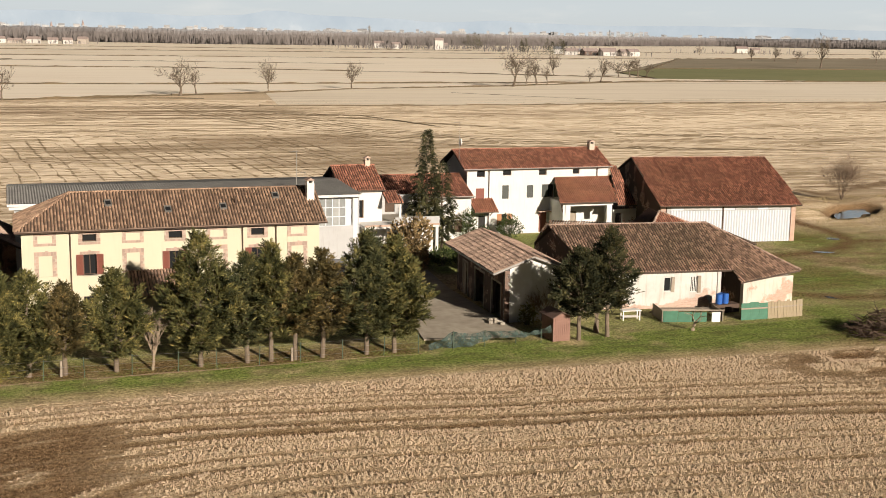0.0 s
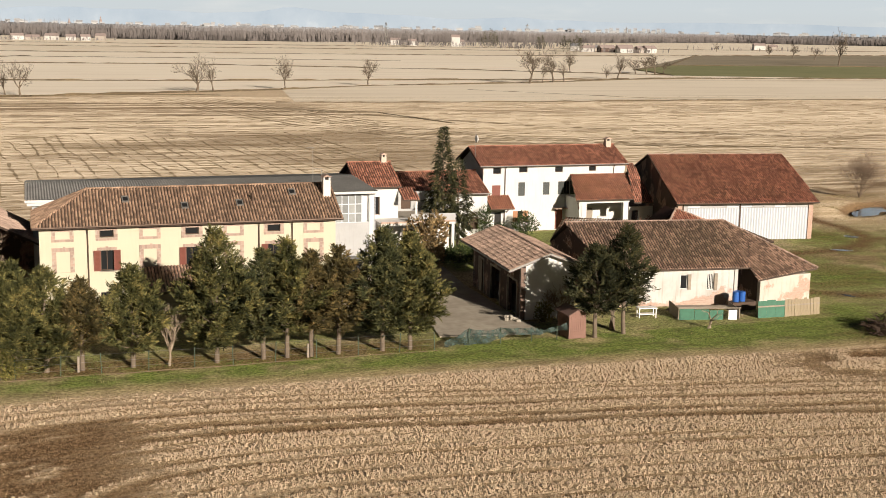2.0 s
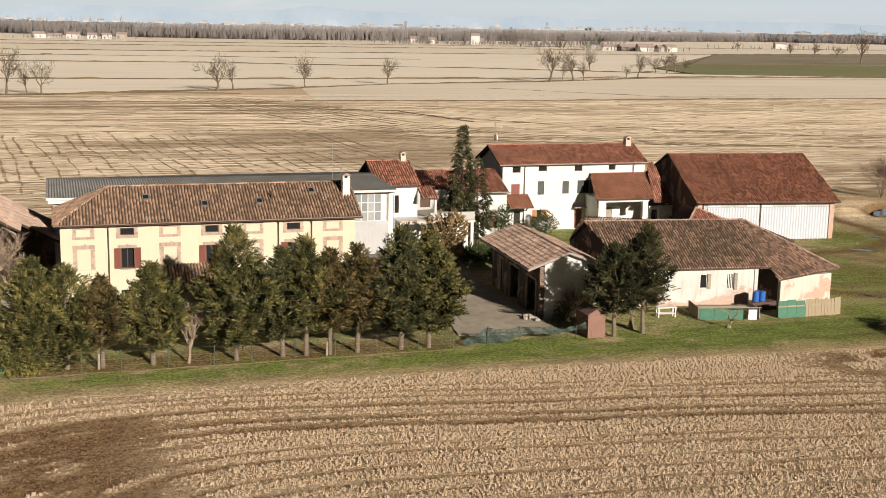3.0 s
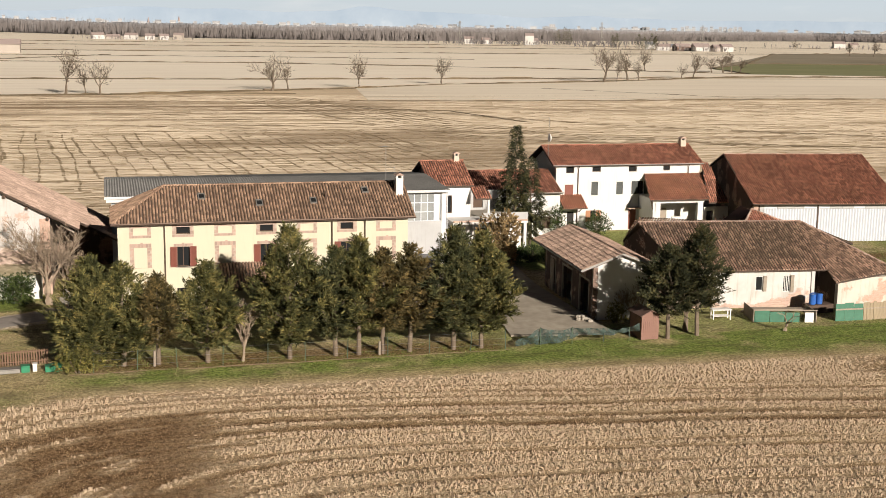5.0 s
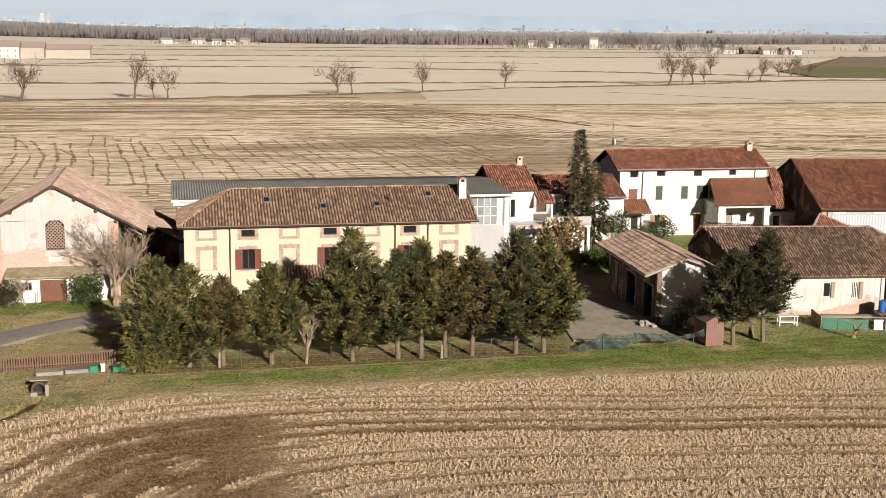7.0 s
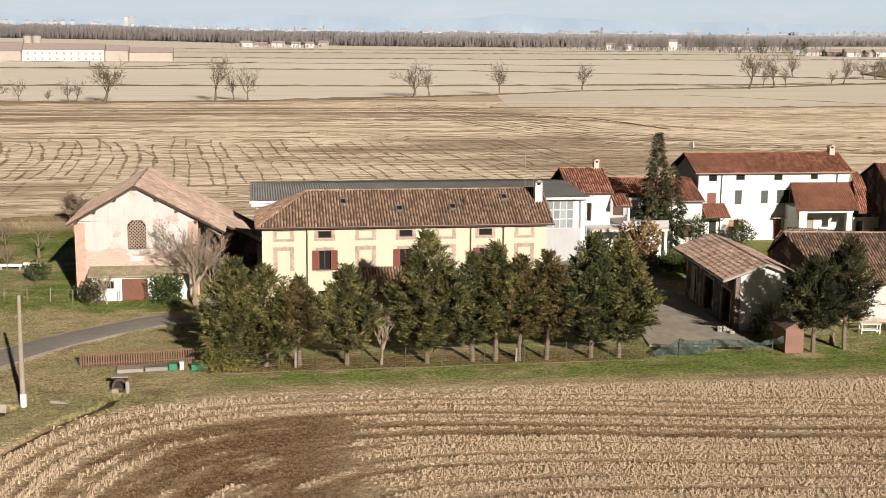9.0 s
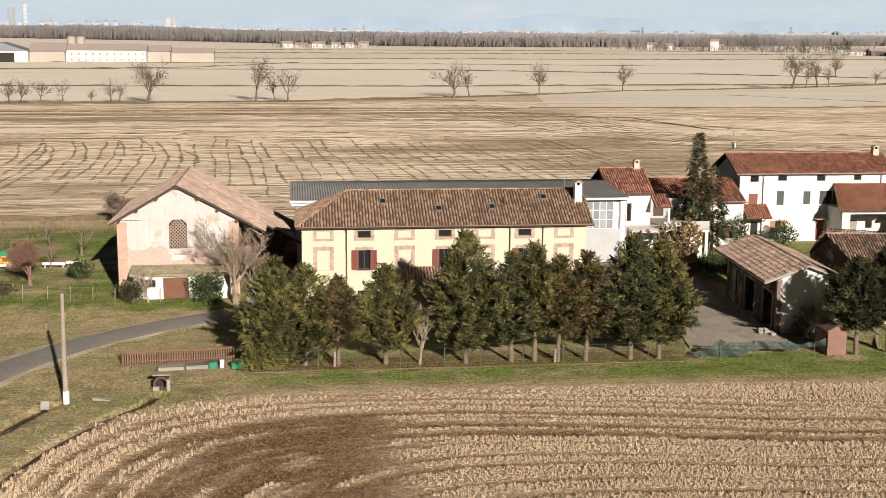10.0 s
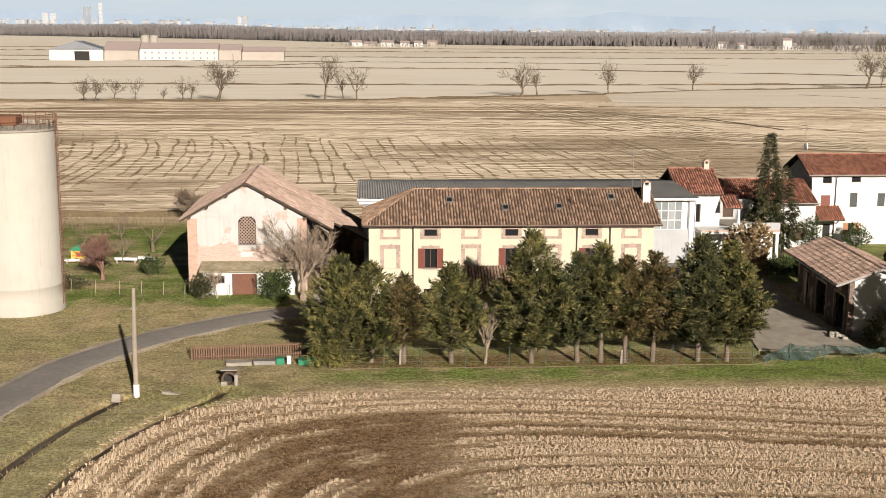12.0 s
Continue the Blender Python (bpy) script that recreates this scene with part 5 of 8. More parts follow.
# ---- the garage with the tiled roof ----
def garage():
    h = thing("garage", (33.6, 80.6, 0), -4, "plastered garage with three doorways and a tiled gable roof", "garage")
    w, d, e, zr, ov, ez = 4.2, 12.6, 4.12, 4.98, 1.0, 3.82
    doors = [(1.0, 3.2), (5.2, 7.6), (9.6, 10.9)]
    # side wall coloured near black for the shade it stands in
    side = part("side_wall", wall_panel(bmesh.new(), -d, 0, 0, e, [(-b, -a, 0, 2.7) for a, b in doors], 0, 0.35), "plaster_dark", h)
    side.matrix_basis = pose(0, 0, 0, 0, 0, -90)
    for a, b in doors:
        part("door_frame", wall_panel(bmesh.new(), -b - 0.14, -a + 0.14, 0, 2.84, [(-b, -a, 0, 2.7)], -0.03, 0.1), "concrete", side)
    part("door_leaf", a_box(-10.95, 0.02, 0, -10.2, 0.08, 2.6), "wood_grey", side)
    top = (lambda x: e - 0.02 + (zr - e - 0.1) * (1 - abs(x - w / 2) / (w / 2)), (w / 2,))
    part("front_gable", wall_panel(bmesh.new(), 0.0, w, 0, e, [], 0, 0.35, top), "plaster_white", h, "white plastered gable")
    part("front_gable", wall_panel(bmesh.new(), 0.0, w, 0, e, [], d - 0.35, d, top), "plaster_old", h)
    part("side_wall", a_box(w - 0.35, 0.35, 0, w, d - 0.35, e), "plaster_old", h)
    part("floor_slab", a_box(0.35, 0.35, 0, w - 0.35, d - 0.35, 0.06), "concrete", h)
    rng = random.Random(4)
    for i in range(14):
        z = i * 0.28
        part("quoin_stone", a_box(-0.03, -0.03, z, 0.22 + 0.14 * (i % 2) + rng.uniform(-0.03, 0.05), 0.06, z + 0.26, bevel=0.02), "brick_old", h)
    a, b, c, f = (-ov, d + 0.4, ez), (-ov, -0.4, ez), (w / 2, -0.4, zr), (w / 2, d + 0.4, zr)
    roof(h, (a, b, c, f), "tiles_flat", 81, pitch=0.3, course=0.42, rise=0.085, cover=0.82, label="pale brown interlocking tiles")
    roof(h, ((w + ov, -0.4, ez), (w + ov, d + 0.4, ez), f, c), "tiles_flat", 82, pitch=0.3, course=0.42, rise=0.085, cover=0.82)
    ridge_line(h, f, c, "tiles_flat", 0.15, seed=14)
    for x in (-ov - 0.04, w + ov + 0.04):
        part("barge_board", prism(bmesh.new(), [(x, -0.42, ez - 0.12), (w / 2, -0.42, zr - 0.1), (w / 2, -0.42, zr + 0.04), (x, -0.42, ez + 0.03)], (0, 0.05, 0)), "zinc", h)
    part("gutter", tube(bmesh.new(), [(-ov - 0.06, -0.4, ez - 0.04), (-ov - 0.06, d + 0.4, ez - 0.04)], 0.06, 6), "zinc", h)
    return h


garage()


# ---- the brick barn with the lattice window ----
def lattice_barn():
    h = thing("barn", (-9.75, 97.6, 0), 0, "old barn with peeling plaster, brick corners and lattice window", "barn")
    xl, xr, e, zr, d = -4.75, 4.8, 6.4, 9.0, 12.0
    zl = 6.25
    top = (lambda x: zr - 0.15 - (zr - zl) * (abs(x) / 4.75), (0.0,))
    win = (-0.72, 0.72, 3.8, 6.35)
    part("front_gable", wall_panel(bmesh.new(), xl, xr, 0, e, [(win[0], win[1], win[2], 5.65)] + [(-0.72 + 0.09 * k, 0.72 - 0.09 * k, 5.65 + 0.1 * i, 5.75 + 0.1 * i) for i, k in enumerate((0, 0.4, 1.0, 1.9, 3.2))], 0, 0.4, top), "plaster_barn", h)
    bm = bmesh.new()
    n = 9
    for i in range(-n, n + 8):
        for sgn in (-1, 1):
            lo, hi = 3.8, 6.25
            pts = []
            for t in np.linspace(0, 1, 9):
                z = 3.8 + i * 0.27 + 1.44 * t
                xx = sgn * (-0.72 + 1.44 * t)
                cap = 5.65 + 0.55 * math.sqrt(max(0.0, 1 - (xx / 0.72) ** 2))
                pts.append((xx, z, z >= lo and z + 0.12 <= cap))
            for p, q in zip(pts, pts[1:]):
                if p[2] and q[2]:
                    prism(bm, [(p[0], 0.14 + 0.05 * (sgn > 0), p[1]), (q[0], 0.14 + 0.05 * (sgn > 0), q[1]), (q[0], 0.14 + 0.05 * (sgn > 0), q[1] + 0.11), (p[0], 0.14 + 0.05 * (sgn > 0), p[1] + 0.11)], (0, 0.05, 0))
    part("lattice_window", bm, "brick_trim", h, "brick lattice in an arched opening")
    # added dark sheet paints the unlit inside behind the lattice
    part("dark_behind", a_box(-0.9, 0.5, 3.6, 0.9, 0.6, 6.5), "dark", h)
    for x0, x1 in ((xl - 0.02, xl + 0.75), (xr - 0.75, xr + 0.02)):
        part("pilaster", a_box(x0, -0.08, 0, x1, 0.002, 6.0), "brick", h, "bare brick corner pilaster")
    part("ledge", a_box(-1.0, -0.1, 3.62, 1.0, 0.0, 3.78), "plaster_barn", h)
    part("plaque", a_box(-0.55, -0.05, 2.85, 0.55, 0.0, 3.25), "plaster_old", h)
    part("side_wall", a_box(xl, 0.4, 0, xl + 0.4, d - 0.4, zl - 0.1), "brick", h)
    part("side_wall", a_box(xr - 0.4, 0.4, 0, xr, d - 0.4, zl - 0.1), "brick", h)
    part("back_gable", wall_panel(bmesh.new(), xl, xr, 0, e, [], d - 0.4, d, top), "plaster_barn", h)
    s = (zr - zl) / 4.75
    zat = lambda x: zr - s * abs(x)
    roof(h, ((-5.35, d + 0.3, zat(-5.35)), (-5.35, -0.5, zat(-5.35)), (0, -0.5, zr), (0, d + 0.3, zr)), "tiles_pale", 91, label="pale pink clay tiles")
    roof(h, ((6.95, -0.5, zat(6.6)), (6.95, d + 0.3, zat(6.6)), (0, d + 0.3, zr), (0, -0.5, zr)), "tiles_pale", 92)
    roof(h, ((10.6, 3.2, zat(10.0)), (10.6, d + 0.3, zat(10.0)), (6.9, d + 0.3, zat(6.6)), (6.9, 3.2, zat(6.6))), "tiles_pale", 93)
    ridge_line(h, (0, -0.5, zr), (0, d + 0.3, zr), "tiles_pale", seed=15)
    for x in (-4.6, -3.2, -1.6, 0, 1.6, 3.2, 4.7):
        part("purlin", a_box(x - 0.1, -0.45, zat(x) - 0.32, x + 0.1, 0.0, zat(x) - 0.12), "wood_dark", h)
    bm = bmesh.new()
    tube(bm, [(4.9, 0.3, 6.0), (6.6, 0.2, 4.8)], 0.09, 6)
    part("prop", bm, "wood_grey", h)
    part("post", a_box(6.5, 0.2, 0, 6.8, 0.5, zat(6.65) - 0.1), "wood_dark", h)
    part("post", a_box(10.0, 3.4, 0, 10.3, 3.7, zat(9.7) - 0.1), "wood_dark", h)
    # near-black colour stands for the shade beneath the low roof
    part("back_wall", a_box(4.8, d - 0.6, 0, 10.5, d - 0.3, 3.6), "plaster_dark", h)
    return h


def barn_annex():
    h = thing("lean_to", (-9.75, 96.0, 0), 0, "low white lean-to with a brown gate and mossy roof", "shed")
    xl, xr = -3.4, 4.1
    part("wall", wall_panel(bmesh.new(), xl, xr, 0, 1.95, [(-1.12, 0.85, 0, 1.75), (-2.6, -1.7, 0.95, 1.6)], 0, 0.25), "plaster_white", h)
    part("wall", a_box(xl, 0.25, 0, xl + 0.25, 1.55, 1.95), "plaster_white", h)
    part("wall", a_box(xr - 0.25, 0.25, 0, xr, 1.55, 1.95), "plaster_white", h)
    gate = part("gate", wall_panel(bmesh.new(), -1.1, 0.83, 0.03, 1.72, [(-1.1 + 0.07 + i * 0.64, -1.1 + 0.57 + i * 0.64, 0.1 + j * 0.8, 0.83 + j * 0.8) for i in range(3) for j in range(2)], 0.08, 0.14), "rust", h, "rusty brown double gate")
    for i in range(3):
        for j in range(2):
            part("panel", a_box(-1.03 + i * 0.64, 0.1, 0.1 + j * 0.8, -0.53 + i * 0.64, 0.13, 0.83 + j * 0.8), "gate_panel", gate)
    window_unit(h, -2.6, -1.7, 0.95, 1.6, 0, mull=2, frame="wood_grey", depth=0.06)
    part("roof_sheet", slab([(xl - 0.3, -0.35, 2.05), (xr + 0.3, -0.35, 2.05), (xr + 0.3, 1.58, 2.5), (xl - 0.3, 1.58, 2.5)], 0.12), "moss_roof", h, "mossy grey roof sheet")
    return h


M["gate_panel"] = surface("gate_panel", (0.17, 0.075, 0.05), (0.10, 0.05, 0.035), 6, 1, 0.5, 0.7)
M["moss_roof"] = surface("moss_roof", (0.40, 0.34, 0.25), (0.20, 0.175, 0.10), 3, 1.2, 0.9, 0.95)
lattice_barn()
barn_annex()


# ---- the silo ----
def silo():
    h = thing("silo", (-26.3, 91.8, 0), 0, "tall round cream silo with a railing and a ladder", "silo")
    r = 3.1

    def ring(bm, prof, n=64):
        rings = [[bm.verts.new((rr * math.cos(k * math.tau / n), rr * math.sin(k * math.tau / n), z)) for k in range(n)] for rr, z in prof]
        for a, b in zip(rings, rings[1:]):
            for k in range(n):
                bm.faces.new((a[k], a[(k + 1) % n], b[(k + 1) % n], b[k])).smooth = True
        return rings
    bm = bmesh.new()
    ring(bm, [(r + 0.12, 0), (r + 0.12, 0.9), (r + 0.02, 1.0), (r, 1.05), (r, 1.95), (r + 0.03, 1.98), (r + 0.03, 2.08), (r, 2.11), (r, 13.6)])
    part("shell", bm, "silo_paint", h)
    bm = bmesh.new()
    rr = ring(bm, [(r + 0.0, 13.6), (r + 0.1, 13.62), (r + 0.1, 13.75), (r - 0.3, 13.8), (0.3, 14.2)])
    bm.faces.new(rr[-1])
    part("roof", bm, "concrete", h)
    bm = bmesh.new()
    n = 20
    for k in range(n):
        a = k * math.tau / n
        c, s_ = math.cos(a), math.sin(a)
        tube(bm, [(r * c, r * s_, 13.7), (r * c, r * s_, 14.8)], 0.025, 4)
    for z in (14.2, 14.8):
        tube(bm, [(r * math.cos(k * math.tau / 40), r * math.sin(k * math.tau / 40), z) for k in range(41)], 0.022, 4)
    part("railing", bm, "rust", h, "rusty railing")
    bm = bmesh.new()
    for k in range(32):
        a0, a1 = k * math.tau / 32, (k + 0.55) * math.tau / 32
        prism(bm, [((r + 0.06) * math.cos(a0), (r + 0.06) * math.sin(a0), 13.75), ((r + 0.06) * math.cos(a1), (r + 0.06) * math.sin(a1), 13.75), ((r + 0.06) * math.cos(a1), (r + 0.06) * math.sin(a1), 14.12), ((r + 0.06) * math.cos(a0), (r + 0.06) * math.sin(a0), 14.12)], (0, 0, 0.02))
    part("toe_board", bm, "concrete", h)
    part("hatch", a_box(-0.9, -1.4, 14.0, 0.7, 0.2, 14.75, bevel=0.05), "rust", h)
    lad = Vector((math.cos(-0.12), math.sin(-0.12), 0))
    side = Vector((-lad.y, lad.x, 0))
    bm = bmesh.new()
    for sgn in (-1, 1):
        tube(bm, [tuple(lad * (r + 0.2) + side * 0.22 * sgn + Vector((0, 0, z))) for z in (0.5, 14.9)], 0.03, 4)
    for i in range(46):
        z = 0.8 + i * 0.3
        tube(bm, [tuple(lad * (r + 0.2) - side * 0.22 + Vector((0, 0, z))), tuple(lad * (r + 0.2) + side * 0.22 + Vector((0, 0, z)))], 0.015, 4)
    for i in range(15):
        z = 3 + i * 0.8
        tube(bm, [tuple(lad * (r + 0.2 + 0.5 * math.sin(t)) + side * 0.36 * math.cos(t) + Vector((0, 0, z))) for t in np.linspace(0, math.pi, 7)], 0.015, 4)
    part("ladder", bm, "rust", h, "rusty caged ladder")
    return h


silo()

# ---- plants ----


def leaf_material(name, dark, mid, tip, rough=0.75):
    """Leaves: slow drifts of colour through the crown, a little difference from leaf to leaf."""
    m, nt, b = nodes_of(name, rough, 0, 0.2)
    isl = nt.nodes.new("ShaderNodeNewGeometry").outputs["Random Per Island"]
    co = coord_of(nt)
    f = noise_node(nt, 1.1, co, 4.0, 0.65)
    c = ramp_node(nt, f, [(0.38, dark), (0.5, mid), (0.63, tip)])
    c = mix_node(nt, 1.0, c, ramp_node(nt, isl, [(0.0, (0.6, 0.62, 0.62)), (0.6, (1.0, 1.0, 1.0)), (1.0, (1.55, 1.4, 1.25))]), "MULTIPLY")
    nt.links.new(c, b.inputs["Base Color"])
    return m


M["conifer"] = leaf_material("conifer_leaf", (0.032, 0.036, 0.014), (0.094, 0.096, 0.034), (0.225, 0.198, 0.072))
M["conifer_blue"] = leaf_material("conifer_blue", (0.028, 0.034, 0.016), (0.076, 0.083, 0.036), (0.180, 0.166, 0.066))
M["conifer_brown"] = leaf_material("conifer_brown", (0.042, 0.037, 0.016), (0.098, 0.080, 0.032), (0.190, 0.142, 0.058))
M["conifer_dark"] = leaf_material("conifer_dark", (0.020, 0.025, 0.013), (0.048, 0.052, 0.025), (0.105, 0.098, 0.042))
M["laurel"] = leaf_material("laurel_leaf", (0.018, 0.03, 0.01), (0.04, 0.06, 0.018), (0.085, 0.115, 0.035), 0.5)
M["yellow_leaf"] = leaf_material("yellow_leaf", (0.05, 0.05, 0.015), (0.15, 0.145, 0.04), (0.27, 0.24, 0.075))
M["dry_leaf"] = leaf_material("dry_leaf", (0.13, 0.09, 0.04), (0.21, 0.15, 0.075), (0.32, 0.24, 0.125))
M["red_twig"] = surface("red_twig", (0.24, 0.135, 0.10), (0.15, 0.085, 0.065), 5, 1, 0.6, 0.95)
M["pond_twig"] = surface("pond_twig", (0.20, 0.14, 0.10), (0.12, 0.085, 0.065), 5, 1, 0.6, 0.95)
M["pale_twig"] = surface("pale_twig", (0.33, 0.26, 0.19), (0.2, 0.155, 0.12), 5, 1, 0.6, 0.95)


def sprays(pos, direc, length, rng, leaves=6, width=0.05, droop=0.25, spread=0.75, jitter=0.15):
    """Feathery sprays: at every place a fan of narrow leaflets along its direction. Returns verts, tri faces."""
    n = len(pos)
    d = direc / np.linalg.norm(direc, axis=1, keepdims=True)
    r = rng.normal(size=(n, 3))
    a = np.cross(d, r)
    a /= np.linalg.norm(a, axis=1, keepdims=True) + 1e-9
    V, F = [], []
    base = 0
    for k in range(leaves):
        f = (k + 1) / leaves
        side = (-1) ** k
        st = pos + d * (length * 0.55 * (k / leaves))[:, None]
        tip_dir = d * 0.85 + a * (side * spread * (1 - 0.73 * f)) + rng.normal(size=(n, 3)) * jitter
        tip_dir[:, 2] -= droop * (1 - f) * 0.5
        ln = length * (0.42 + 0.25 * rng.random(n)) * (0.75 + 0.3 * f)
        tip = st + tip_dir * ln[:, None]
        w = np.cross(tip_dir, rng.normal(size=(n, 3)))
        w /= np.linalg.norm(w, axis=1, keepdims=True) + 1e-9
        w *= width * (0.7 + 0.6 * rng.random(n))[:, None]
        mid = st + tip_dir * (ln * 0.45)[:, None]
        V += [st, mid + w, mid - w, tip]
        i = np.arange(n)
        o = base
        F += [np.stack([o + i, o + n + i, o + 2 * n + i], -1), np.stack([o + n + i, o + 3 * n + i, o + 2 * n + i], -1)]
        base += 4 * n
    return np.concatenate(V), np.concatenate(F)


def fronds(base, axis, length, rng, n=11, curl=0.35, wide=0.85):
    """Flat feathery fronds: an axis that rises and bends over, with leaflets to both sides that shorten to the tip."""
    m = len(base)
    axis = axis / np.linalg.norm(axis, axis=1, keepdims=True)
    side = np.cross(axis, rng.normal(size=(m, 3)) * 0.45 + [0, 0, 1.0])
    side /= np.linalg.norm(side, axis=1, keepdims=True) + 1e-9
    V, F = [], []
    i = np.arange(m)
    for k in range(n):
        f = (k + 0.3) / n
        st = base + axis * (length * f * 0.85)[:, None]
        st[:, 2] += length * (0.12 * f - curl * f * f)
        sg = -1 if k % 2 else 1
        dr = axis * (0.7 + 0.5 * f) + side * (sg * wide * (1 - 0.75 * f)) + rng.normal(size=(m, 3)) * 0.17
        dr[:, 2] -= curl * (0.25 + 0.9 * f)
        ln = length * (0.56 - 0.28 * f) * rng.uniform(0.75, 1.25, m)
        tip = st + dr * ln[:, None]
        w = np.cross(dr, rng.normal(size=(m, 3)) * 0.7 + [0, 0, 1.0])
        w /= np.linalg.norm(w, axis=1, keepdims=True) + 1e-9
        w *= (ln * rng.uniform(0.08, 0.14, m))[:, None]
        mid = st + dr * (ln * 0.5)[:, None]
        o = 4 * m * k
        V += [st, mid + w, mid - w, tip]
        F += [np.stack([o + i, o + m + i, o + 2 * m + i], -1), np.stack([o + m + i, o + 3 * m + i, o + 2 * m + i], -1)]
    return np.concatenate(V), np.concatenate(F)


def conifer(name, x, y, h, r, seed, material="conifer", base=1.1, limbs=90, per=10, tops=3, label="", belly=0.3, group="", size=0.72, cat="tree", rise=(0.3, 1.3), curl=0.28, leaflets=13):
    """A cypress or spruce: trunk, limbs that rise outwards to a ragged cone, and flat fronds along them."""
    rng = np.random.default_rng(seed)
    t = thing(name, (x, y, 0), rng.uniform(0, 360), label, cat, group)
    bm = bmesh.new()
    pts = [(0.05 * rng.normal(), 0.05 * rng.normal(), z) for z in np.linspace(-0.1, h * 0.9, 6)]
    pts[0] = (0, 0, -0.1)
    tube(bm, pts, [0.17, 0.15, 0.12, 0.08, 0.05, 0.015], 8)
    part("trunk", bm, "bark", t)
    ph = rng.uniform(0, 6.28, 6)
    P, D, Lg = [], [], []
    bm = bmesh.new()
    crowns = [(0, 0, h, 1.0)] + [(r * 0.5 * math.cos(a), r * 0.5 * math.sin(a), h * rng.uniform(0.76, 0.92), 0.6) for a in rng.uniform(0, 6.28, tops - 1)]
    for cx, cy, ch, big in crowns:
        nl = int(limbs * (1.0 if big == 1.0 else 0.35))
        for i in range(nl):
            g = ((i + rng.random()) / nl) ** 0.88
            z = base + (ch - base) * g
            env = (g / belly) ** 0.5 if g < belly else (1 - (g - belly) / (1 - belly)) ** 1.0
            az = i * 2.4 + rng.uniform(-0.5, 0.5)
            lump = 1 + 0.16 * math.sin(2 * az + ph[0] + 2 * g) + 0.13 * math.sin(3 * az + ph[1] - 6 * g)
            R = r * big * (0.95 * env * lump * rng.choice((0.55, 0.8, 1.0, 1.2), p=(0.2, 0.3, 0.33, 0.17)) + 0.05)
            up = (rise[0] + (rise[1] - rise[0]) * g) * rng.uniform(0.7, 1.3)
            p0 = np.array([cx * min(1, g * 2), cy * min(1, g * 2), max(base * 0.6, z - R * up * 0.6)])
            p1 = p0 + np.array([math.cos(az) * R, math.sin(az) * R, R * up])
            p1[2] = min(p1[2], ch)
            if R > r * 0.45 and i % 2 == 0:
                tube(bm, [tuple(p0), tuple((p0 + p1) / 2 - [0, 0, 0.08]), tuple(p1 * 0.85 + p0 * 0.15)], [0.04, 0.028, 0.01], 4, False)
            nf = max(4, int(per * (0.35 + R / r)))
            ld = (p1 - p0) / (np.linalg.norm(p1 - p0) + 1e-6)
            a = rng.uniform(0.1, 1.0, nf) ** 0.5
            a[0] = 1.0
            turn = rng.normal(size=(nf, 3)) * np.stack([0.75 * (1.1 - a), 0.75 * (1.1 - a), 0.3 * np.ones(nf)], -1)
            P.append(p0 + (p1 - p0) * a[:, None] + rng.normal(size=(nf, 3)) * 0.09 * r / 2)
            D.append(ld * 1.15 + turn * 0.85 + [0, 0, 0.22])
            Lg.append(size * rng.uniform(0.65, 1.25, nf) * (0.75 + 0.35 * R / r))
    # the leading shoots
    for cx, cy, ch, big in crowns:
        P.append(np.stack([np.full(7, cx), np.full(7, cy), ch - size * np.linspace(0.1, 1.6, 7)], -1))
        D.append(np.array([0, 0, 1.0]) + rng.normal(size=(7, 3)) * 0.28)
        Lg.append(np.full(7, size * 0.9))
    tagged(part("limb_work", bm, "bark", t), kind="stuff")
    v, f = fronds(np.concatenate(P), np.concatenate(D), np.concatenate(Lg), rng, leaflets, curl)
    part("crown", quick_mesh("crown", v, f, material), material, t)
    return t


def bush(name, x, y, h, r, seed, material="laurel", n=900, label="", cat="bush", group="", leaf=0.14):
    """A rounded, ragged shrub of single leaves on short stems."""
    n = int(n * 1.7)
    rng = np.random.default_rng(seed)
    t = thing(name, (x, y, 0), 0, label, cat, group)
    bm = bmesh.new()
    for i in range(7):
        a = rng.uniform(0, 6.28)
        tube(bm, [(0.1 * math.cos(a), 0.1 * math.sin(a), -0.05), (0.35 * r * math.cos(a), 0.35 * r * math.sin(a), h * 0.4), (0.6 * r * math.cos(a), 0.6 * r * math.sin(a), h * 0.75)], [0.04, 0.03, 0.01], 4, False)
    part("stems", bm, "bark", t)
    u = rng.normal(size=(n, 3))
    u /= np.linalg.norm(u, axis=1, keepdims=True)
    lump = 1 + 0.2 * np.sin(3 * np.arctan2(u[:, 1], u[:, 0]) + seed) + 0.15 * np.sin(5 * u[:, 2] + seed)
    rad = (rng.random(n) ** 0.35) * lump
    p = np.stack([u[:, 0] * r * rad, u[:, 1] * r * rad, np.maximum(0.03, h * 0.5 + u[:, 2] * h * 0.5 * rad)], -1)
    v, f = sprays(p, u * 0.8 + rng.normal(size=(n, 3)) * 0.5 + [0, 0, 0.3], np.full(n, leaf * 1.6), rng, 4, leaf * 0.32)
    part("foliage", quick_mesh("foliage", v, f, material), material, t)
    return t


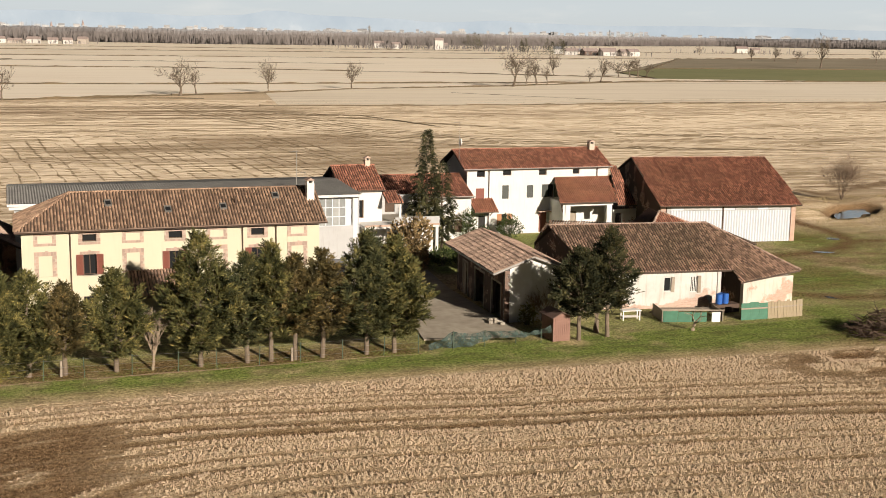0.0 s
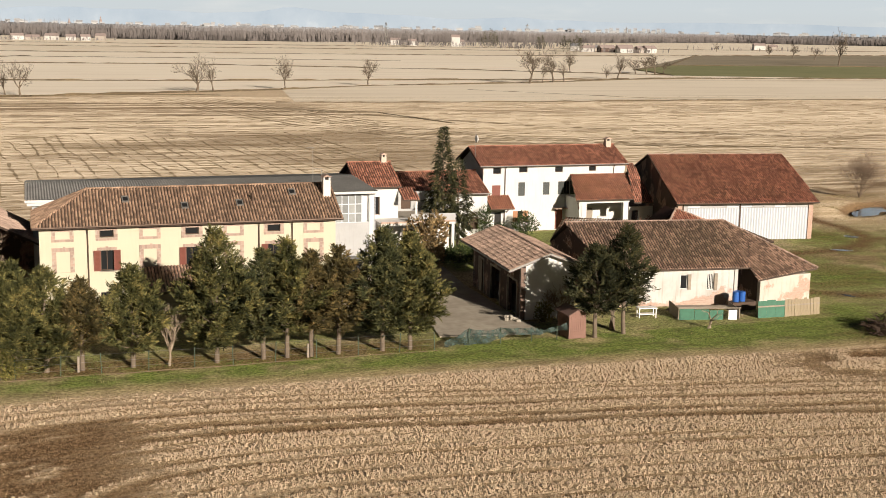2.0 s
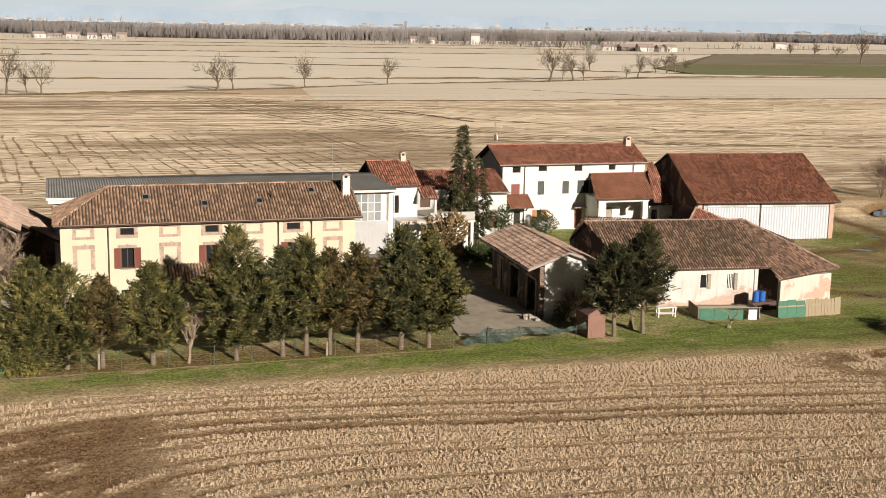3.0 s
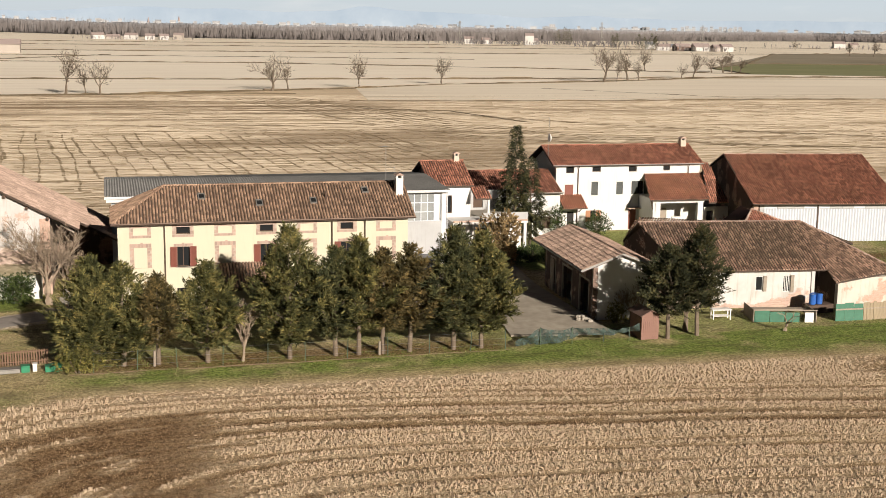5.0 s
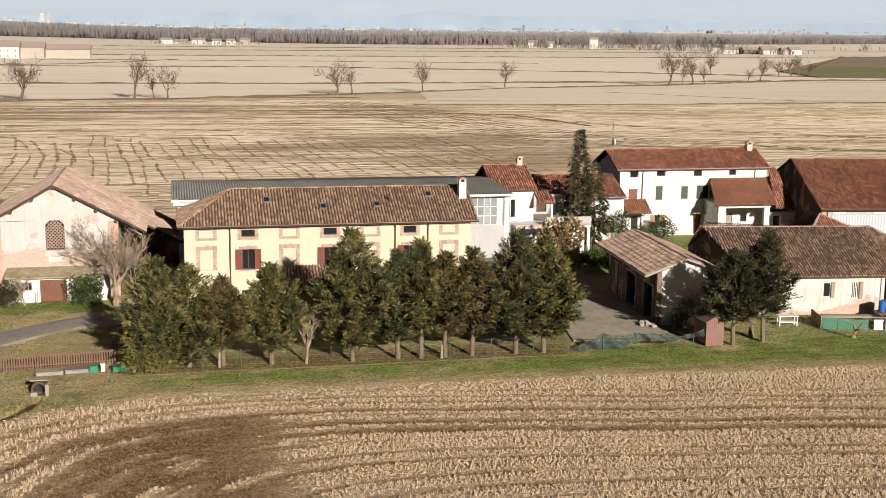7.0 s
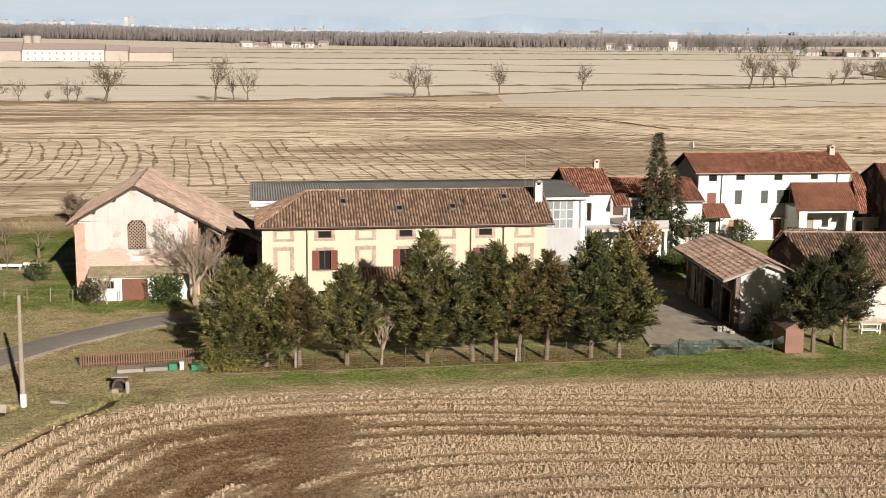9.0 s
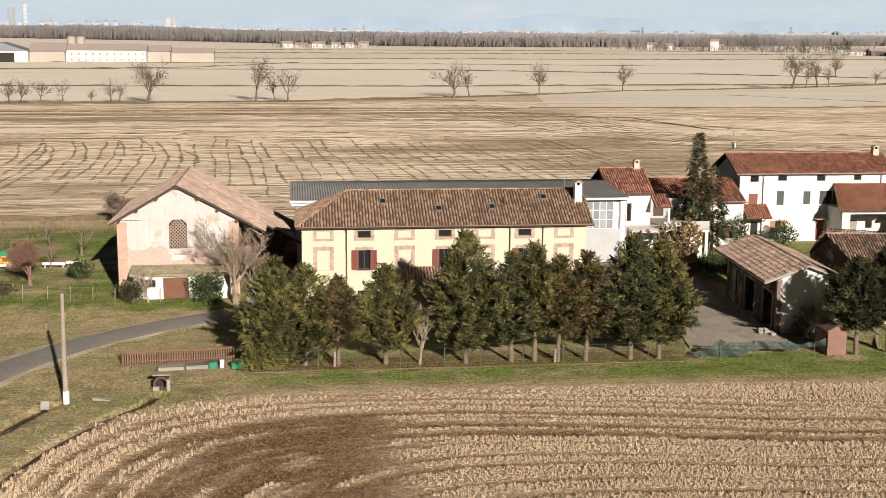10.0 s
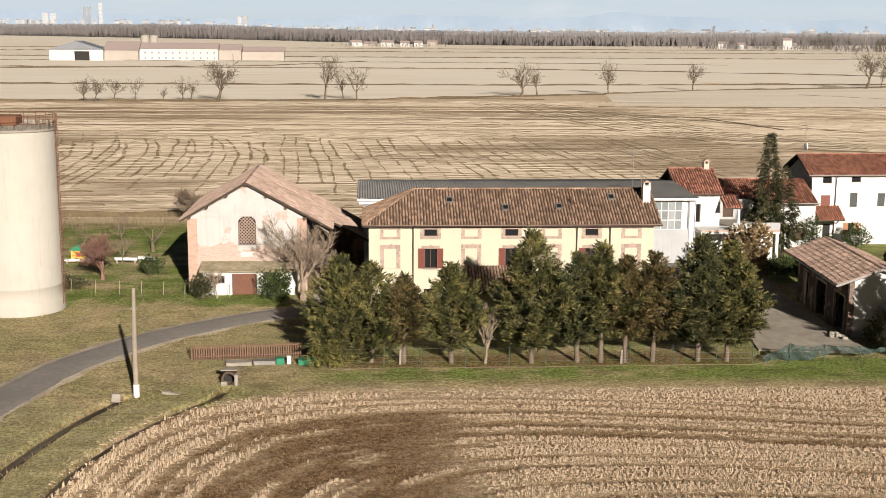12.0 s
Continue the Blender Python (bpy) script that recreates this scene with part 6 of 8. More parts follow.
def bare_tree_mesh(h, spread, seed, levels=5, trunk=0.28, split=3, upright=0.5, first=0.22, sides=5, thin=0.004, leader=False):
    """Trunk and limbs in one list, twigs in another: tapered tubes that fork again and again."""
    rng = random.Random(seed)
    wood, twigs = bmesh.new(), bmesh.new()

    def grow(p, d, ln, rad, lev):
        n = 2 if leader and lev >= 3 else 3
        d0 = d
        pts, rr = [p], [rad]
        for i in range(n):
            d = (d + Vector((rng.gauss(0, 0.13), rng.gauss(0, 0.13), rng.gauss(0.04 * upright, 0.08)))).normalized()
            p = p + d * (ln / n)
            pts.append(p)
            rr.append(max(thin, rad * (1 - 0.45 * (i + 1) / n)))
        tube(wood if lev < 3 else twigs, [tuple(q) for q in pts], rr, sides if lev < 2 else (4 if lev < 3 else 3), False)
        if lev >= levels:
            return
        k = split + (1 if rng.random() < 0.5 else 0) + (1 if lev == 0 else 0)
        a0 = rng.uniform(0, 6.28)
        if leader and lev < 3:
            grow(p, (d + d0 * 0.5).normalized(), ln * 0.85, rr[-1] * 0.9, lev + 1)
        for i in range(k):
            a = a0 + i * math.tau / k + rng.uniform(-0.5, 0.5)
            side = d.orthogonal().normalized()
            side = side * math.cos(a) + d.cross(side) * math.sin(a)
            tilt = rng.uniform(0.35, 0.85) * spread
            nd = (d + side * tilt + Vector((0, 0, 0.25 * upright))).normalized()
            s = pts[-1] if (not leader and rng.random() < 0.6) or lev == 0 else pts[rng.choice((1, 2, 3) if leader and n == 3 else (1, 2))]
            grow(s, nd, ln * rng.uniform(0.58, 0.82) * (1.5 if lev == 0 else 1), rr[-1] * rng.uniform(0.55, 0.8), lev + 1)
    grow(Vector((0, 0, -0.1)), Vector((rng.gauss(0, 0.05), rng.gauss(0, 0.05), 1)).normalized(), h * first, trunk, 0)
    top = max(v.co.z for v in list(wood.verts) + list(twigs.verts))
    for b in (wood, twigs):
        bmesh.ops.scale(b, vec=(h / top,) * 3, verts=b.verts)
    return wood, twigs


def bare_tree(name, x, y, h, seed, spread=1.0, levels=5, trunk=0.22, split=3, bark="bark", twig="twig", label="", group="", first=0.22, upright=0.5, cat="tree", wide=1.0, thin=0.006):
    t = thing(name, (x, y, 0), seed * 37 % 360, label, cat, group)
    w, tw = bare_tree_mesh(h, spread, seed, levels, trunk, split, upright, first, thin=thin)
    if wide != 1.0:
        for b in (w, tw):
            bmesh.ops.scale(b, vec=(wide, wide, 1), verts=b.verts)
    part("trunk", w, bark, t)
    tagged(part("twig_crown", tw, twig, t), kind="stuff")
    return t


HEDGE = "row of garden cypresses"
G, BR = "conifer", "conifer_brown"
L1 = "dense green cypress in the hedge row before the farmhouse"
L2 = "thin browning cypress in the hedge row before the farmhouse"
for x, y, h, r, mat, base, limbs, tops, lab in (
        (-1.7, 75.6, 7.0, 1.75, G, 0.2, 120, 3, "broad green cypress at the hedge end, leafy to the ground"),
        (0.2, 75.4, 6.7, 1.6, G, 0.5, 80, 2, L1),
        (2.3, 75.2, 5.9, 1.05, BR, 1.7, 55, 2, L2),
        (5.35, 75.2, 6.6, 1.55, G, 1.3, 85, 2, L1),
        (10.5, 74.95, 8.7, 2.05, G, 1.3, 110, 3, L1),
        (13.5, 75.0, 7.3, 1.45, "conifer_blue", 1.5, 80, 2, L1),
        (15.0, 74.9, 7.9, 1.5, G, 1.8, 85, 2, L1),
        (16.6, 74.8, 7.1, 1.35, BR, 1.9, 65, 2, L2),
        (18.4, 74.9, 7.3, 1.5, BR, 1.7, 70, 2, L2),
        (21.4, 74.9, 8.4, 2.0, "conifer_blue", 1.4, 105, 3, L1),
        (23.3, 74.8, 8.0, 1.75, G, 1.4, 105, 3, L1)):
    conifer("cypress", x, y, h - 0.4, r * 1.26, int(x * 10 + 200), mat, base - 0.3, int(limbs * 1.2), 14, tops=tops, label=lab, group=HEDGE)
for x, y, h, r, base in ((36.75, 74.5, 6.3, 2.1, 1.6), (39.2, 74.9, 7.5, 2.1, 1.9)):
    conifer("cypress", x, y, h, r, int(x * 10), "conifer_dark", base, 105, 11, tops=2, belly=0.3, label="dark green cypress on the grass beside the garage", group="pair of cypresses")
bare_tree("garden_tree", 39.0, 76.2, 4.6, 5, 0.9, 4, 0.2, 3, label="leaning bare trunk beside the dark cypresses")
conifer("spruce", 37.6, 110.5, 11.8, 1.6, 77, "conifer_dark", 0.6, 190, 9, tops=1, label="tall narrow dark spruce before the white house", size=0.7, belly=0.22, rise=(-0.25, 0.4), curl=0.75)
conifer("spruce", 39.3, 110.8, 8.6, 1.45, 78, "conifer_dark", 0.6, 110, 9, tops=1, label="smaller dark spruce before the white house", size=0.65, belly=0.3, rise=(-0.25, 0.4), curl=0.75)
bush("shrub", -2.5, 74.4, 1.8, 1.3, 3, "yellow_leaf", 900, "low yellowish shrub at the foot of the cypress row", leaf=0.1)
bare_tree("brown_shrub", 7.5, 75.0, 4.0, 9, 0.7, 4, 0.06, 4, "pale_twig", "pale_twig", "brown leafless shrub in the cypress row", first=0.1, cat="shrub", wide=0.8)
bush("dry_bush", 33.0, 100.5, 5.2, 1.7, 12, "dry_leaf", 600, "tall dry tan bush behind the cypress row", leaf=0.28)
for x, y, h, r, sd in ((35.0, 103.0, 1.7, 1.3, 1), (36.8, 103.2, 1.6, 1.3, 2), (38.6, 103.6, 1.5, 1.2, 3), (33.2, 103.0, 1.6, 1.1, 4)):
    bush("hedge_bush", x, y, h, r, sd, "laurel", 420, "green garden hedge bush behind the garage", group="garden hedge")
bush("round_bush", 48.4, 115.6, 2.4, 1.25, 21, "laurel", 620, "round clipped dark green bush before the white house")
bush("round_bush", 45.8, 116.2, 1.2, 0.8, 22, "laurel", 260, "small green bush beside the white house")
bush("climber", 43.6, 114.6, 3.2, 0.8, 23, "laurel", 380, "green climbing plant on the corner of the white wing")
bush("round_bush", -7.3, 94.6, 2.3, 1.35, 24, "laurel", 700, "round dark green bush beside the brown gate")
bush("shrub", -13.2, 94.9, 2.0, 1.0, 25, "conifer_dark", 420, "ragged dark shrub at the corner of the barn")
bare_tree("thin_shrub", -11.9, 94.9, 2.6, 31, 0.7, 4, 0.05, 3, "pale_twig", "pale_twig", "leafless pale shrub before the white lean-to", first=0.15, cat="shrub")
bare_tree("garden_tree", -4.9, 93.9, 6.8, 41, 0.9, 6, 0.34, 3, "pale_twig", "pale_twig", "bare pale garden tree before the barn", first=0.2, upright=0.6, thin=0.011)
bare_tree("garden_tree", -3.6, 95.0, 5.0, 43, 0.95, 5, 0.12, 3, "pale_twig", "pale_twig", "slim bare tree beside the barn", first=0.3)
bare_tree("red_shrub", -22.5, 102.5, 4.4, 44, 0.85, 5, 0.08, 4, "red_twig", "red_twig", "reddish leafless shrub in the garden", first=0.1, cat="shrub", wide=1.35)
bare_tree("pruned_tree", -20.6, 116.0, 2.7, 45, 1.3, 2, 0.22, 3, "bark", "bark", "heavily pruned old fruit tree", first=0.4, upright=0.1)
bush("round_bush", -18.8, 104.6, 1.7, 1.0, 26, "laurel", 330, "small green bush in the garden")
bush("shrub", -24.5, 98.6, 1.1, 1.5, 27, "conifer_dark", 330, "low dark shrub beside the silo")
for i, (x, y, h) in enumerate(((-27.5, 118, 3.0), (-24.4, 121, 2.8), (-30.5, 115, 3.0), (-26, 126, 2.6), (-31.5, 124, 3.2), (-22.3, 110.0, 2.4))):
    bare_tree("fruit_tree", x, y, h, 50 + i, 1.1, 4, 0.09, 3, label="small bare fruit tree in the garden", group="orchard", first=0.25)
bare_tree("thicket", -20.5, 134.5, 4.0, 61, 0.9, 5, 0.06, 4, label="bare brown thicket behind the barn", first=0.1, cat="shrub", wide=1.3)
bare_tree("thicket", -17.5, 133.0, 3.6, 62, 0.9, 5, 0.06, 4, label="bare brown thicket behind the barn", first=0.1, cat="shrub", wide=1.3)
_t = thing("bare_tree", (103.4, 132.7, 0), 0, "bare brownish many-stemmed tree beside the pond", "tree")
for i in range(9):
    w, tw = bare_tree_mesh(6.9 - 0.25 * (i % 4), 0.75, 160 + i, 4, 0.05, 2, 0.5, 0.3, thin=0.010, leader=True)
    lean = Matrix.Rotation(i * 2.4, 4, "Z") @ Matrix.Rotation(radians(4 + 2.6 * i), 4, "X")
    for b in (w, tw):
        bmesh.ops.transform(b, matrix=lean, verts=b.verts)
    part("stem", w, "twig", _t)
    tagged(part("twig_crown", tw, "pond_twig", _t), kind="stuff")
bare_tree("small_tree", 46.0, 74.7, 2.1, 66, 1.25, 3, 0.16, 2, "pale_twig", "pale_twig", "small pruned bare tree on the grass", first=0.35, upright=0.1)
for i, x in enumerate((35.6, 36.4, 37.2)):
    bare_tree("climbing_shrub", x, 79.9, 2.4 + 0.3 * i, 70 + i, 0.9, 4, 0.06, 3, label="leafless shrub against the garage wall", first=0.2, cat="shrub", group="shrubs at the garage")
bush("ivy", 35.0, 79.5, 1.5, 0.7, 29, "yellow_leaf", 200, "sparse yellowish creeper at the garage wall", leaf=0.12)
bare_tree("porch_shrub", 56.4, 113.2, 2.0, 75, 0.8, 4, 0.05, 3, "red_twig", "red_twig", "leafless shrub before the porch", first=0.2, cat="shrub")
bare_tree("porch_shrub", 61.8, 113.4, 2.1, 76, 0.9, 4, 0.05, 3, "red_twig", "red_twig", "leafless shrub before the porch", first=0.2, cat="shrub")

# trees along the far ditches
M["far_twig"] = surface("far_twig", (0.155, 0.122, 0.088), (0.10, 0.08, 0.06), 1.0, 0.3, 0.6, 0.95)
FAR = ((-3.1, 374.6, 9.7, 0.9), (50.8, 398, 11.2, 1.3), (57.1, 404.8, 10.1, 0.8), (83.3, 415.6, 11.7, 0.9), (120.6, 444.5, 9.5, 0.85), (195.1, 464.9, 14.3, 1.0), (203, 470, 8, 0.8), (210.6, 475.8, 13.5, 1.0), (216, 477, 9, 0.9), (271, 590.6, 12.5, 1.0), (256, 506, 10.8, 0.9), (-44.4, 366.4, 12.3, 1.1), (-12.9, 374, 12.7, 0.9), (-7.2, 380.5, 8.9, 0.7), (571, 768.7, 25, 0.8), (686, 1032, 13, 1.0), (683, 990, 13, 1.0), (680, 951, 11.5, 1.0), (794, 982, 13, 1.1), (819, 1348, 12.6, 0.9), (246, 498, 7, 1.0), (-83, 364.5, 7.4, 1.1), (-80.5, 366, 6, 1.1), (-76, 370.8, 6.4, 0.9), (-69.4, 371, 6.4, 0.8), (-55.2, 371.8, 6.8, 0.9), (-53, 371, 6.5, 0.9), (-61, 371, 4.0, 1.0), (300, 573, 7.0, 1.4), (309, 577, 9.5, 1.3), (315, 579, 9.8, 1.2), (322, 583, 7.5, 1.3))
_grown = []
for i in range(6):
    w, tw = bare_tree_mesh(11.0, 1.0 + 0.08 * (i % 3), 100 + i, 5, 0.34, 2, 0.55, 0.2, thin=0.03, leader=True)
    _grown.append([])
    for nm, b in (("trunk", w), ("twig_crown", tw)):
        me = mesh_of(nm, b)
        me.materials.append(M["far_twig"])
        _grown[-1].append(me)
for i, (x, y, h, wd) in enumerate(FAR):
    t = thing("field_tree", (x, y, 0), i * 67 % 360, "bare winter tree beside a field ditch", "tree", "trees along the ditches")
    k = h / 11.0
    for me in _grown[i % 6]:
        o = part(me.name.split(".")[0], me, "far_twig", t)
        o.scale = (k * wd * 1.2, k * wd * 1.2, k * 1.14)
        if o.name.startswith("twig_crown"):
            tagged(o, kind="stuff")

# ---- stubble and grass: nobody could count them ----
def blades(name, x, y, h, w, lean, material, label, rng, cat="grass", tip=0.35):
    """Upright blades at the places given: each one a narrow, bent strip."""
    n = len(x)
    z = height_at(x, y)
    a = rng.uniform(0, math.tau, n)
    p = np.stack([x, y, z - 0.02], -1)
    s = np.stack([np.cos(a) * w, np.sin(a) * w * 0.4, np.zeros(n)], -1)
    b = rng.uniform(0, math.tau, n)
    l = np.stack([np.cos(b) * lean * h, np.sin(b) * lean * h, h], -1)
    v = np.concatenate([p - s, p + s, p + l + s * tip, p + l - s * tip])
    i = np.arange(n)
    f = np.stack([i, i + n, i + 2 * n, i + 3 * n], -1)
    return tagged(new(name, quick_mesh(name, v, f, material)), label, cat, kind="stuff")


def straw_material(name, a, b, c):
    m, nt, bs = nodes_of(name, 0.8, 0, 0.2)
    isl = nt.nodes.new("ShaderNodeNewGeometry").outputs["Random Per Island"]
    nt.links.new(ramp_node(nt, isl, [(0.0, a), (0.5, b), (1.0, c)]), bs.inputs["Base Color"])
    return m


M["stubble"] = straw_material("stubble", (0.23, 0.168, 0.108), (0.405, 0.312, 0.214), (0.54, 0.435, 0.32))
M["clod"] = straw_material("clod", (0.032, 0.017, 0.007), (0.12, 0.07, 0.03), (0.36, 0.25, 0.145))
M["grass_blade"] = straw_material("grass_blade", (0.035, 0.055, 0.012), (0.115, 0.16, 0.034), (0.23, 0.27, 0.07))
M["dry_grass"] = straw_material("dry_grass", (0.085, 0.068, 0.03), (0.23, 0.18, 0.09), (0.42, 0.34, 0.195))
_r = np.random.default_rng(21)


def stubble_field():
    # tufts of cut stalks stand in drilled rows that follow the field's edge
    n = 330000
    x, y = _r.uniform(-16, 58, n), _r.uniform(43, 70.5, n)
    keep = np.abs(x / (y + 1e-6)) < 1.2
    x, y = x[keep], y[keep]
    s = field_depth(x, y)
    row, gap = 0.27, 0.19
    gx = (field_depth(x + 0.05, y) - field_depth(x - 0.05, y)) / 0.1
    gy = (field_depth(x, y + 0.05) - field_depth(x, y - 0.05)) / 0.1
    # one tuft to each place along a row
    ri = np.round(s / row).astype(int)
    ai = np.floor(np.where(gx > 0.6, y + 500, x) / gap + (ri * 0.37) % 1).astype(int)
    _, first = np.unique(ri * 100000 + ai, return_index=True)
    x, y, s, gx, gy, ri = (q[first] for q in (x, y, s, gx, gy, ri))
    ds = ri * row - s
    x, y = x + gx * ds * 0.9, y + gy * ds * 0.9
    m = lanes(x, y)
    patch = fnoise(x * 0.35, y * 0.35, 3)
    k = len(x)
    ok = (s > 0.25) & (_r.random(k) > sstep(0.12, 0.45, m) * 1.0 + 0.01) & (patch > 0.16) & (_r.random(k) < 0.25 + sstep(0.2, 2.6, s + 0.05 * (x - 10)) + sstep(2, -4, x) + sstep(22, 32, x))
    x, y, m = x[ok], y[ok], m[ok]
    h = _r.uniform(0.10, 0.17, len(x)) * (1 - 0.4 * m) * (1 + 0.75 * sstep(4, -8, x))
    stalks = 8
    x, y, h, m = (np.repeat(q, stalks) for q in (x, y, h, m))
    k = len(x)
    x, y = x + _r.normal(size=k) * 0.045, y + _r.normal(size=k) * 0.035
    return blades("stubble", x, y, h * _r.uniform(0.7, 1.15, k), _r.uniform(0.012, 0.023, k), _r.uniform(0.05, 0.35, k), "stubble", "pale standing rice stubble in drilled rows", _r, "stubble", 0.7)


def litter():
    # broken straw lying in the lanes
    n = 60000
    x, y = _r.uniform(-16, 58, n), _r.uniform(43, 70.5, n)
    m = lanes(x, y)
    ok = (field_depth(x, y) > -0.4) & (m < 0.45)
    x, y = x[ok], y[ok]
    k = len(x)
    return blades("straw_litter", x, y, np.full(k, 0.05), _r.uniform(0.05, 0.16, k), _r.uniform(0.5, 2.5, k), "stubble", "loose flattened straw between the stubble rows", _r, "straw")


def clods():
    # churned earth and trodden straw in the muddy parts
    n = 280000
    x, y = _r.uniform(-16, 58, n), _r.uniform(43, 70.5, n)
    m = lanes(x, y)
    ok = (field_depth(x, y) > 0.1) & (_r.random(n) < sstep(0.15, 0.6, m))
    x, y = x[ok], y[ok]
    k = len(x)
    return blades("clods", x, y, _r.uniform(0.03, 0.10, k), _r.uniform(0.014, 0.040, k), _r.uniform(0.3, 1.6, k), "clod", "churned dark mud with trodden straw", _r, "mud")


def verge(name, n, x0, x1, y0, y1, green, material, hmin, hmax, label):
    x, y = _r.uniform(x0, x1, n), _r.uniform(y0, y1, n)
    g, m, s = covers(x, y)
    cl = fnoise(x * 1.3, y * 1.3, 3)
    keep = (_r.random(n) < sstep(0.3, 0.6, cl) * 1.2) & (_r.random(n) < (g if green else (1 - g) * (1 - m) * 0.8)) & (field_depth(x, y) < 0.3)
    for (ax, ay), (bx, by) in zip(ROAD, ROAD[1:]):
        keep &= line_dist(x, y, [(ax, ay), (bx, by)]) > 1.75
    keep &= ~((x > 26) & (x < 34) & (y > 76.4) & (y < 100)) & ~((y > 79) & (x > 33) & (x < 60) & (y < 96)) & ~((y > 86) & (x > -0.5) & (x < 34)) & ~((x > -15) & (x < 1) & (y > 95.8))
    keep &= (line_dist(x, y, DITCH) > 0.15 + 0.3 * _r.random(n)) & (line_dist(x, y, EDGE) > 0.1 + 0.2 * _r.random(n)) & (pond_dist(x, y) > 1.2)
    keep &= ~((y > 107) & (x > 61) & (x < 80)) & (np.hypot(x + 26.3, y - 91.8) > 3.2)
    x, y, cl = x[keep], y[keep], cl[keep]
    k = len(x)
    return blades(name, x, y, _r.uniform(hmin, hmax, k) * (0.4 + 1.4 * cl) * (1 + 1.2 * np.exp(-(np.minimum(line_dist(x, y, DITCH), line_dist(x, y, EDGE)) / 0.7) ** 2)), _r.uniform(0.008, 0.018, k), _r.uniform(0.3, 1.2, k), material, label, _r)


stubble_field()
litter()
clods()
verge("grass", 200000, -14, 62, 66, 86, True, "grass_blade", 0.03, 0.09, "fresh green winter grass beside the field")
verge("grass", 90000, 57, 92, 66, 118, True, "grass_blade", 0.04, 0.11, "green winter grass beside the stable")
verge("grass", 40000, -34, -4, 78, 126, True, "grass_blade", 0.04, 0.13, "green winter grass round the barn")
verge("dry_grass", 190000, -34, -2, 44, 100, False, "dry_grass", 0.05, 0.14, "dry yellow grass beside the road")
verge("dry_grass", 30000, 0, 62, 66.5, 76, False, "dry_grass", 0.04, 0.14, "dry yellow grass at the edge of the field")
verge("dry_grass", 12000, -60, -6, 129, 141, False, "dry_grass", 0.2, 0.7, "tall dry grass on the bank behind the garden")
verge("dry_grass", 45000, 57, 112, 66, 126, False, "dry_grass", 0.04, 0.15, "dry yellow grass beside the track")

verge("dry_grass", 90000, 76, 114, 96, 136, False, "dry_grass", 0.08, 0.24, "dry yellow grass round the pond")


def stubble_rows():
    """Ragged rows of standing stubble over the great field behind the farm."""
    rng = np.random.default_rng(31)
    V, F, C, n0 = [], [], [], 0
    y = 129.0
    while y < 371:
        x0, x1 = -0.42 * y - 6, 0.9 * y + 6
        step = 1.1 if y < 255 else 2.2
        xs = np.arange(x0, x1, step) + rng.uniform(-0.2, 0.2)
        k = len(xs)
        ys = y + 0.5 * (fnoise(xs * 0.03, np.full(k, y * 0.3), 2) - 0.5) + rng.uniform(-0.04, 0.04, k)
        _, mud, _ = covers(xs, ys)
        patch = fnoise(xs * 0.09 + 3, np.full(k, y * 0.35), 3)
        h = rng.uniform(0.03, 0.11, k) * (1 - 0.6 * sstep(0.4, 0.75, mud)) * (0.45 + 0.55 * sstep(0.15, 0.4, patch))
        bad = ((xs > 92) & (ys < 142)) | ((xs < -6) & (ys < 140)) | (pond_dist(xs, ys) < 2.0)
        h[bad] = 0
        z = height_at(xs, ys)
        mk = np.clip(mud * 1.25 + 0.16 * sstep(0.5, 0.75, patch), 0, 0.95)
        C += [mk, mk]
        V += [np.stack([xs, ys, z - 0.02], -1), np.stack([xs + rng.uniform(-0.2, 0.2, k), ys + rng.uniform(0.04, 0.08, k), z + h], -1)]
        i = np.arange(k - 1)
        run = fnoise(xs * 0.09 + y * 7.7, np.full(k, y * 3.1), 3)
        ok = (h[:-1] > 0.02) & (h[1:] > 0.02) & (run[:-1] > 0.36) & (rng.random(k - 1) > 0.04)
        i = i[ok] + n0
        F.append(np.stack([i, i + 1, i + k + 1, i + k], -1))
        n0 += 2 * k
        y += rng.uniform(0.7, 1.3) * (0.7 if y < 200 else 0.95 if y < 280 else 1.4)
    me = quick_mesh("stubble_rows", np.concatenate(V), np.concatenate(F), "stubble_far")
    at = me.color_attributes.new("cover", "FLOAT_COLOR", "POINT")
    cc = np.concatenate(C)
    at.data.foreach_set("color", np.stack([cc, cc, cc, np.ones_like(cc)], -1).astype(np.float32).ravel())
    return tagged(new("stubble", me), "rows of pale stubble in the great field", "stubble", kind="stuff")


M["stubble_far"] = field_material("stubble_far", (0.25, 0.208, 0.155), (0.33, 0.28, 0.215), (0.39, 0.34, 0.27), 0.3, 1.2)
_nt = M["stubble_far"].node_tree
_b = _nt.nodes["Principled BSDF"]
_at = _nt.nodes.new("ShaderNodeAttribute")
_at.attribute_name = "cover"
_nt.links.new(mix_node(_nt, _at.outputs["Fac"], _b.inputs["Base Color"].links[0].from_socket, (0.085, 0.06, 0.036)), _b.inputs["Base Color"])
stubble_rows()


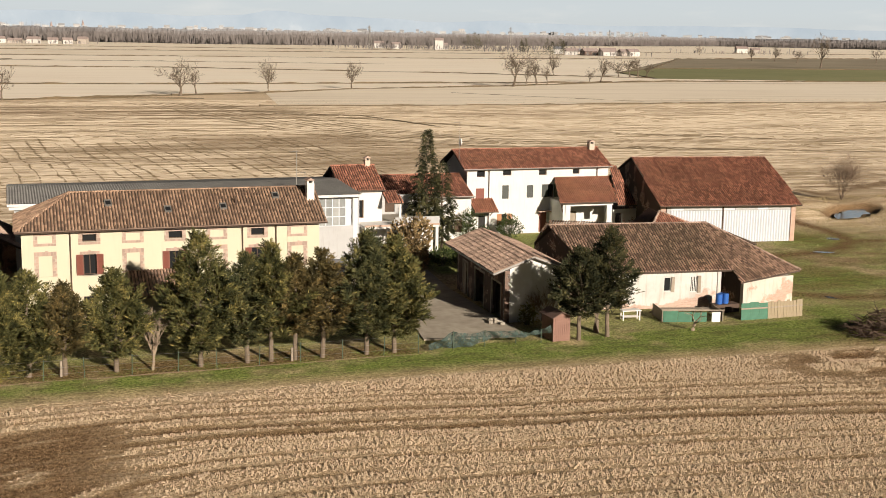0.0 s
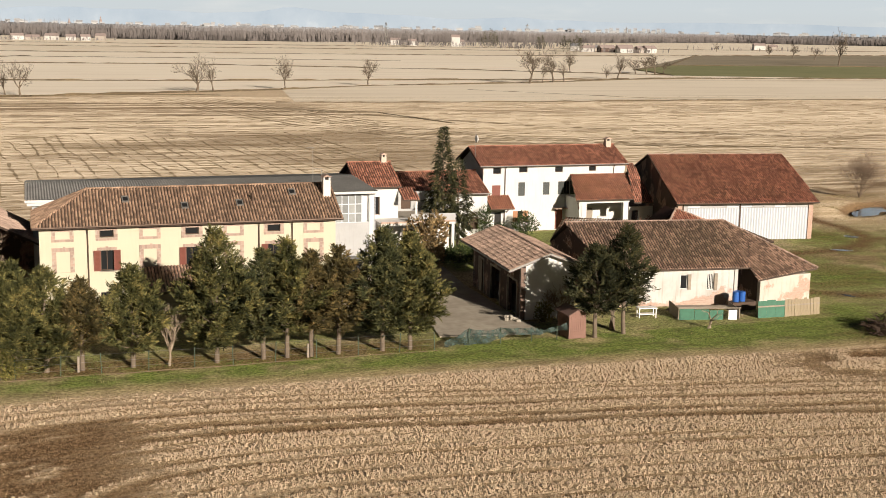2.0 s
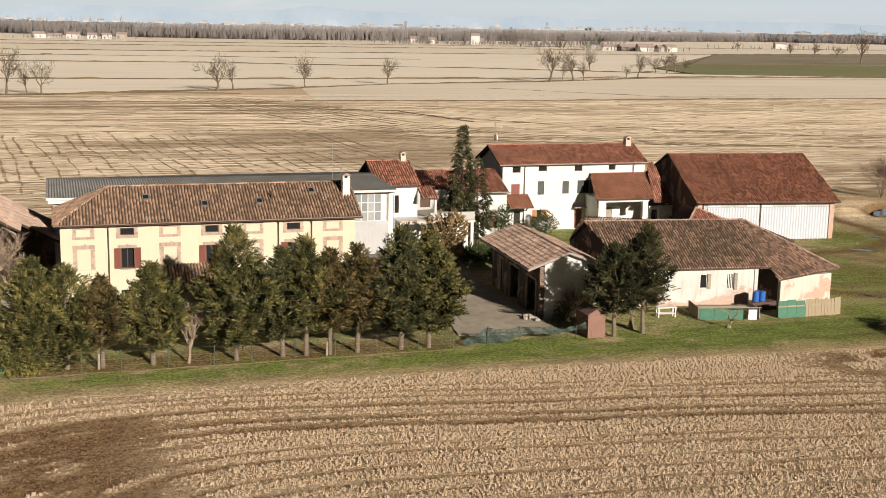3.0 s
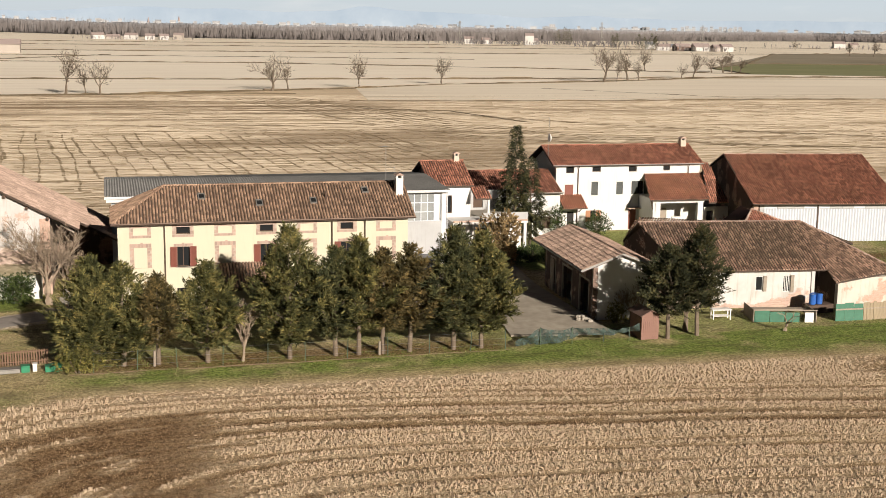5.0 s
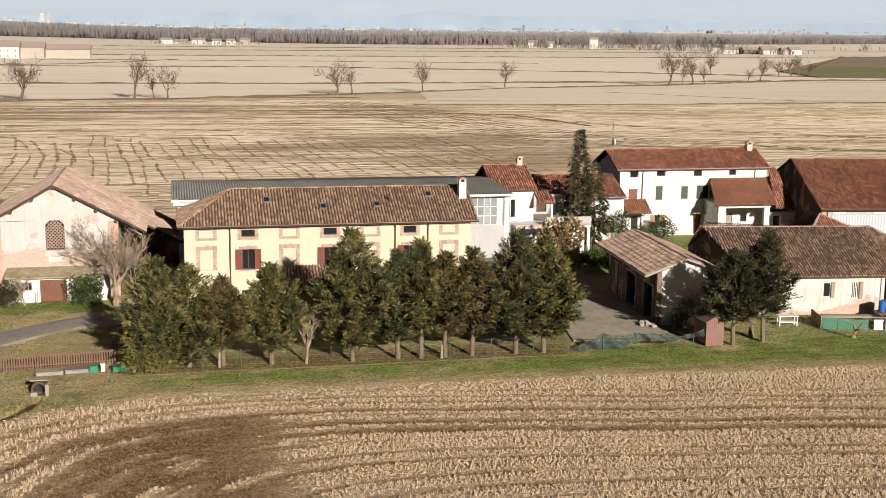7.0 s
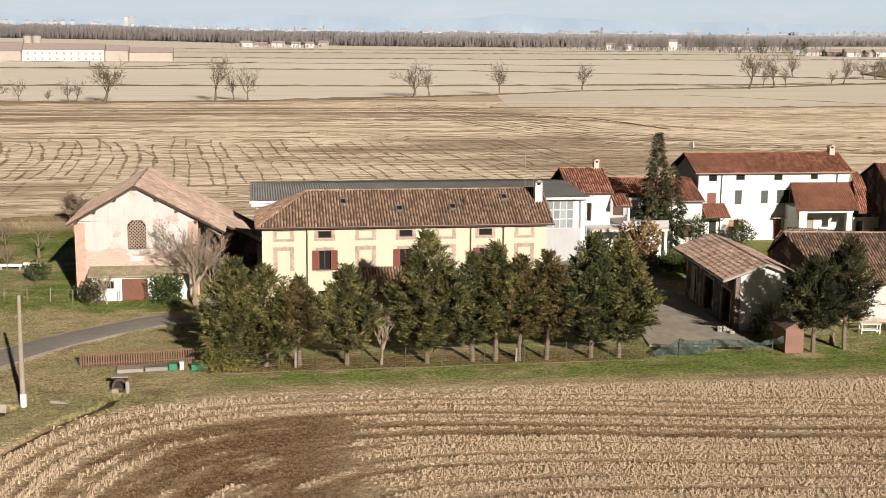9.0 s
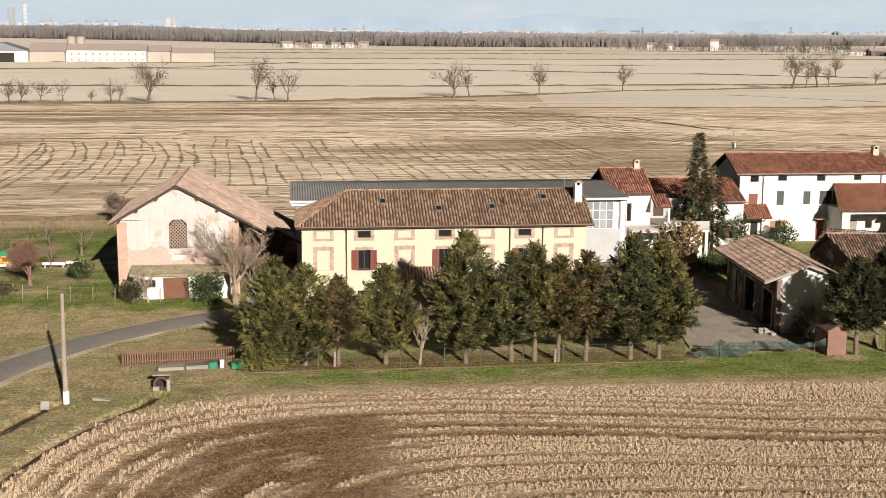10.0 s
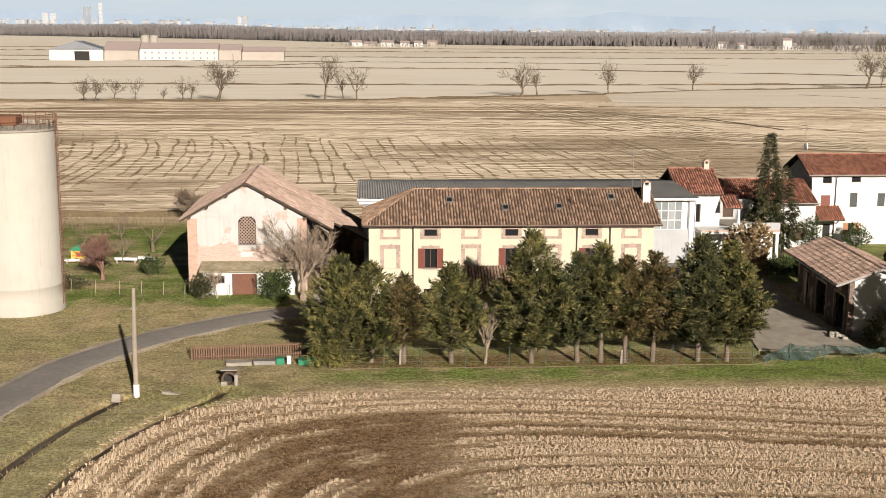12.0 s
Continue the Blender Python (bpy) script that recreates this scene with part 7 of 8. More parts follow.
def wheel_tracks():
    """Pressed wheel tracks over the great field: bare brown soil, sweeping from lane to lane."""
    rng = np.random.default_rng(41)
    V, F, base = [], [], 0

    def lay(px, py, width):
        nonlocal base
        t = np.arange(0, 1.0001, 1 / max(8, int(np.hypot(px[-1] - px[0], py[-1] - py[0]) / 0.8)))
        k = np.linspace(0, 1, len(px))
        x, y = np.interp(t, k, px), np.interp(t, k, py)
        for _ in range(12):
            x[1:-1], y[1:-1] = (x[:-2] + x[2:]) / 2, (y[:-2] + y[2:]) / 2
        sd = rng.uniform(0, 90)
        x = x + 1.1 * (fnoise(y * 0.09 + sd, y * 0 + sd, 3) - 0.5)
        dx, dy = np.gradient(x), np.gradient(y)
        ln = np.hypot(dx, dy) + 1e-9
        w = width * (0.35 + 1.1 * fnoise(y * 0.3 + sd, x * 0.05, 3)) * 0.5
        w = np.where(fnoise(y * 0.12 + sd, y * 0 + 3, 3) > 0.3, w, 0.03)
        for sg in (-1, 1):
            ex, ey = x + sg * w * -dy / ln, y + sg * w * dx / ln
            V.append(np.stack([ex, ey, height_at(ex, ey) + 0.045], -1))
        m = len(x)
        i = np.arange(m - 1) + base
        F.append(np.stack([i, i + 1, i + m + 1, i + m], -1))
        base += 2 * m
    x0 = -66.0
    while x0 < 52:
        bow = 1.0 if x0 < -22 else 0.0
        top, low = rng.uniform(228, 250), rng.uniform(150, 172)
        if bow:
            lay([x0, x0 + 3.0, x0 + 5.5, x0 + 6.5, x0 + 7.0], [top, top - 14, 208, 192, low + 8], rng.uniform(0.35, 0.65))
        else:
            lay([x0, x0 + 1.6, x0 + 3.4, x0 + 5.4], [top, 215, 195, low], rng.uniform(0.25, 0.5))
        x0 += rng.uniform(1.7, 3.3)
    for k in range(9):
        o = k * 3.2 - 12
        lay([42 + o * 0.9, 53 + o, 64 + o, 78 + o, 98 + o * 1.6, 128 + o * 2.6], [358, 312, 262, 230, 212 - 0.4 * o, 200 - 0.8 * o], rng.uniform(0.5, 1.2))
    for k in range(5):
        o = k * 3.0
        lay([56 + o, 72 + o, 100 + o, 140 + o * 2], [322, 300 - o, 262 - o, 226 - o], rng.uniform(0.4, 0.9))
    for yc, a, b in ((246, -70, 52), (258, -70, 58), (262, -40, 60), (276, -80, 66), (293, -90, 70), (331, -90, 56), (341, -90, 120)):
        lay([a, (a + b) / 2, b], [yc, yc + rng.uniform(-1, 1), yc + 1.5], rng.uniform(0.7, 1.3))
    me = quick_mesh("wheel_track", np.concatenate(V), np.concatenate(F), "track_soil")
    return tagged(new("wheel_tracks", me), "brown wheel tracks pressed into the great stubble field", "track", kind="stuff")


M["track_soil"] = field_material("track_soil", (0.19, 0.138, 0.078), (0.26, 0.195, 0.118), (0.35, 0.275, 0.18), 0.5, 0.5)
wheel_tracks()
M["far_tan"] = surface("far_tan", (0.37, 0.33, 0.29), (0.28, 0.25, 0.22), 0.2, 0.05, 0.3, 0.9, bump=0)
M["far_white"] = surface("far_white", (0.50, 0.49, 0.47), (0.4, 0.39, 0.37), 0.2, 0.05, 0.3, 0.9, bump=0)
# tower white, greyed in the colour itself for haze
M["tower_white"] = surface("tower_white", (0.37, 0.385, 0.40), (0.31, 0.32, 0.335), 0.05, 0.01, 0.2, 0.9, bump=0)
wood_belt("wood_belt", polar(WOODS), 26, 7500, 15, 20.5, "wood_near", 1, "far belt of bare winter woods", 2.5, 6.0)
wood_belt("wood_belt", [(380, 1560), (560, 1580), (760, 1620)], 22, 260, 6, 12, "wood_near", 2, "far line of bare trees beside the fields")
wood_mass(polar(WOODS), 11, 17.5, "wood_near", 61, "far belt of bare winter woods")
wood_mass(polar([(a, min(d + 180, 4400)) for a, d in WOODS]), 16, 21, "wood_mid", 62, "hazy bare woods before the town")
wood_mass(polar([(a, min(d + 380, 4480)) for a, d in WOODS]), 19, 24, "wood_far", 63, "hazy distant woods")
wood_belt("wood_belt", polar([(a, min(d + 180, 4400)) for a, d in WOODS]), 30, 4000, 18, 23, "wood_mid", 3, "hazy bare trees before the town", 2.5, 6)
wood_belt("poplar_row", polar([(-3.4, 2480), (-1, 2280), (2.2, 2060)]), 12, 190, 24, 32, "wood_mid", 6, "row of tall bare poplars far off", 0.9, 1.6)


def house_block(x, y, w, d, h, wall, roof_mat, seed, label, rz=0.0, floors=2, name="far_house", group="", kind_roof="gable", cat="house", z0=0.0, cols=0):
    """A far building: walls, roof and single windows."""
    t = thing(name, (x, y, z0), rz, label, cat, group)
    part("wall", a_box(-w / 2, -d / 2, 0, w / 2, d / 2, h), wall, t)
    if kind_roof == "gable":
        part("roof", prism(bmesh.new(), [(-w / 2 - 0.5, -d / 2 - 0.6, h), (-w / 2 - 0.5, d / 2 + 0.6, h), (-w / 2 - 0.5, 0, h + d * 0.3)], (w + 1, 0, 0)), roof_mat, t)
    elif kind_roof == "front":
        part("roof", prism(bmesh.new(), [(-w / 2 - 0.5, -d / 2 - 0.6, h), (w / 2 + 0.5, -d / 2 - 0.6, h), (0, -d / 2 - 0.6, h + w * 0.16)], (0, d + 1.2, 0)), roof_mat, t)
    else:
        part("roof", a_box(-w / 2 - 0.2, -d / 2 - 0.2, h, w / 2 + 0.2, d / 2 + 0.2, h + 0.6), roof_mat, t)
    if cols:
        sh = mesh_of("window", a_box(-0.5, -0.04, 0, 0.5, 0.0, 1.4))
        sh.materials.append(M["town_glass"])
        for f in range(floors):
            for c in range(cols):
                o = part("window", sh, "town_glass", t)
                o.location = (-w / 2 + (c + 0.5) * w / cols, -d / 2 - 0.01, 0.9 + f * (h - 0.4) / floors)
                if h > 20:
                    o.scale = (2.2, 1, 1.3)
    return t


def far_farm():
    """The big farm beyond the fields."""
    g = "far farm"
    b = house_block(-198, 862, 36, 24, 7.4, "far_white", "town_glass", 1, "white farm hall with a low dark roof and dark gateway", 0, 1, "farm_hall", g, "front", "hall")
    # no opening here: a dark slab on the wall paints the gateway's shade
    part("gateway", a_box(-1, -12.1, 0, 9, -12.0, 6.2), "dark", b, "dark panel painted as a shaded open gateway")
    part("doorway", a_box(10.5, -12.06, 0, 16, -12.0, 7.0), "metal_white", b)
    house_block(-168.7, 866, 23, 20, 7.0, "far_tan", "town_roof", 2, "tan barn with a pink tiled roof in the far farm", 0, 1, "far_barn", g, cat="barn")
    house_block(-132, 868, 57, 14, 8.0, "far_white", "town_roof", 3, "long white farmhouse with rows of windows", 0, 2, "far_house", g, cols=12)
    house_block(-97.5, 878, 18, 14, 7.2, "far_tan", "town_roof", 4, "tan farm building with a pink roof", 0, 1, "far_barn", g, cat="barn")
    house_block(-75.5, 888, 33, 12, 6.0, "far_tan", "town_roof", 5, "low tan farm building", 0, 1, "far_barn", g, cat="barn")
    for i in range(2):
        t = thing("grain_silo", (-161 + i * 6.4, 905, 0), 0, "round pale grain silo in the far farm", "silo", g)
        bm = bmesh.new()
        bmesh.ops.create_cone(bm, cap_ends=True, segments=20, radius1=3.1, radius2=3.1, depth=17, matrix=Matrix.Translation((0, 0, 8.5)))
        part("shell", bm, "far_tan", t)
        bm = bmesh.new()
        bmesh.ops.create_cone(bm, cap_ends=True, segments=20, radius1=3.3, radius2=0.4, depth=2, matrix=Matrix.Translation((0, 0, 18)))
        part("cap", bm, "zinc", t)


far_farm()
_t = random.Random(5)
# hamlets before the woods
HAMLETS = ((0.0, 1700, 44, 6, "far_tan", "town_roof"), (1.2, 1690, 30, 6, "far_white", "town_roof"), (2.1, 1700, 34, 6, "far_tan", "town_roof"), (3.0, 1710, 50, 7, "far_tan", "town_roof"), (8.0, 1950, 40, 9, "far_tan", "town_roof"), (8.9, 1960, 46, 8, "far_tan", "town_roof"),
    (16.6, 1700, 26, 9, "far_tan", "town_roof"), (17.3, 1690, 22, 8, "far_white", "town_roof"), (19.15, 1660, 13, 17, "far_white", "town_roof"), (19.7, 1670, 34, 8, "far_tan", "town_roof"), (25.4, 1420, 44, 6, "far_tan", "town_glass"), (26.4, 1380, 60, 7, "plaster_dark", "town_roof"), (27.6, 1360, 40, 7, "far_tan", "town_roof"), (28.4, 1380, 26, 6, "far_tan", "town_roof"), (33.5, 1900, 40, 8, "far_tan", "town_roof"))
for a, d, w, h, m, r in HAMLETS:
    for q in range(max(1, int(w / 18))):
        a2 = a + (q - w / 36 + 0.5) * math.degrees(20 / d)
        d2 = d + _t.uniform(-14, 14)
        w2 = min(w, 18) * _t.uniform(0.6, 1.0)
        house_block(d2 * math.sin(radians(a2)), d2 * math.cos(radians(a2)), w2, 11, h * _t.uniform(0.6, 1.0), m if q % 2 else "far_white", r, 1, "far farm building beside the fields", _t.uniform(-25, 10), 1, "far_house", "far hamlets", cols=max(2, int(w2 / 6)))
for i, (a0, a1, d) in enumerate(((-1.2, 3.6, 1670), (7.2, 9.6, 1900), (11.5, 15.5, 1800), (15.8, 20.4, 1640), (25, 29, 1345), (21.5, 24, 1500), (30, 36, 1700))):
    wood_belt("tree_row", [(d * math.sin(radians(a0)), d * math.cos(radians(a0))), (d * math.sin(radians(a1)), d * math.cos(radians(a1)))], 8, 40, 5, 10, "wood_near", 20 + i, "bare trees round a far hamlet", 1.5, 3.5)
for a, d, h in ((24.3, 1330, 17), (24.55, 1325, 14), (24.9, 1330, 18), (25.05, 1340, 15), (23.1, 1400, 15), (23.3, 1400, 17), (20.6, 1560, 20), (20.9, 1560, 24), (21.1, 1570, 21)):
    conifer("evergreen", d * math.sin(radians(a)), d * math.cos(radians(a)), h, h * 0.24, int(a * 100), "conifer_dark", 1.0, 40, 7, tops=1, label="dark evergreen tree beside a far farm", group="far evergreens", size=2.2, leaflets=5)
# the town: blocks and towers
_wa, _wd = [a for a, d in WOODS], [d for a, d in WOODS]
for i in range(230):
    k = _t.uniform(-17, 40)
    a = radians(k)
    d = min(float(np.interp(k, _wa, _wd)) + _t.uniform(480, 900), 4600)
    house_block(d * math.sin(a), d * math.cos(a), _t.uniform(5, 16), 12, 21 + d * math.tan(radians(float(np.interp(k, [-8, -3, 2], [0.33, 0.12, 0.04])) + _t.uniform(0.0, 0.09))), "town" if i % 3 else "tower_white", "town", i, "pale town building on the horizon", -k, 3, "town_building", "town on the horizon", "flat" if i % 2 else "gable", cols=_t.randint(3, 6))
for i, k in enumerate((26.25, 26.45, 26.75, 27.1, 27.3, 27.55, 27.95, 28.15, 28.4, 28.6, 28.82)):
    a = radians(k)
    d = 3700 + 30 * (i % 3)
    house_block(d * math.sin(a), d * math.cos(a), 10, 10, 33 + (i * 7) % 4, "tower_white", "town_roof", i, "white apartment tower on the horizon", -k, 9, "apartment_tower", "white towers", "flat", "tower", cols=3)
for k, w, h, m in ((-14.35, 19, 77, "tower_white"), (-14.02, 19, 77, "tower_white"), (-12.66, 10, 99, "town_glass"), (-12.46, 10, 101, "town_glass"), (-11.98, 13, 114, "tower_white"), (-5.82, 15, 70, "town"), (-5.55, 15, 72, "town"), (-8.2, 16, 40, "town"), (-3.9, 16, 42, "town"), (0.5, 14, 38, "town"), (9.2, 16, 38, "town"), (20.3, 22, 40, "town")):
    a = radians(k)
    house_block(4600 * math.sin(a), 4600 * math.cos(a), w, 18, h, m, "town", 1, "tall town building on the horizon", -k, 8, "tower_block", "tall town buildings", "flat", "tower", cols=3)
for k, h in ((1.75, 24), (3.1, 28)):
    a = radians(k)
    t = thing("church_tower", (2900 * math.sin(a), 2900 * math.cos(a), 0), 0, "slender church tower on the horizon", "tower")
    part("shaft", a_box(-3, -3, 0, 3, 3, h), "town", t)
    bm = bmesh.new()
    bmesh.ops.create_cone(bm, segments=8, radius1=3.4, radius2=0.2, depth=12, matrix=Matrix.Translation((0, 0, h + 6)))
    part("spire", bm, "town_roof", t)
# lattice masts of the power line
for x, y, h in ((430, 1500, 30), (790, 1900, 34), (1180, 2300, 34)):
    t = thing("power_mast", (x, y, 0), 20, "grey lattice power mast beyond the fields", "mast", "power line")
    bm = bmesh.new()
    for sx in (-1, 1):
        for sy in (-1, 1):
            tube(bm, [(sx * 3, sy * 3, 0), (sx * 0.5, sy * 0.5, h)], 0.22, 4)
    for i in range(6):
        z, q = h * i / 6, 3 - 2.5 * i / 6
        tube(bm, [(-q, -q, z), (q * 0.85, -q * 0.85, z + h / 6)], 0.14, 4)
        tube(bm, [(q, -q, z), (-q * 0.85, -q * 0.85, z + h / 6)], 0.14, 4)
    part("lattice", bm, "zinc", t)
    for z, l in ((0.78, 5), (0.92, 4)):
        part("arm", a_box(-l, -0.3, h * z, l, 0.3, h * z + 0.4), "zinc", t)


def mountains():
    """The pale mountain chain and a bank of cloud far behind everything."""
    rng = np.random.default_rng(3)
    for name, dist, hmul, colour, glow, sd, label, kind in (("mountain_range", 4700, 1.0, (0.40, 0.47, 0.56), 0.0, 1, "hazy blue mountain chain on the horizon", "mountain"),):
        a = np.radians(np.linspace(-40, 70, 220))
        k = np.linspace(0, 60, 220)
        top = 52 + 62 * fnoise(k * 0.35 + sd, k * 0 + sd, 5) * sstep(50, 10, np.degrees(a)) * hmul
        V = np.concatenate([np.stack([dist * np.sin(a), dist * np.cos(a), np.full(220, -30.0)], -1), np.stack([dist * np.sin(a), dist * np.cos(a), top], -1)])
        i = np.arange(219)
        F = np.stack([i, i + 1, i + 221, i + 220], -1)
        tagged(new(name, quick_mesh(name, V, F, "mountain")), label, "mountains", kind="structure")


# the slopes emit pale blue: haze in the air painted as a glow
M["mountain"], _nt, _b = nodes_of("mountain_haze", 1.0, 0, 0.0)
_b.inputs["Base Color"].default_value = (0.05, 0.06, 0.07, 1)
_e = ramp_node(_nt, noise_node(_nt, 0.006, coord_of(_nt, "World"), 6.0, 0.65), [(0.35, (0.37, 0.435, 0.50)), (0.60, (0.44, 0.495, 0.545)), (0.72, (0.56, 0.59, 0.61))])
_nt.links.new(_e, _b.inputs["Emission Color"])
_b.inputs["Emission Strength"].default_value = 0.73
mountains()


def sky_backdrop():
    """The hazy winter sky low over the horizon, far behind everything."""
    a = np.radians(np.linspace(-60, 90, 60))
    zs = [-40, 60, 180, 420, 900]
    V = np.concatenate([np.stack([4850 * np.sin(a), 4850 * np.cos(a), np.full(60, float(z))], -1) for z in zs])
    i = np.arange(59)
    F = np.concatenate([np.stack([j * 60 + i, j * 60 + i + 1, (j + 1) * 60 + i + 1, (j + 1) * 60 + i], -1) for j in range(len(zs) - 1)])
    tagged(new("backdrop", quick_mesh("backdrop", V, F, "sky_haze", True)), "hazy pale blue winter sky low over the horizon", "sky", kind="structure")


M["sky_haze"], _nt, _b = nodes_of("sky_haze", 1.0, 0, 0.0)
_b.inputs["Base Color"].default_value = (0, 0, 0, 1)
_sp = _nt.nodes.new("ShaderNodeSeparateXYZ")
_nt.links.new(coord_of(_nt, "World"), _sp.inputs[0])
_mr = _nt.nodes.new("ShaderNodeMapRange")
_mr.inputs[1].default_value, _mr.inputs[2].default_value = 0, 320
_nt.links.new(_sp.outputs[2], _mr.inputs[0])
_g = ramp_node(_nt, _mr.outputs[0], [(0.0, (0.525, 0.56, 0.58)), (0.35, (0.545, 0.60, 0.63)), (1.0, (0.52, 0.60, 0.66))])
_cl = ramp_node(_nt, noise_node(_nt, 0.0022, coord_of(_nt, "World"), 6.0, 0.6, (1, 1, 5)), [(0.52, (0, 0, 0)), (0.72, (0.5,) * 3)])
_nt.links.new(mix_node(_nt, _cl, _g, (0.66, 0.68, 0.68)), _b.inputs["Emission Color"])
_b.inputs["Emission Strength"].default_value = 0.73
sky_backdrop()

# ---- road, yard and water ----
def ribbon(name, pts, w, z, material, label, cat, wob=0.12, seed=1, step=0.5):
    """A road strip along a line, following the ground."""
    rng = np.random.default_rng(seed)
    p = np.array(pts, float)
    seg = np.hypot(*np.diff(p, axis=0).T)
    cum = np.concatenate([[0], np.cumsum(seg)])
    t = np.arange(0, cum[-1], step)
    c = np.stack([np.interp(t, cum, p[:, 0]), np.interp(t, cum, p[:, 1])], -1)
    for _ in range(30):
        c[1:-1] = (c[:-2] + c[2:] + 2 * c[1:-1]) / 4
    d = np.gradient(c, axis=0)
    d /= np.linalg.norm(d, axis=1, keepdims=True)
    n = np.stack([-d[:, 1], d[:, 0]], -1)
    prof = [(-0.6, -0.09), (-0.48, 0.0), (-0.2, 0.01), (0.2, 0.01), (0.48, 0.0), (0.6, -0.09)]
    V = []
    ll = np.arange(len(c)) * step
    wl, wr = (w * (1 + wob * (fnoise(ll * 0.7 + s, ll * 0 + seed, 3) - 0.5)) for s in (0, 40))
    for k, dz in prof:
        q = c + n * (k * np.where(k < 0, wl, wr))[:, None]
        V.append(np.stack([q[:, 0], q[:, 1], np.full(len(c), z) + dz], -1))
    m = len(c)
    i = np.arange(m - 1)
    F = np.concatenate([np.stack([j * m + i, j * m + i + 1, (j + 1) * m + i + 1, (j + 1) * m + i], -1) for j in range(len(prof) - 1)])
    return tagged(new(name, quick_mesh(name, np.concatenate(V), F, material)), label, cat, kind="structure")


M["asphalt"] = surface("asphalt", (0.29, 0.262, 0.235), (0.19, 0.172, 0.155), 2.5, 0.25, 0.7, 0.9, coord="World")
M["gravel"] = surface("gravel", (0.60, 0.52, 0.41), (0.27, 0.22, 0.15), 5.0, 0.4, 0.8, 0.95, coord="World")
M["yard"] = surface("yard_concrete", (0.43, 0.385, 0.315), (0.25, 0.215, 0.17), 1.2, 0.22, 0.8, 0.95, coord="World")
ribbon("road_verge", ROAD, 3.75, 0.02, "gravel", "pale gravel edge of the farm road", "verge", 0.45, 2)
ribbon("road", ROAD, 2.85, 0.04, "asphalt", "narrow worn grey asphalt farm road", "road", 0.16, 3)


M["wet_mud"] = surface("wet_mud", (0.06, 0.042, 0.026), (0.022, 0.016, 0.01), 5.0, 0.8, 0.7, 0.35, coord="World")
ribbon("ditch_bed", DITCH, 0.55, -0.22, "wet_mud", "wet dark bed of the roadside ditch", "ditch", 0.8, 5)
ribbon("ditch_bed", EDGE, 0.34, -0.16, "wet_mud", "wet dark furrow along the field's edge", "ditch", 1.1, 6)


def flat_area(name, pts, z, material, label, cat):
    bm = bmesh.new()
    prism(bm, [(x, y, z) for x, y in pts], (0, 0, -0.25))
    me = mesh_of(name, bm)
    me.materials.append(M[material])
    return tagged(new(name, me), label, cat, kind="structure")


flat_area("yard", [(26.2, 77.2), (33.6, 76.3), (33.68, 93.0), (34.5, 101), (24, 101.5), (22.2, 94), (22.2, 86.8), (27.5, 86.5)], 0.10, "yard", "worn concrete farmyard", "yard")
bm = bmesh.new()
bmesh.ops.create_circle(bm, cap_ends=True, segments=40, radius=1.0, matrix=Matrix.Translation((98.2, 123.9, -0.34)) @ Matrix.Rotation(math.atan2(0.6, 0.8), 4, "Z") @ Matrix.Diagonal((5.2, 1.5, 1, 1)))
for v in bm.verts:
    v.co.x += 0.7 * noise.noise(v.co * 0.6)
    v.co.y += 0.7 * noise.noise(v.co * 0.6 + Vector((9, 3, 1)))
M["water"], _nt, _b = nodes_of("pond_water", 0.1, 0, 0.22)
_b.inputs["Base Color"].default_value = (0.02, 0.018, 0.014, 1)
bump_node(_nt, _b, noise_node(_nt, 1.5, coord_of(_nt, "World")), 0.3, 0.05)
_me = mesh_of("water", bm)
_me.materials.append(M["water"])
tagged(new("water", _me), "still dark water of a small pond", "water", kind="structure")
for x, y, a, b, rz in ((76.2, 99.8, 1.1, 0.45, -25), (82.4, 106.6, 0.7, 0.8, 30), (63.2, 81.5, 1.0, 0.2, -65)):
    bm = bmesh.new()
    bmesh.ops.create_circle(bm, cap_ends=True, segments=20, radius=1.0, matrix=Matrix.Translation((x, y, float(height_at(np.array(x), np.array(y))) + 0.03)) @ Matrix.Rotation(radians(rz), 4, "Z") @ Matrix.Diagonal((a, b, 1, 1)))
    for v in bm.verts:
        v.co.x += 0.12 * math.sin(v.co.y * 7 + v.co.x * 3)
    _me = mesh_of("puddle", bm)
    _me.materials.append(M["water"])
    tagged(new("puddle", _me), "shallow puddle in the muddy track", "puddle", kind="structure")


# ---- things round the farm ----
M["post_green"] = surface("post_green", (0.07, 0.10, 0.07), None, 6, 1, 0.4, 0.6)
M["drum_blue"] = surface("drum_blue", (0.03, 0.12, 0.42), (0.02, 0.08, 0.28), 4, 1, 0.4, 0.45, 0, 0.05)
M["tarp_green"] = surface("tarp_green", (0.06, 0.175, 0.115), (0.04, 0.11, 0.075), 3, 0.8, 0.5, 0.6)
M["tarp_tan"] = surface("tarp_tan", (0.34, 0.28, 0.19), (0.19, 0.155, 0.105), 3, 0.8, 0.6, 0.85, stretch=(5, 5, 0.6))
M["hut_wood"] = surface("hut_wood", (0.25, 0.145, 0.115), (0.18, 0.10, 0.08), 7, 1, 0.5, 0.8, stretch=(1, 1, 5))
M["paint_white"] = surface("paint_white", (0.78, 0.77, 0.74), (0.6, 0.58, 0.55), 4, 1, 0.3, 0.6)
M["plastic_yellow"] = surface("plastic_yellow", (0.70, 0.48, 0.10), None, 4, 1, 0.2, 0.4, 0, 0.0)
M["plastic_red"] = surface("plastic_red", (0.50, 0.07, 0.04), None, 4, 1, 0.2, 0.4, 0, 0.0)
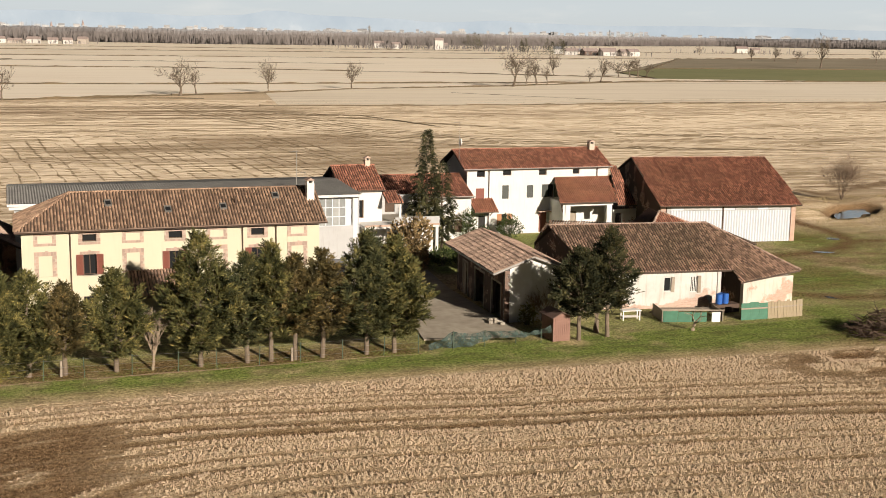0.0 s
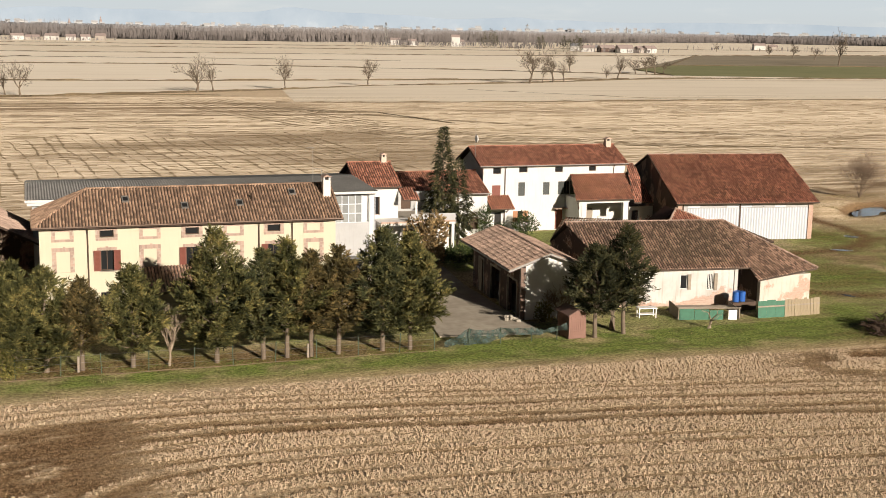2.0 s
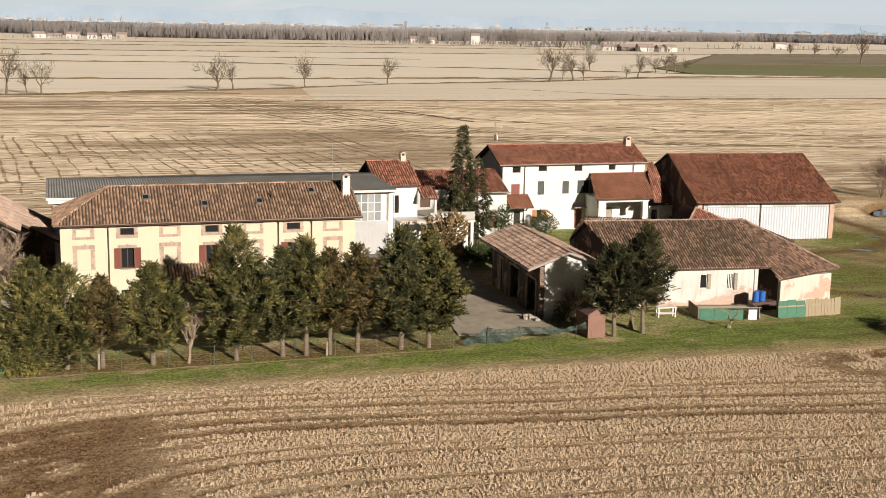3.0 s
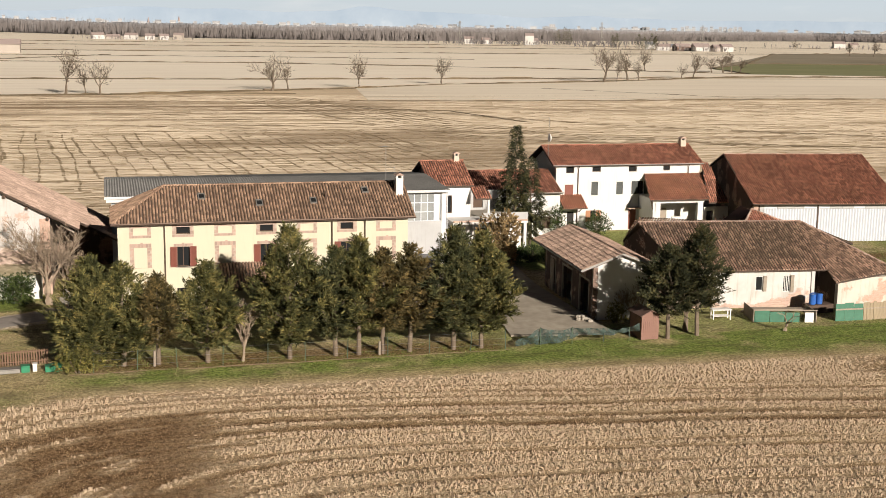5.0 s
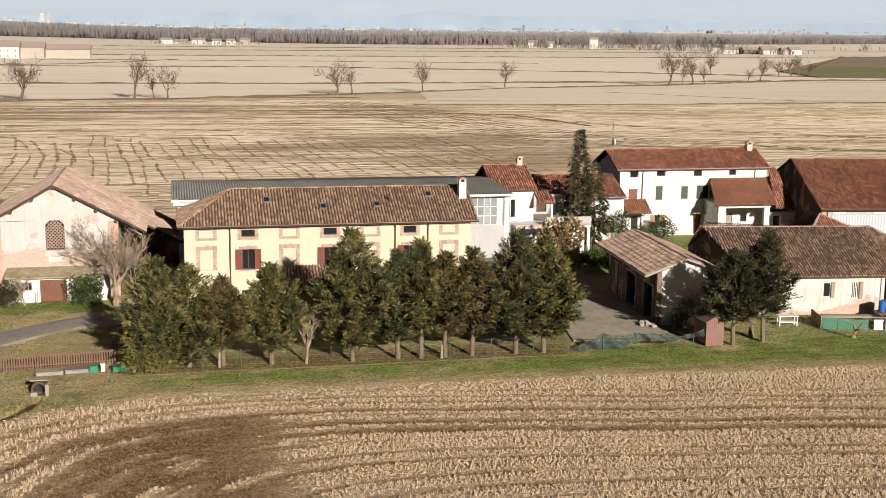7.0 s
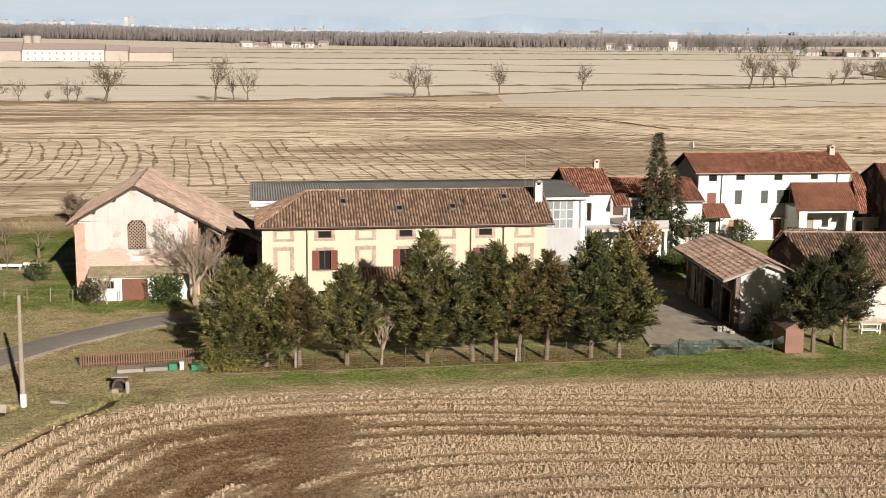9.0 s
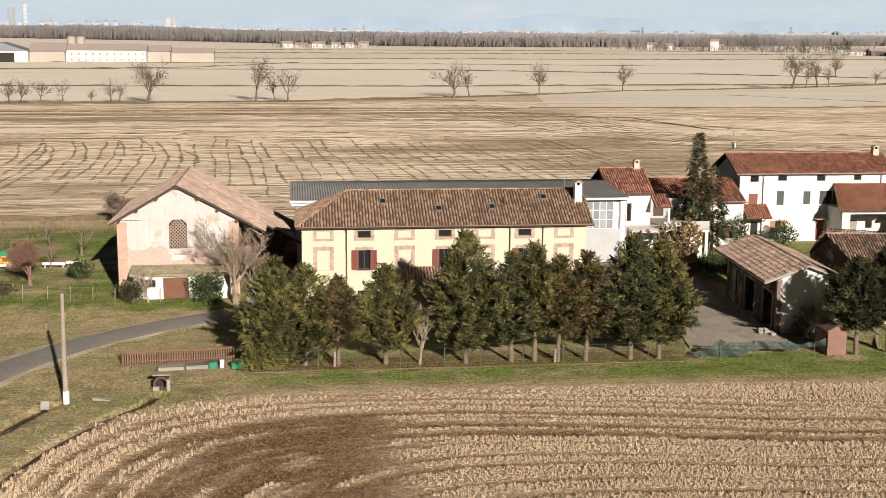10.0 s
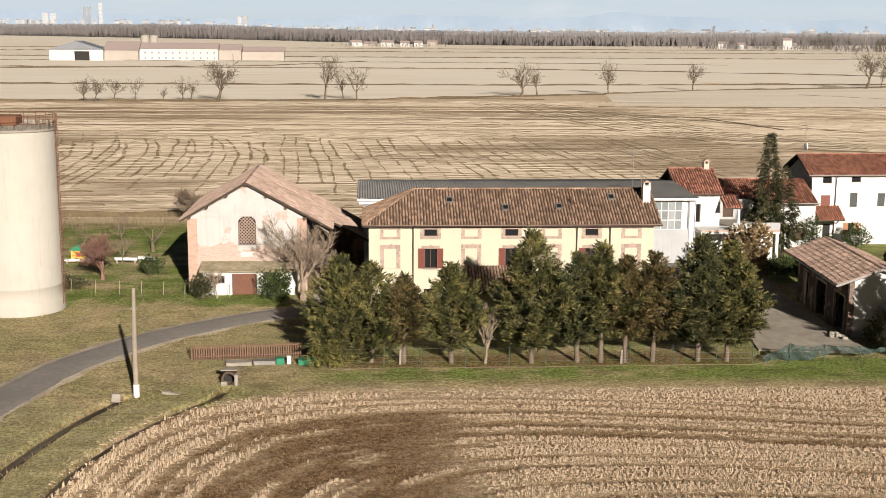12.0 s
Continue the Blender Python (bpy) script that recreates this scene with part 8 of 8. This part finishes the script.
M["plastic_green"] = surface("plastic_green", (0.04, 0.22, 0.12), None, 4, 1, 0.2, 0.4, 0, 0.0)
M["car_paint"], _nt, _b = nodes_of("car_paint", 0.25, 0.3, 0.5)
_b.inputs["Base Color"].default_value = (0.025, 0.028, 0.035, 1)
M["rubber"] = surface("rubber", (0.02, 0.02, 0.02), None, 6, 1, 0.3, 0.8)
M["net"], _nt, _b = nodes_of("shade_net", 0.8, 0, 0.2)
_b.inputs["Base Color"].default_value = (0.05, 0.075, 0.066, 1)
_ck = noise_node(_nt, 3.0, coord_of(_nt), 3.0)
_nt.links.new(ramp_node(_nt, _ck, [(0.36, (0.4,) * 3), (0.6, (0.95,) * 3)]), _b.inputs["Alpha"])

M["kerb_earth"] = surface("kerb_earth", (0.19, 0.14, 0.09), (0.10, 0.07, 0.045), 2.0, 0.6, 0.8, 0.95)
fence = thing("wire_fence", (0, 0, 0), 0, "green wire fence on thin posts before the cypresses", "fence")
_post = mesh_of("post", tube(bmesh.new(), [(0, 0, -0.1), (0, 0, 1.3)], 0.028, 6))
_post.materials.append(M["post_green"])
_xs = [-1.6, 1.0, 3.4, 6.2, 9.0, 11.4, 14.1, 16.8, 19.6, 22.4, 24.8]
for i, x in enumerate(_xs):
    o = part("post", _post, "post_green", fence)
    o.location = (x, 74.2 + 0.1 * math.sin(i), 0)
    o.rotation_euler = (0, radians(2.5 * math.sin(i * 2.3)), 0)
for z in (0.35, 0.75, 1.2):
    part("wire", tube(bmesh.new(), [(x, 74.2 + 0.1 * math.sin(i), z) for i, x in enumerate(_xs)], 0.008, 3, False), "zinc", fence)
part("kerb", tube(bmesh.new(), [(x, 74.0 + 0.06 * math.sin(x), -0.01) for x in np.linspace(-3, 25, 30)], 0.045, 5), "kerb_earth", fence, "low crumbling earth-stained kerb")


def stake(x, y, h, r=0.09, lab="short pale wooden stake in the grass", mat="wood_grey"):
    t = tagged(part("stake", tube(bmesh.new(), [(0, 0, -0.1), (0.02, 0, h)], [r, r * 0.85], 8), mat, None), lab, "stake")
    t.location = (x, y, 0)
    return t


stake(2.05, 74.9, 1.0)
stake(16.3, 74.6, 0.9)


def garden_hut():
    t = thing("garden_hut", (35.4, 74.5, 0), 0, "small reddish wooden garden hut with a pitched roof", "hut")
    w, d, e, zr = 1.3, 1.9, 1.75, 2.05
    top = (lambda x: e + (zr - e) * (1 - abs(x) / (w / 2)), (0.0,))
    part("floor", a_box(-w / 2, 0, 0, w / 2, d, 0.06), "hut_wood", t)
    sh = {}
    n = 9
    for i in range(n):
        x = -w / 2 + i * w / n
        zz = min(top[0](x), top[0](x + w / n)) - 0.02
        o = part("board", a_box(0.008, 0, 0, w / n - 0.008, 0.03, zz), "hut_wood", t)
        o.location = (x, -0.01, 0.03)
        o = part("board", a_box(0.008, 0, 0, w / n - 0.008, 0.03, zz), "hut_wood", t)
        o.location = (x, d - 0.02, 0.03)
    for x in (-w / 2, w / 2 - 0.03):
        for i in range(12):
            o = part("board", a_box(0, 0.008, 0, 0.03, d / 12 - 0.008, e - 0.03), "hut_wood", t)
            o.location = (x, i * d / 12, 0.03)
    for z in (0.5, 1.35):
        part("door_brace", a_box(-0.45, -0.035, z, 0.45, -0.012, z + 0.09), "hut_wood", t)
    for s in (-1, 1):
        part("roof_panel", prism(bmesh.new(), [(s * (w / 2 + 0.16), -0.2, e - 0.1), (0, -0.2, zr + 0.02), (0, -0.2, zr + 0.07), (s * (w / 2 + 0.16), -0.2, e - 0.05)], (0, d + 0.4, 0)), "hut_roof", t)
    return t


M["hut_roof"] = surface("hut_roof", (0.17, 0.105, 0.085), (0.15, 0.1, 0.085), 5, 1, 0.5, 0.85)
garden_hut()


def net_screen():
    """The sagging shade net on stakes before the yard."""
    t = thing("net_screen", (0, 0, 0), 0, "sagging dark green shade net hung on stakes", "net")
    xs = np.linspace(25.6, 34.7, 60)
    for x, h in ((27.4, 1.25), (29.7, 1.15), (32.0, 1.0), (33.9, 0.9)):
        part("stake", tube(bmesh.new(), [(x, 74.6, -0.05), (x, 74.6, h)], 0.03, 6), "post_green", t)
    V, rows = [], 9
    for j in range(rows):
        f = j / (rows - 1)
        for x in xs:
            hi = float(np.interp(x, [25.6, 26.6, 27.4, 28.6, 29.7, 30.8, 32.0, 33.0, 34.7], [0.35, 0.75, 1.2, 0.95, 1.1, 1.0, 0.98, 0.75, 1.15]))
            lo = float(np.interp(x, [25.6, 27.4, 29.0, 30.5, 34.7], [0.05, 0.02, 0.25, 0.5, 0.55]))
            V.append((x, 74.6 + 0.3 * math.sin(x * 1.7) * (1 - f) + 0.12 * math.sin(x * 5 + f * 4), lo + (hi - lo) * f))
    n = len(xs)
    F = [(j * n + i, j * n + i + 1, (j + 1) * n + i + 1, (j + 1) * n + i) for j in range(rows - 1) for i in range(n - 1)]
    part("net", quick_mesh("net", V, F, "net", True), "net", t)
    return t


net_screen()


def drum(x, y, rz, lab):
    t = thing("drum", (x, y, 0), rz, lab, "drum", "blue drums")
    bm = bmesh.new()
    prof = [(0.27, 0.0), (0.29, 0.03), (0.285, 0.3), (0.3, 0.32), (0.285, 0.34), (0.285, 0.6), (0.3, 0.62), (0.285, 0.64), (0.285, 0.88), (0.27, 0.92)]
    n = 18
    rings = [[bm.verts.new((r * math.cos(k * math.tau / n), r * math.sin(k * math.tau / n), z)) for k in range(n)] for r, z in prof]
    for a, b in zip(rings, rings[1:]):
        for k in range(n):
            bm.faces.new((a[k], a[(k + 1) % n], b[(k + 1) % n], b[k]))
    bm.faces.new(rings[0][::-1])
    part("shell", bm, "drum_blue", t)
    bm = bmesh.new()
    bmesh.ops.create_cone(bm, cap_ends=True, segments=18, radius1=0.275, radius2=0.275, depth=0.03, matrix=Matrix.Translation((0, 0, 0.9)))
    part("lid", bm, "drum_blue", t)
    return t


_bench = thing("crate", (51.6, 79.5, 0), 5, "dark low wooden platform under the drums", "crate")
part("planks", a_box(-1.0, -0.45, 0.0, 1.2, 0.45, 0.65), "wood_dark", _bench)
for x, y in ((51.15, 79.45), (51.75, 79.5), (51.5, 79.75)):
    d = drum(x, y, x * 50, "blue plastic drum beside the stable door")
    d.scale = (0.9, 0.9, 0.85)
    d.location.z = 0.65


def screen_fence(name, x0, x1, y0, y1, h, material, n, lab, lean=4.0):
    t = thing(name, (x0, y0, 0), math.degrees(math.atan2(y1 - y0, x1 - x0)), lab, "fence")
    L = math.hypot(x1 - x0, y1 - y0)
    rng = random.Random(n)
    for i in range(n):
        p = part("panel", a_box(0.01, 0, 0, L / n - 0.01, 0.03, h * rng.uniform(0.93, 1.05), bevel=0.005), material, t)
        p.location = (i * L / n, rng.uniform(-0.02, 0.02), 0)
        p.rotation_euler = (radians(-lean + rng.uniform(-1, 1)), 0, 0)
    part("rail", a_box(0, 0.05, h * 0.6, L, 0.1, h * 0.68), "wood_grey", t)
    return t


screen_fence("sheet_fence", 51.3, 53.6, 76.5, 76.4, 1.35, "tarp_green", 3, "green plastic sheets leaning as a fence")
screen_fence("board_fence", 53.6, 56.8, 76.4, 76.5, 1.35, "tarp_tan", 11, "weathered tan board fence beside the stable")


def garden_frame():
    """The low enclosure of green sheets and boards before the stable."""
    t = thing("vegetable_frame", (45.0, 77.6, 0), -13, "low enclosure of green sheets and white boards", "frame")
    for i in range(3):
        part("sheet", a_box(0.2 + i * 1.15, 0, 0, 0.2 + (i + 1) * 1.12, 0.04, 0.85 - 0.06 * i), "tarp_green", t)
    part("white_board", a_box(3.95, -0.05, 0, 4.6, 0.0, 0.75), "paint_white", t)
    part("side", a_box(0.12, 0.05, 0, 0.18, 2.6, 0.9), "wood_grey", t)
    part("side", a_box(4.8, 0.05, 0, 4.86, 2.6, 0.8), "wood_grey", t)
    part("top_rail", a_box(0.1, -0.03, 0.86, 4.9, 0.06, 0.93), "wood_grey", t)
    part("shelf", a_box(0.2, 1.9, 0.5, 4.7, 2.5, 0.56), "wood_grey", t)
    return t


def white_table(x, y, rz):
    t = thing("table", (x, y, 0), rz, "white wooden work table against the stable", "table")
    part("tabletop", a_box(-0.75, -0.35, 0.72, 0.75, 0.35, 0.78), "paint_white", t)
    for a in (-0.68, 0.62):
        for b in (-0.3, 0.24):
            part("leg", a_box(a, b, 0, a + 0.07, b + 0.07, 0.72), "paint_white", t)
    part("shelf", a_box(-0.65, -0.28, 0.25, 0.65, 0.28, 0.29), "paint_white", t)
    return t


garden_frame()
white_table(43.2, 79.0, -8)
for i in range(7):
    rr = random.Random(i)
    o = part("firewood", tube(bmesh.new(), [(-0.35, 0, 0), (0.35, 0, 0.05)], 0.09, 7), "wood_grey", None)
    tagged(o, "short cut log lying by the stable wall", "log", "logs at the stable")
    o.matrix_basis = pose(46.2 + rr.uniform(-0.8, 1.6), 79.9 + rr.uniform(-0.3, 0.3), 0.1 + 0.12 * (i % 2), 0, 0, rr.uniform(-60, 60))


def brush_pile():
    t = thing("brush_pile", (59.0, 69.8, 0), 0, "heap of cut dark branches on the grass", "brush")
    rng = random.Random(8)
    bm = bmesh.new()
    for i in range(420):
        a, r = rng.uniform(0, 6.28), 2.1 * rng.random() ** 0.6
        x, y = r * math.cos(a) * 1.3, r * math.sin(a)
        z = max(0.05, 2.3 * (1 - r / 2.5)) * rng.uniform(0.1, 1.0)
        d = Vector((rng.gauss(0, 1), rng.gauss(0, 1), rng.gauss(0.15, 0.35))).normalized() * rng.uniform(0.5, 1.2)
        p = Vector((x, y, z))
        e = p + d
        e.z = max(0.02, e.z)
        m = (p + e) / 2 + Vector((rng.gauss(0, 0.1), rng.gauss(0, 0.1), 0.06))
        tube(bm, [tuple(p), tuple(m), tuple(e)], [0.05, 0.035, 0.012], 4, False)
    tagged(part("branches", bm, "wood_dark", t), kind="stuff")
    return t


brush_pile()


def utility_pole():
    t = thing("utility_pole", (-13.43, 68.6, 0), 0, "weathered concrete utility pole with a white foot", "pole")
    bm = bmesh.new()
    tube(bm, [(0, 0, -0.2), (0.0, 0, 3.2), (0.06, 0, 6.45)], [0.17, 0.14, 0.1], 10)
    part("shaft", bm, "wood_grey", t)
    part("white_foot", tube(bmesh.new(), [(0, 0, 0.0), (0, 0, 0.75)], [0.185, 0.18], 10), "paint_white", t, "white painted foot")
    part("cross_pin", a_box(-0.16, -0.04, 5.2, 0.2, 0.04, 5.3), "zinc", t)
    part("stay_wire", tube(bmesh.new(), [(0, 0, 5.3), (-6.5, 8.0, 2.5), (-16, 19, 0.5)], 0.012, 3, False), "zinc", t)
    part("stay_wire", tube(bmesh.new(), [(0, 0, 5.3), (1.2, 4.0, 2.5), (1.9, 6.0, 0.0)], 0.008, 3, False), "zinc", t)
    return t


utility_pole()


def slat_rack():
    """The long brown slatted rail in the grass."""
    t = thing("slat_fence", (-11.3, 76.1, 0), 5.4, "long low brown wooden slatted fence panel", "fence")
    n, L = 46, 6.95
    sh = mesh_of("slat", a_box(-0.04, -0.015, 0.08, 0.04, 0.015, 1.0, bevel=0.004))
    sh.materials.append(M["wood_rust"])
    for i in range(n):
        o = part("slat", sh, "wood_rust", t)
        o.location = (i * L / (n - 1), 0, 0)
        o.rotation_euler = (radians(-14), 0, 0)
    for z in (0.25, 0.82):
        part("rail", a_box(-0.05, 0.03 + z * 0.22, z, L + 0.05, 0.09 + z * 0.22, z + 0.08), "wood_rust", t)
    for x in (0, L / 3, 2 * L / 3, L):
        part("post", a_box(x - 0.05, 0.1, 0, x + 0.05, 0.2, 0.95), "wood_rust", t)
    return t


slat_rack()
part_specs = ((-8.2, 75.2, 1.6, 0.7, 0.2, "concrete", "low concrete slab in the grass"), (-6.6, 75.3, 1.4, 0.6, 0.24, "zinc", "grey box lying in the grass"), (-5.6, 75.3, 0.5, 0.5, 0.38, "plastic_green", "green plastic crate in the grass"), (-5.05, 75.3, 0.25, 0.3, 0.48, "paint_white", "white canister in the grass"), (-3.95, 75.2, 1.0, 0.6, 0.34, "plastic_green", "green plastic crate in the grass"))
for x, y, w, d, h, m, lab in part_specs:
    t = thing("crate" if "crate" in lab else ("canister" if "canister" in lab else "block"), (x, y, 0), 4, lab, "box")
    part("body", a_box(-w / 2, -d / 2, 0, w / 2, d / 2, h, bevel=0.03), m, t)
    part("lid", a_box(-w / 2 - 0.02, -d / 2 - 0.02, h, w / 2 + 0.02, d / 2 + 0.02, h + 0.05, bevel=0.01), m, t)
stake(-3.0, 75.6, 1.1, 0.05)


def culvert():
    t = thing("culvert", (-8.35, 70.7, 0), 0, "open concrete culvert ring with dark mouth", "culvert")
    bm = bmesh.new()
    for k in range(16):
        a0, a1 = k * math.tau / 16, (k + 1) * math.tau / 16
        c = lambda r, a: (r * math.cos(a), 0, 0.42 + r * math.sin(a))
        prism(bm, [c(0.4, a0), c(0.58, a0), c(0.58, a1), c(0.4, a1)], (0, 0.9, 0))
    part("ring", bm, "wood_dark", t)
    # dark sheet paints the shade in the culvert's mouth
    part("inside", a_box(-0.4, 0.7, 0.02, 0.4, 0.75, 0.82), "dark", t)
    t.scale = (0.78, 0.9, 0.85)
    part("slab", a_box(-0.6, -0.25, 0.0, -0.1, 0.1, 0.3, bevel=0.04), "concrete", t)
    part("slab", a_box(0.45, -0.35, 0.0, 0.75, 0.1, 0.85, bevel=0.05), "concrete", t)
    part("cover", a_box(-0.65, 0.2, 0.96, 0.6, 0.9, 1.06, bevel=0.03), "concrete", t)
    return t


culvert()
for x, y, s, rz in ((-14.5, 67.9, (0.26, 0.14, 0.42), 20), (-11.5, 69.0, (0.55, 0.15, 0.12), -15)):
    o = part("concrete_block", a_box(-s[0], -s[1], -0.1, s[0], s[1], s[2], bevel=0.05), "concrete", None)
    tagged(o, "broken concrete block beside the ditch", "block", "blocks at the ditch")
    o.matrix_basis = pose(x, y, 0, 4, 6, rz)


def garden_things():
    t = thing("playhouse", (-26.6, 111.8, 0), -10, "small yellow plastic playhouse with a green roof", "toy")
    part("wall", wall_panel(bmesh.new(), -0.6, 0.6, 0, 1.0, [(-0.1, 0.3, 0.4, 0.75)], -0.5, 0.5), "plastic_yellow", t)
    part("window", a_box(-0.12, -0.53, 0.38, 0.32, -0.5, 0.77), "plastic_red", t)
    part("roof", prism(bmesh.new(), [(-0.75, -0.6, 0.95), (0.75, -0.6, 0.95), (0, -0.6, 1.45)], (0, 1.2, 0)), "plastic_green", t)
    s = thing("toy_slide", (-25.3, 111.9, 0), 0, "red plastic toy slide", "toy")
    part("slide", prism(bmesh.new(), [(-0.4, 0, 0.7), (0, 0, 0.75), (0.6, 0, 0.1), (0.6, 0, 0.0), (-0.4, 0, 0.0)], (0, 0.5, 0)), "plastic_red", s)
    for i, (a, b) in enumerate(((-27.5, -24.2), (-23.0, -21.0), (-20.9, -19.4))):
        p = thing("pipe", ((a + b) / 2, 110.0, 0), 0, "white pipe laid low across the garden", "pipe", "garden pipes")
        part("tube", tube(bmesh.new(), [(-(b - a) / 2, 0, 0.3 + 0.1 * i), ((b - a) / 2, 0, 0.32 + 0.05 * i)], 0.14, 10), "paint_white", p)
        for x in (-(b - a) / 2 + 0.2, (b - a) / 2 - 0.2):
            part("support", a_box(x - 0.08, -0.08, 0, x + 0.08, 0.08, 0.3), "concrete", p)
    g = thing("garden_fence", (0, 0, 0), 0, "thin wire fence on grey stakes round the garden", "fence")
    for x, y in ((-24, 97.6), (-22, 97.2), (-20, 96.8), (-18.2, 96.5), (-16.4, 96.2), (-14.6, 95.6), (-12.6, 95.2), (-11, 95.0)):
        part("post", tube(bmesh.new(), [(x, y, 0), (x + 0.05, y, 1.1)], 0.03, 5), "wood_grey", g)
    part("wire", tube(bmesh.new(), [(-24, 97.6, 1.0), (-16.4, 96.2, 1.0), (-11, 95.0, 1.0)], 0.008, 3, False), "zinc", g)
    r = thing("metal_gate", (-3.9, 92.6, 0), 0, "thin grey metal gate beside the barn", "gate")
    for pts in ([(0, 0, 0), (0, 0, 1.2)], [(2.6, 0, 0), (2.6, 0, 1.2)], [(0, 0, 1.2), (2.6, 0, 1.2)], [(0, 0, 0.25), (2.6, 0, 0.25)]):
        part("bar", tube(bmesh.new(), pts, 0.03, 5), "zinc", r)
    c = thing("concrete_ramp", (-3.4, 94.6, 0), -12, "sloping pale concrete slab beside the barn", "ramp")
    part("slab", prism(bmesh.new(), [(-0.9, -1.0, 0), (0.9, -1.0, 0), (0.9, 2.6, 0), (0.9, 2.6, 0.7), (-0.9, 2.6, 0.7)][:2] + [(0.9, 2.6, 0.6), (-0.9, 2.6, 0.6)], (0, 0, 0.15)), "concrete", c)


garden_things()


def parked_car():
    t = thing("car", (25.7, 99.6, 0.1), 80, "dark parked car in the farmyard", "car")
    bm = bmesh.new()
    prof = [(-2.1, 0.35), (-2.1, 0.75), (-1.95, 0.92), (-1.2, 1.0), (-0.6, 1.42), (0.9, 1.45), (1.6, 1.0), (2.05, 0.9), (2.1, 0.35)]
    prism(bm, [(x, -0.82, z) for x, z in prof], (0, 1.64, 0))
    bmesh.ops.bevel(bm, geom=list(bm.edges), offset=0.06, segments=2, affect="EDGES")
    part("body", bm, "car_paint", t)
    for y in (-0.8, 0.8):
        part("side_window", prism(bmesh.new(), [(-1.0, y, 1.02), (1.35, y, 1.02), (0.85, y, 1.38), (-0.55, y, 1.38)], (0, 0.03 if y > 0 else -0.03, 0)), "glass", t)
    part("windscreen", prism(bmesh.new(), [(-1.22, -0.7, 1.03), (-1.22, 0.7, 1.03), (-0.63, 0.65, 1.42), (-0.63, -0.65, 1.42)], (-0.03, 0, 0.03)), "glass", t)
    part("rear_window", prism(bmesh.new(), [(1.58, -0.7, 1.03), (1.58, 0.7, 1.03), (0.95, 0.65, 1.42), (0.95, -0.65, 1.42)], (0.03, 0, 0.03)), "glass", t)
    for x in (-1.3, 1.3):
        for y in (-0.72, 0.72):
            bm = bmesh.new()
            bmesh.ops.create_cone(bm, cap_ends=True, segments=20, radius1=0.32, radius2=0.32, depth=0.2, matrix=Matrix.Translation((x, y, 0.32)) @ Matrix.Rotation(math.pi / 2, 4, "X"))
            wh = part("wheel", bm, "rubber", t)
            bm = bmesh.new()
            bmesh.ops.create_cone(bm, cap_ends=True, segments=12, radius1=0.2, radius2=0.2, depth=0.22, matrix=Matrix.Translation((x, y * 1.01, 0.32)) @ Matrix.Rotation(math.pi / 2, 4, "X"))
            part("rim", bm, "zinc", wh)


parked_car()


def aerial(x, y, z0, h, seed, lab, dish=False):
    t = thing("aerial", (x, y, z0), seed * 31, lab, "aerial")
    part("mast", tube(bmesh.new(), [(0, 0, -0.3), (0, 0, h)], 0.025, 5), "zinc", t)
    for i in range(4):
        part("rod", tube(bmesh.new(), [(-0.35, i * 0.18, h - 0.1), (0.35, i * 0.18, h - 0.1)], 0.012, 4), "zinc", t)
    part("boom", tube(bmesh.new(), [(0, -0.1, h - 0.1), (0, 0.7, h - 0.1)], 0.015, 4), "zinc", t)
    if dish:
        bm = bmesh.new()
        bmesh.ops.create_uvsphere(bm, u_segments=18, v_segments=8, radius=0.42, matrix=Matrix.Translation((0.25, -0.2, h * 0.45)) @ Matrix.Diagonal((1, 0.3, 1, 1)))
        part("dish", bm, "paint_white", t, "white satellite dish")


aerial(22.9, 102.5, 7.0, 3.9, 1, "tall thin aerial on the workshop roof")
aerial(23.6, 102.3, 7.0, 2.1, 2, "small aerial on the workshop roof")
aerial(44.2, 119.5, 8.0, 4.0, 3, "aerial with a white dish on the white house", True)
# things that show in the garage's middle doorway and at its corner
t = thing("motorbike_cover", (34.5, 86.2, 0.06), 0, "pale covered heap in the garage doorway", "cover")
bm = bmesh.new()
bmesh.ops.create_icosphere(bm, subdivisions=3, radius=0.6, matrix=Matrix.Translation((0, 0, 0.65)) @ Matrix.Diagonal((0.7, 0.9, 1.1, 1)))
for v in bm.verts:
    v.co += v.co.normalized() * 0.12 * noise.noise(v.co * 3)
    v.co.z = max(0.0, v.co.z)
part("sheet", bm, "curtain", t)
for i in range(9):
    rr = random.Random(50 + i)
    o = part("stone", a_box(-0.2, -0.15, -0.05, 0.2 * rr.uniform(0.6, 1.2), 0.15, 0.22 * rr.uniform(0.6, 1.3), bevel=0.06), "concrete", None)
    tagged(o, "pale rubble stone at the corner of the garage", "stone", "rubble at the garage")
    o.matrix_basis = pose(33.0 + rr.uniform(-0.6, 0.5), 80.2 + rr.uniform(-1.0, 1.2), 0.12, rr.uniform(-8, 8), 0, rr.uniform(0, 180))
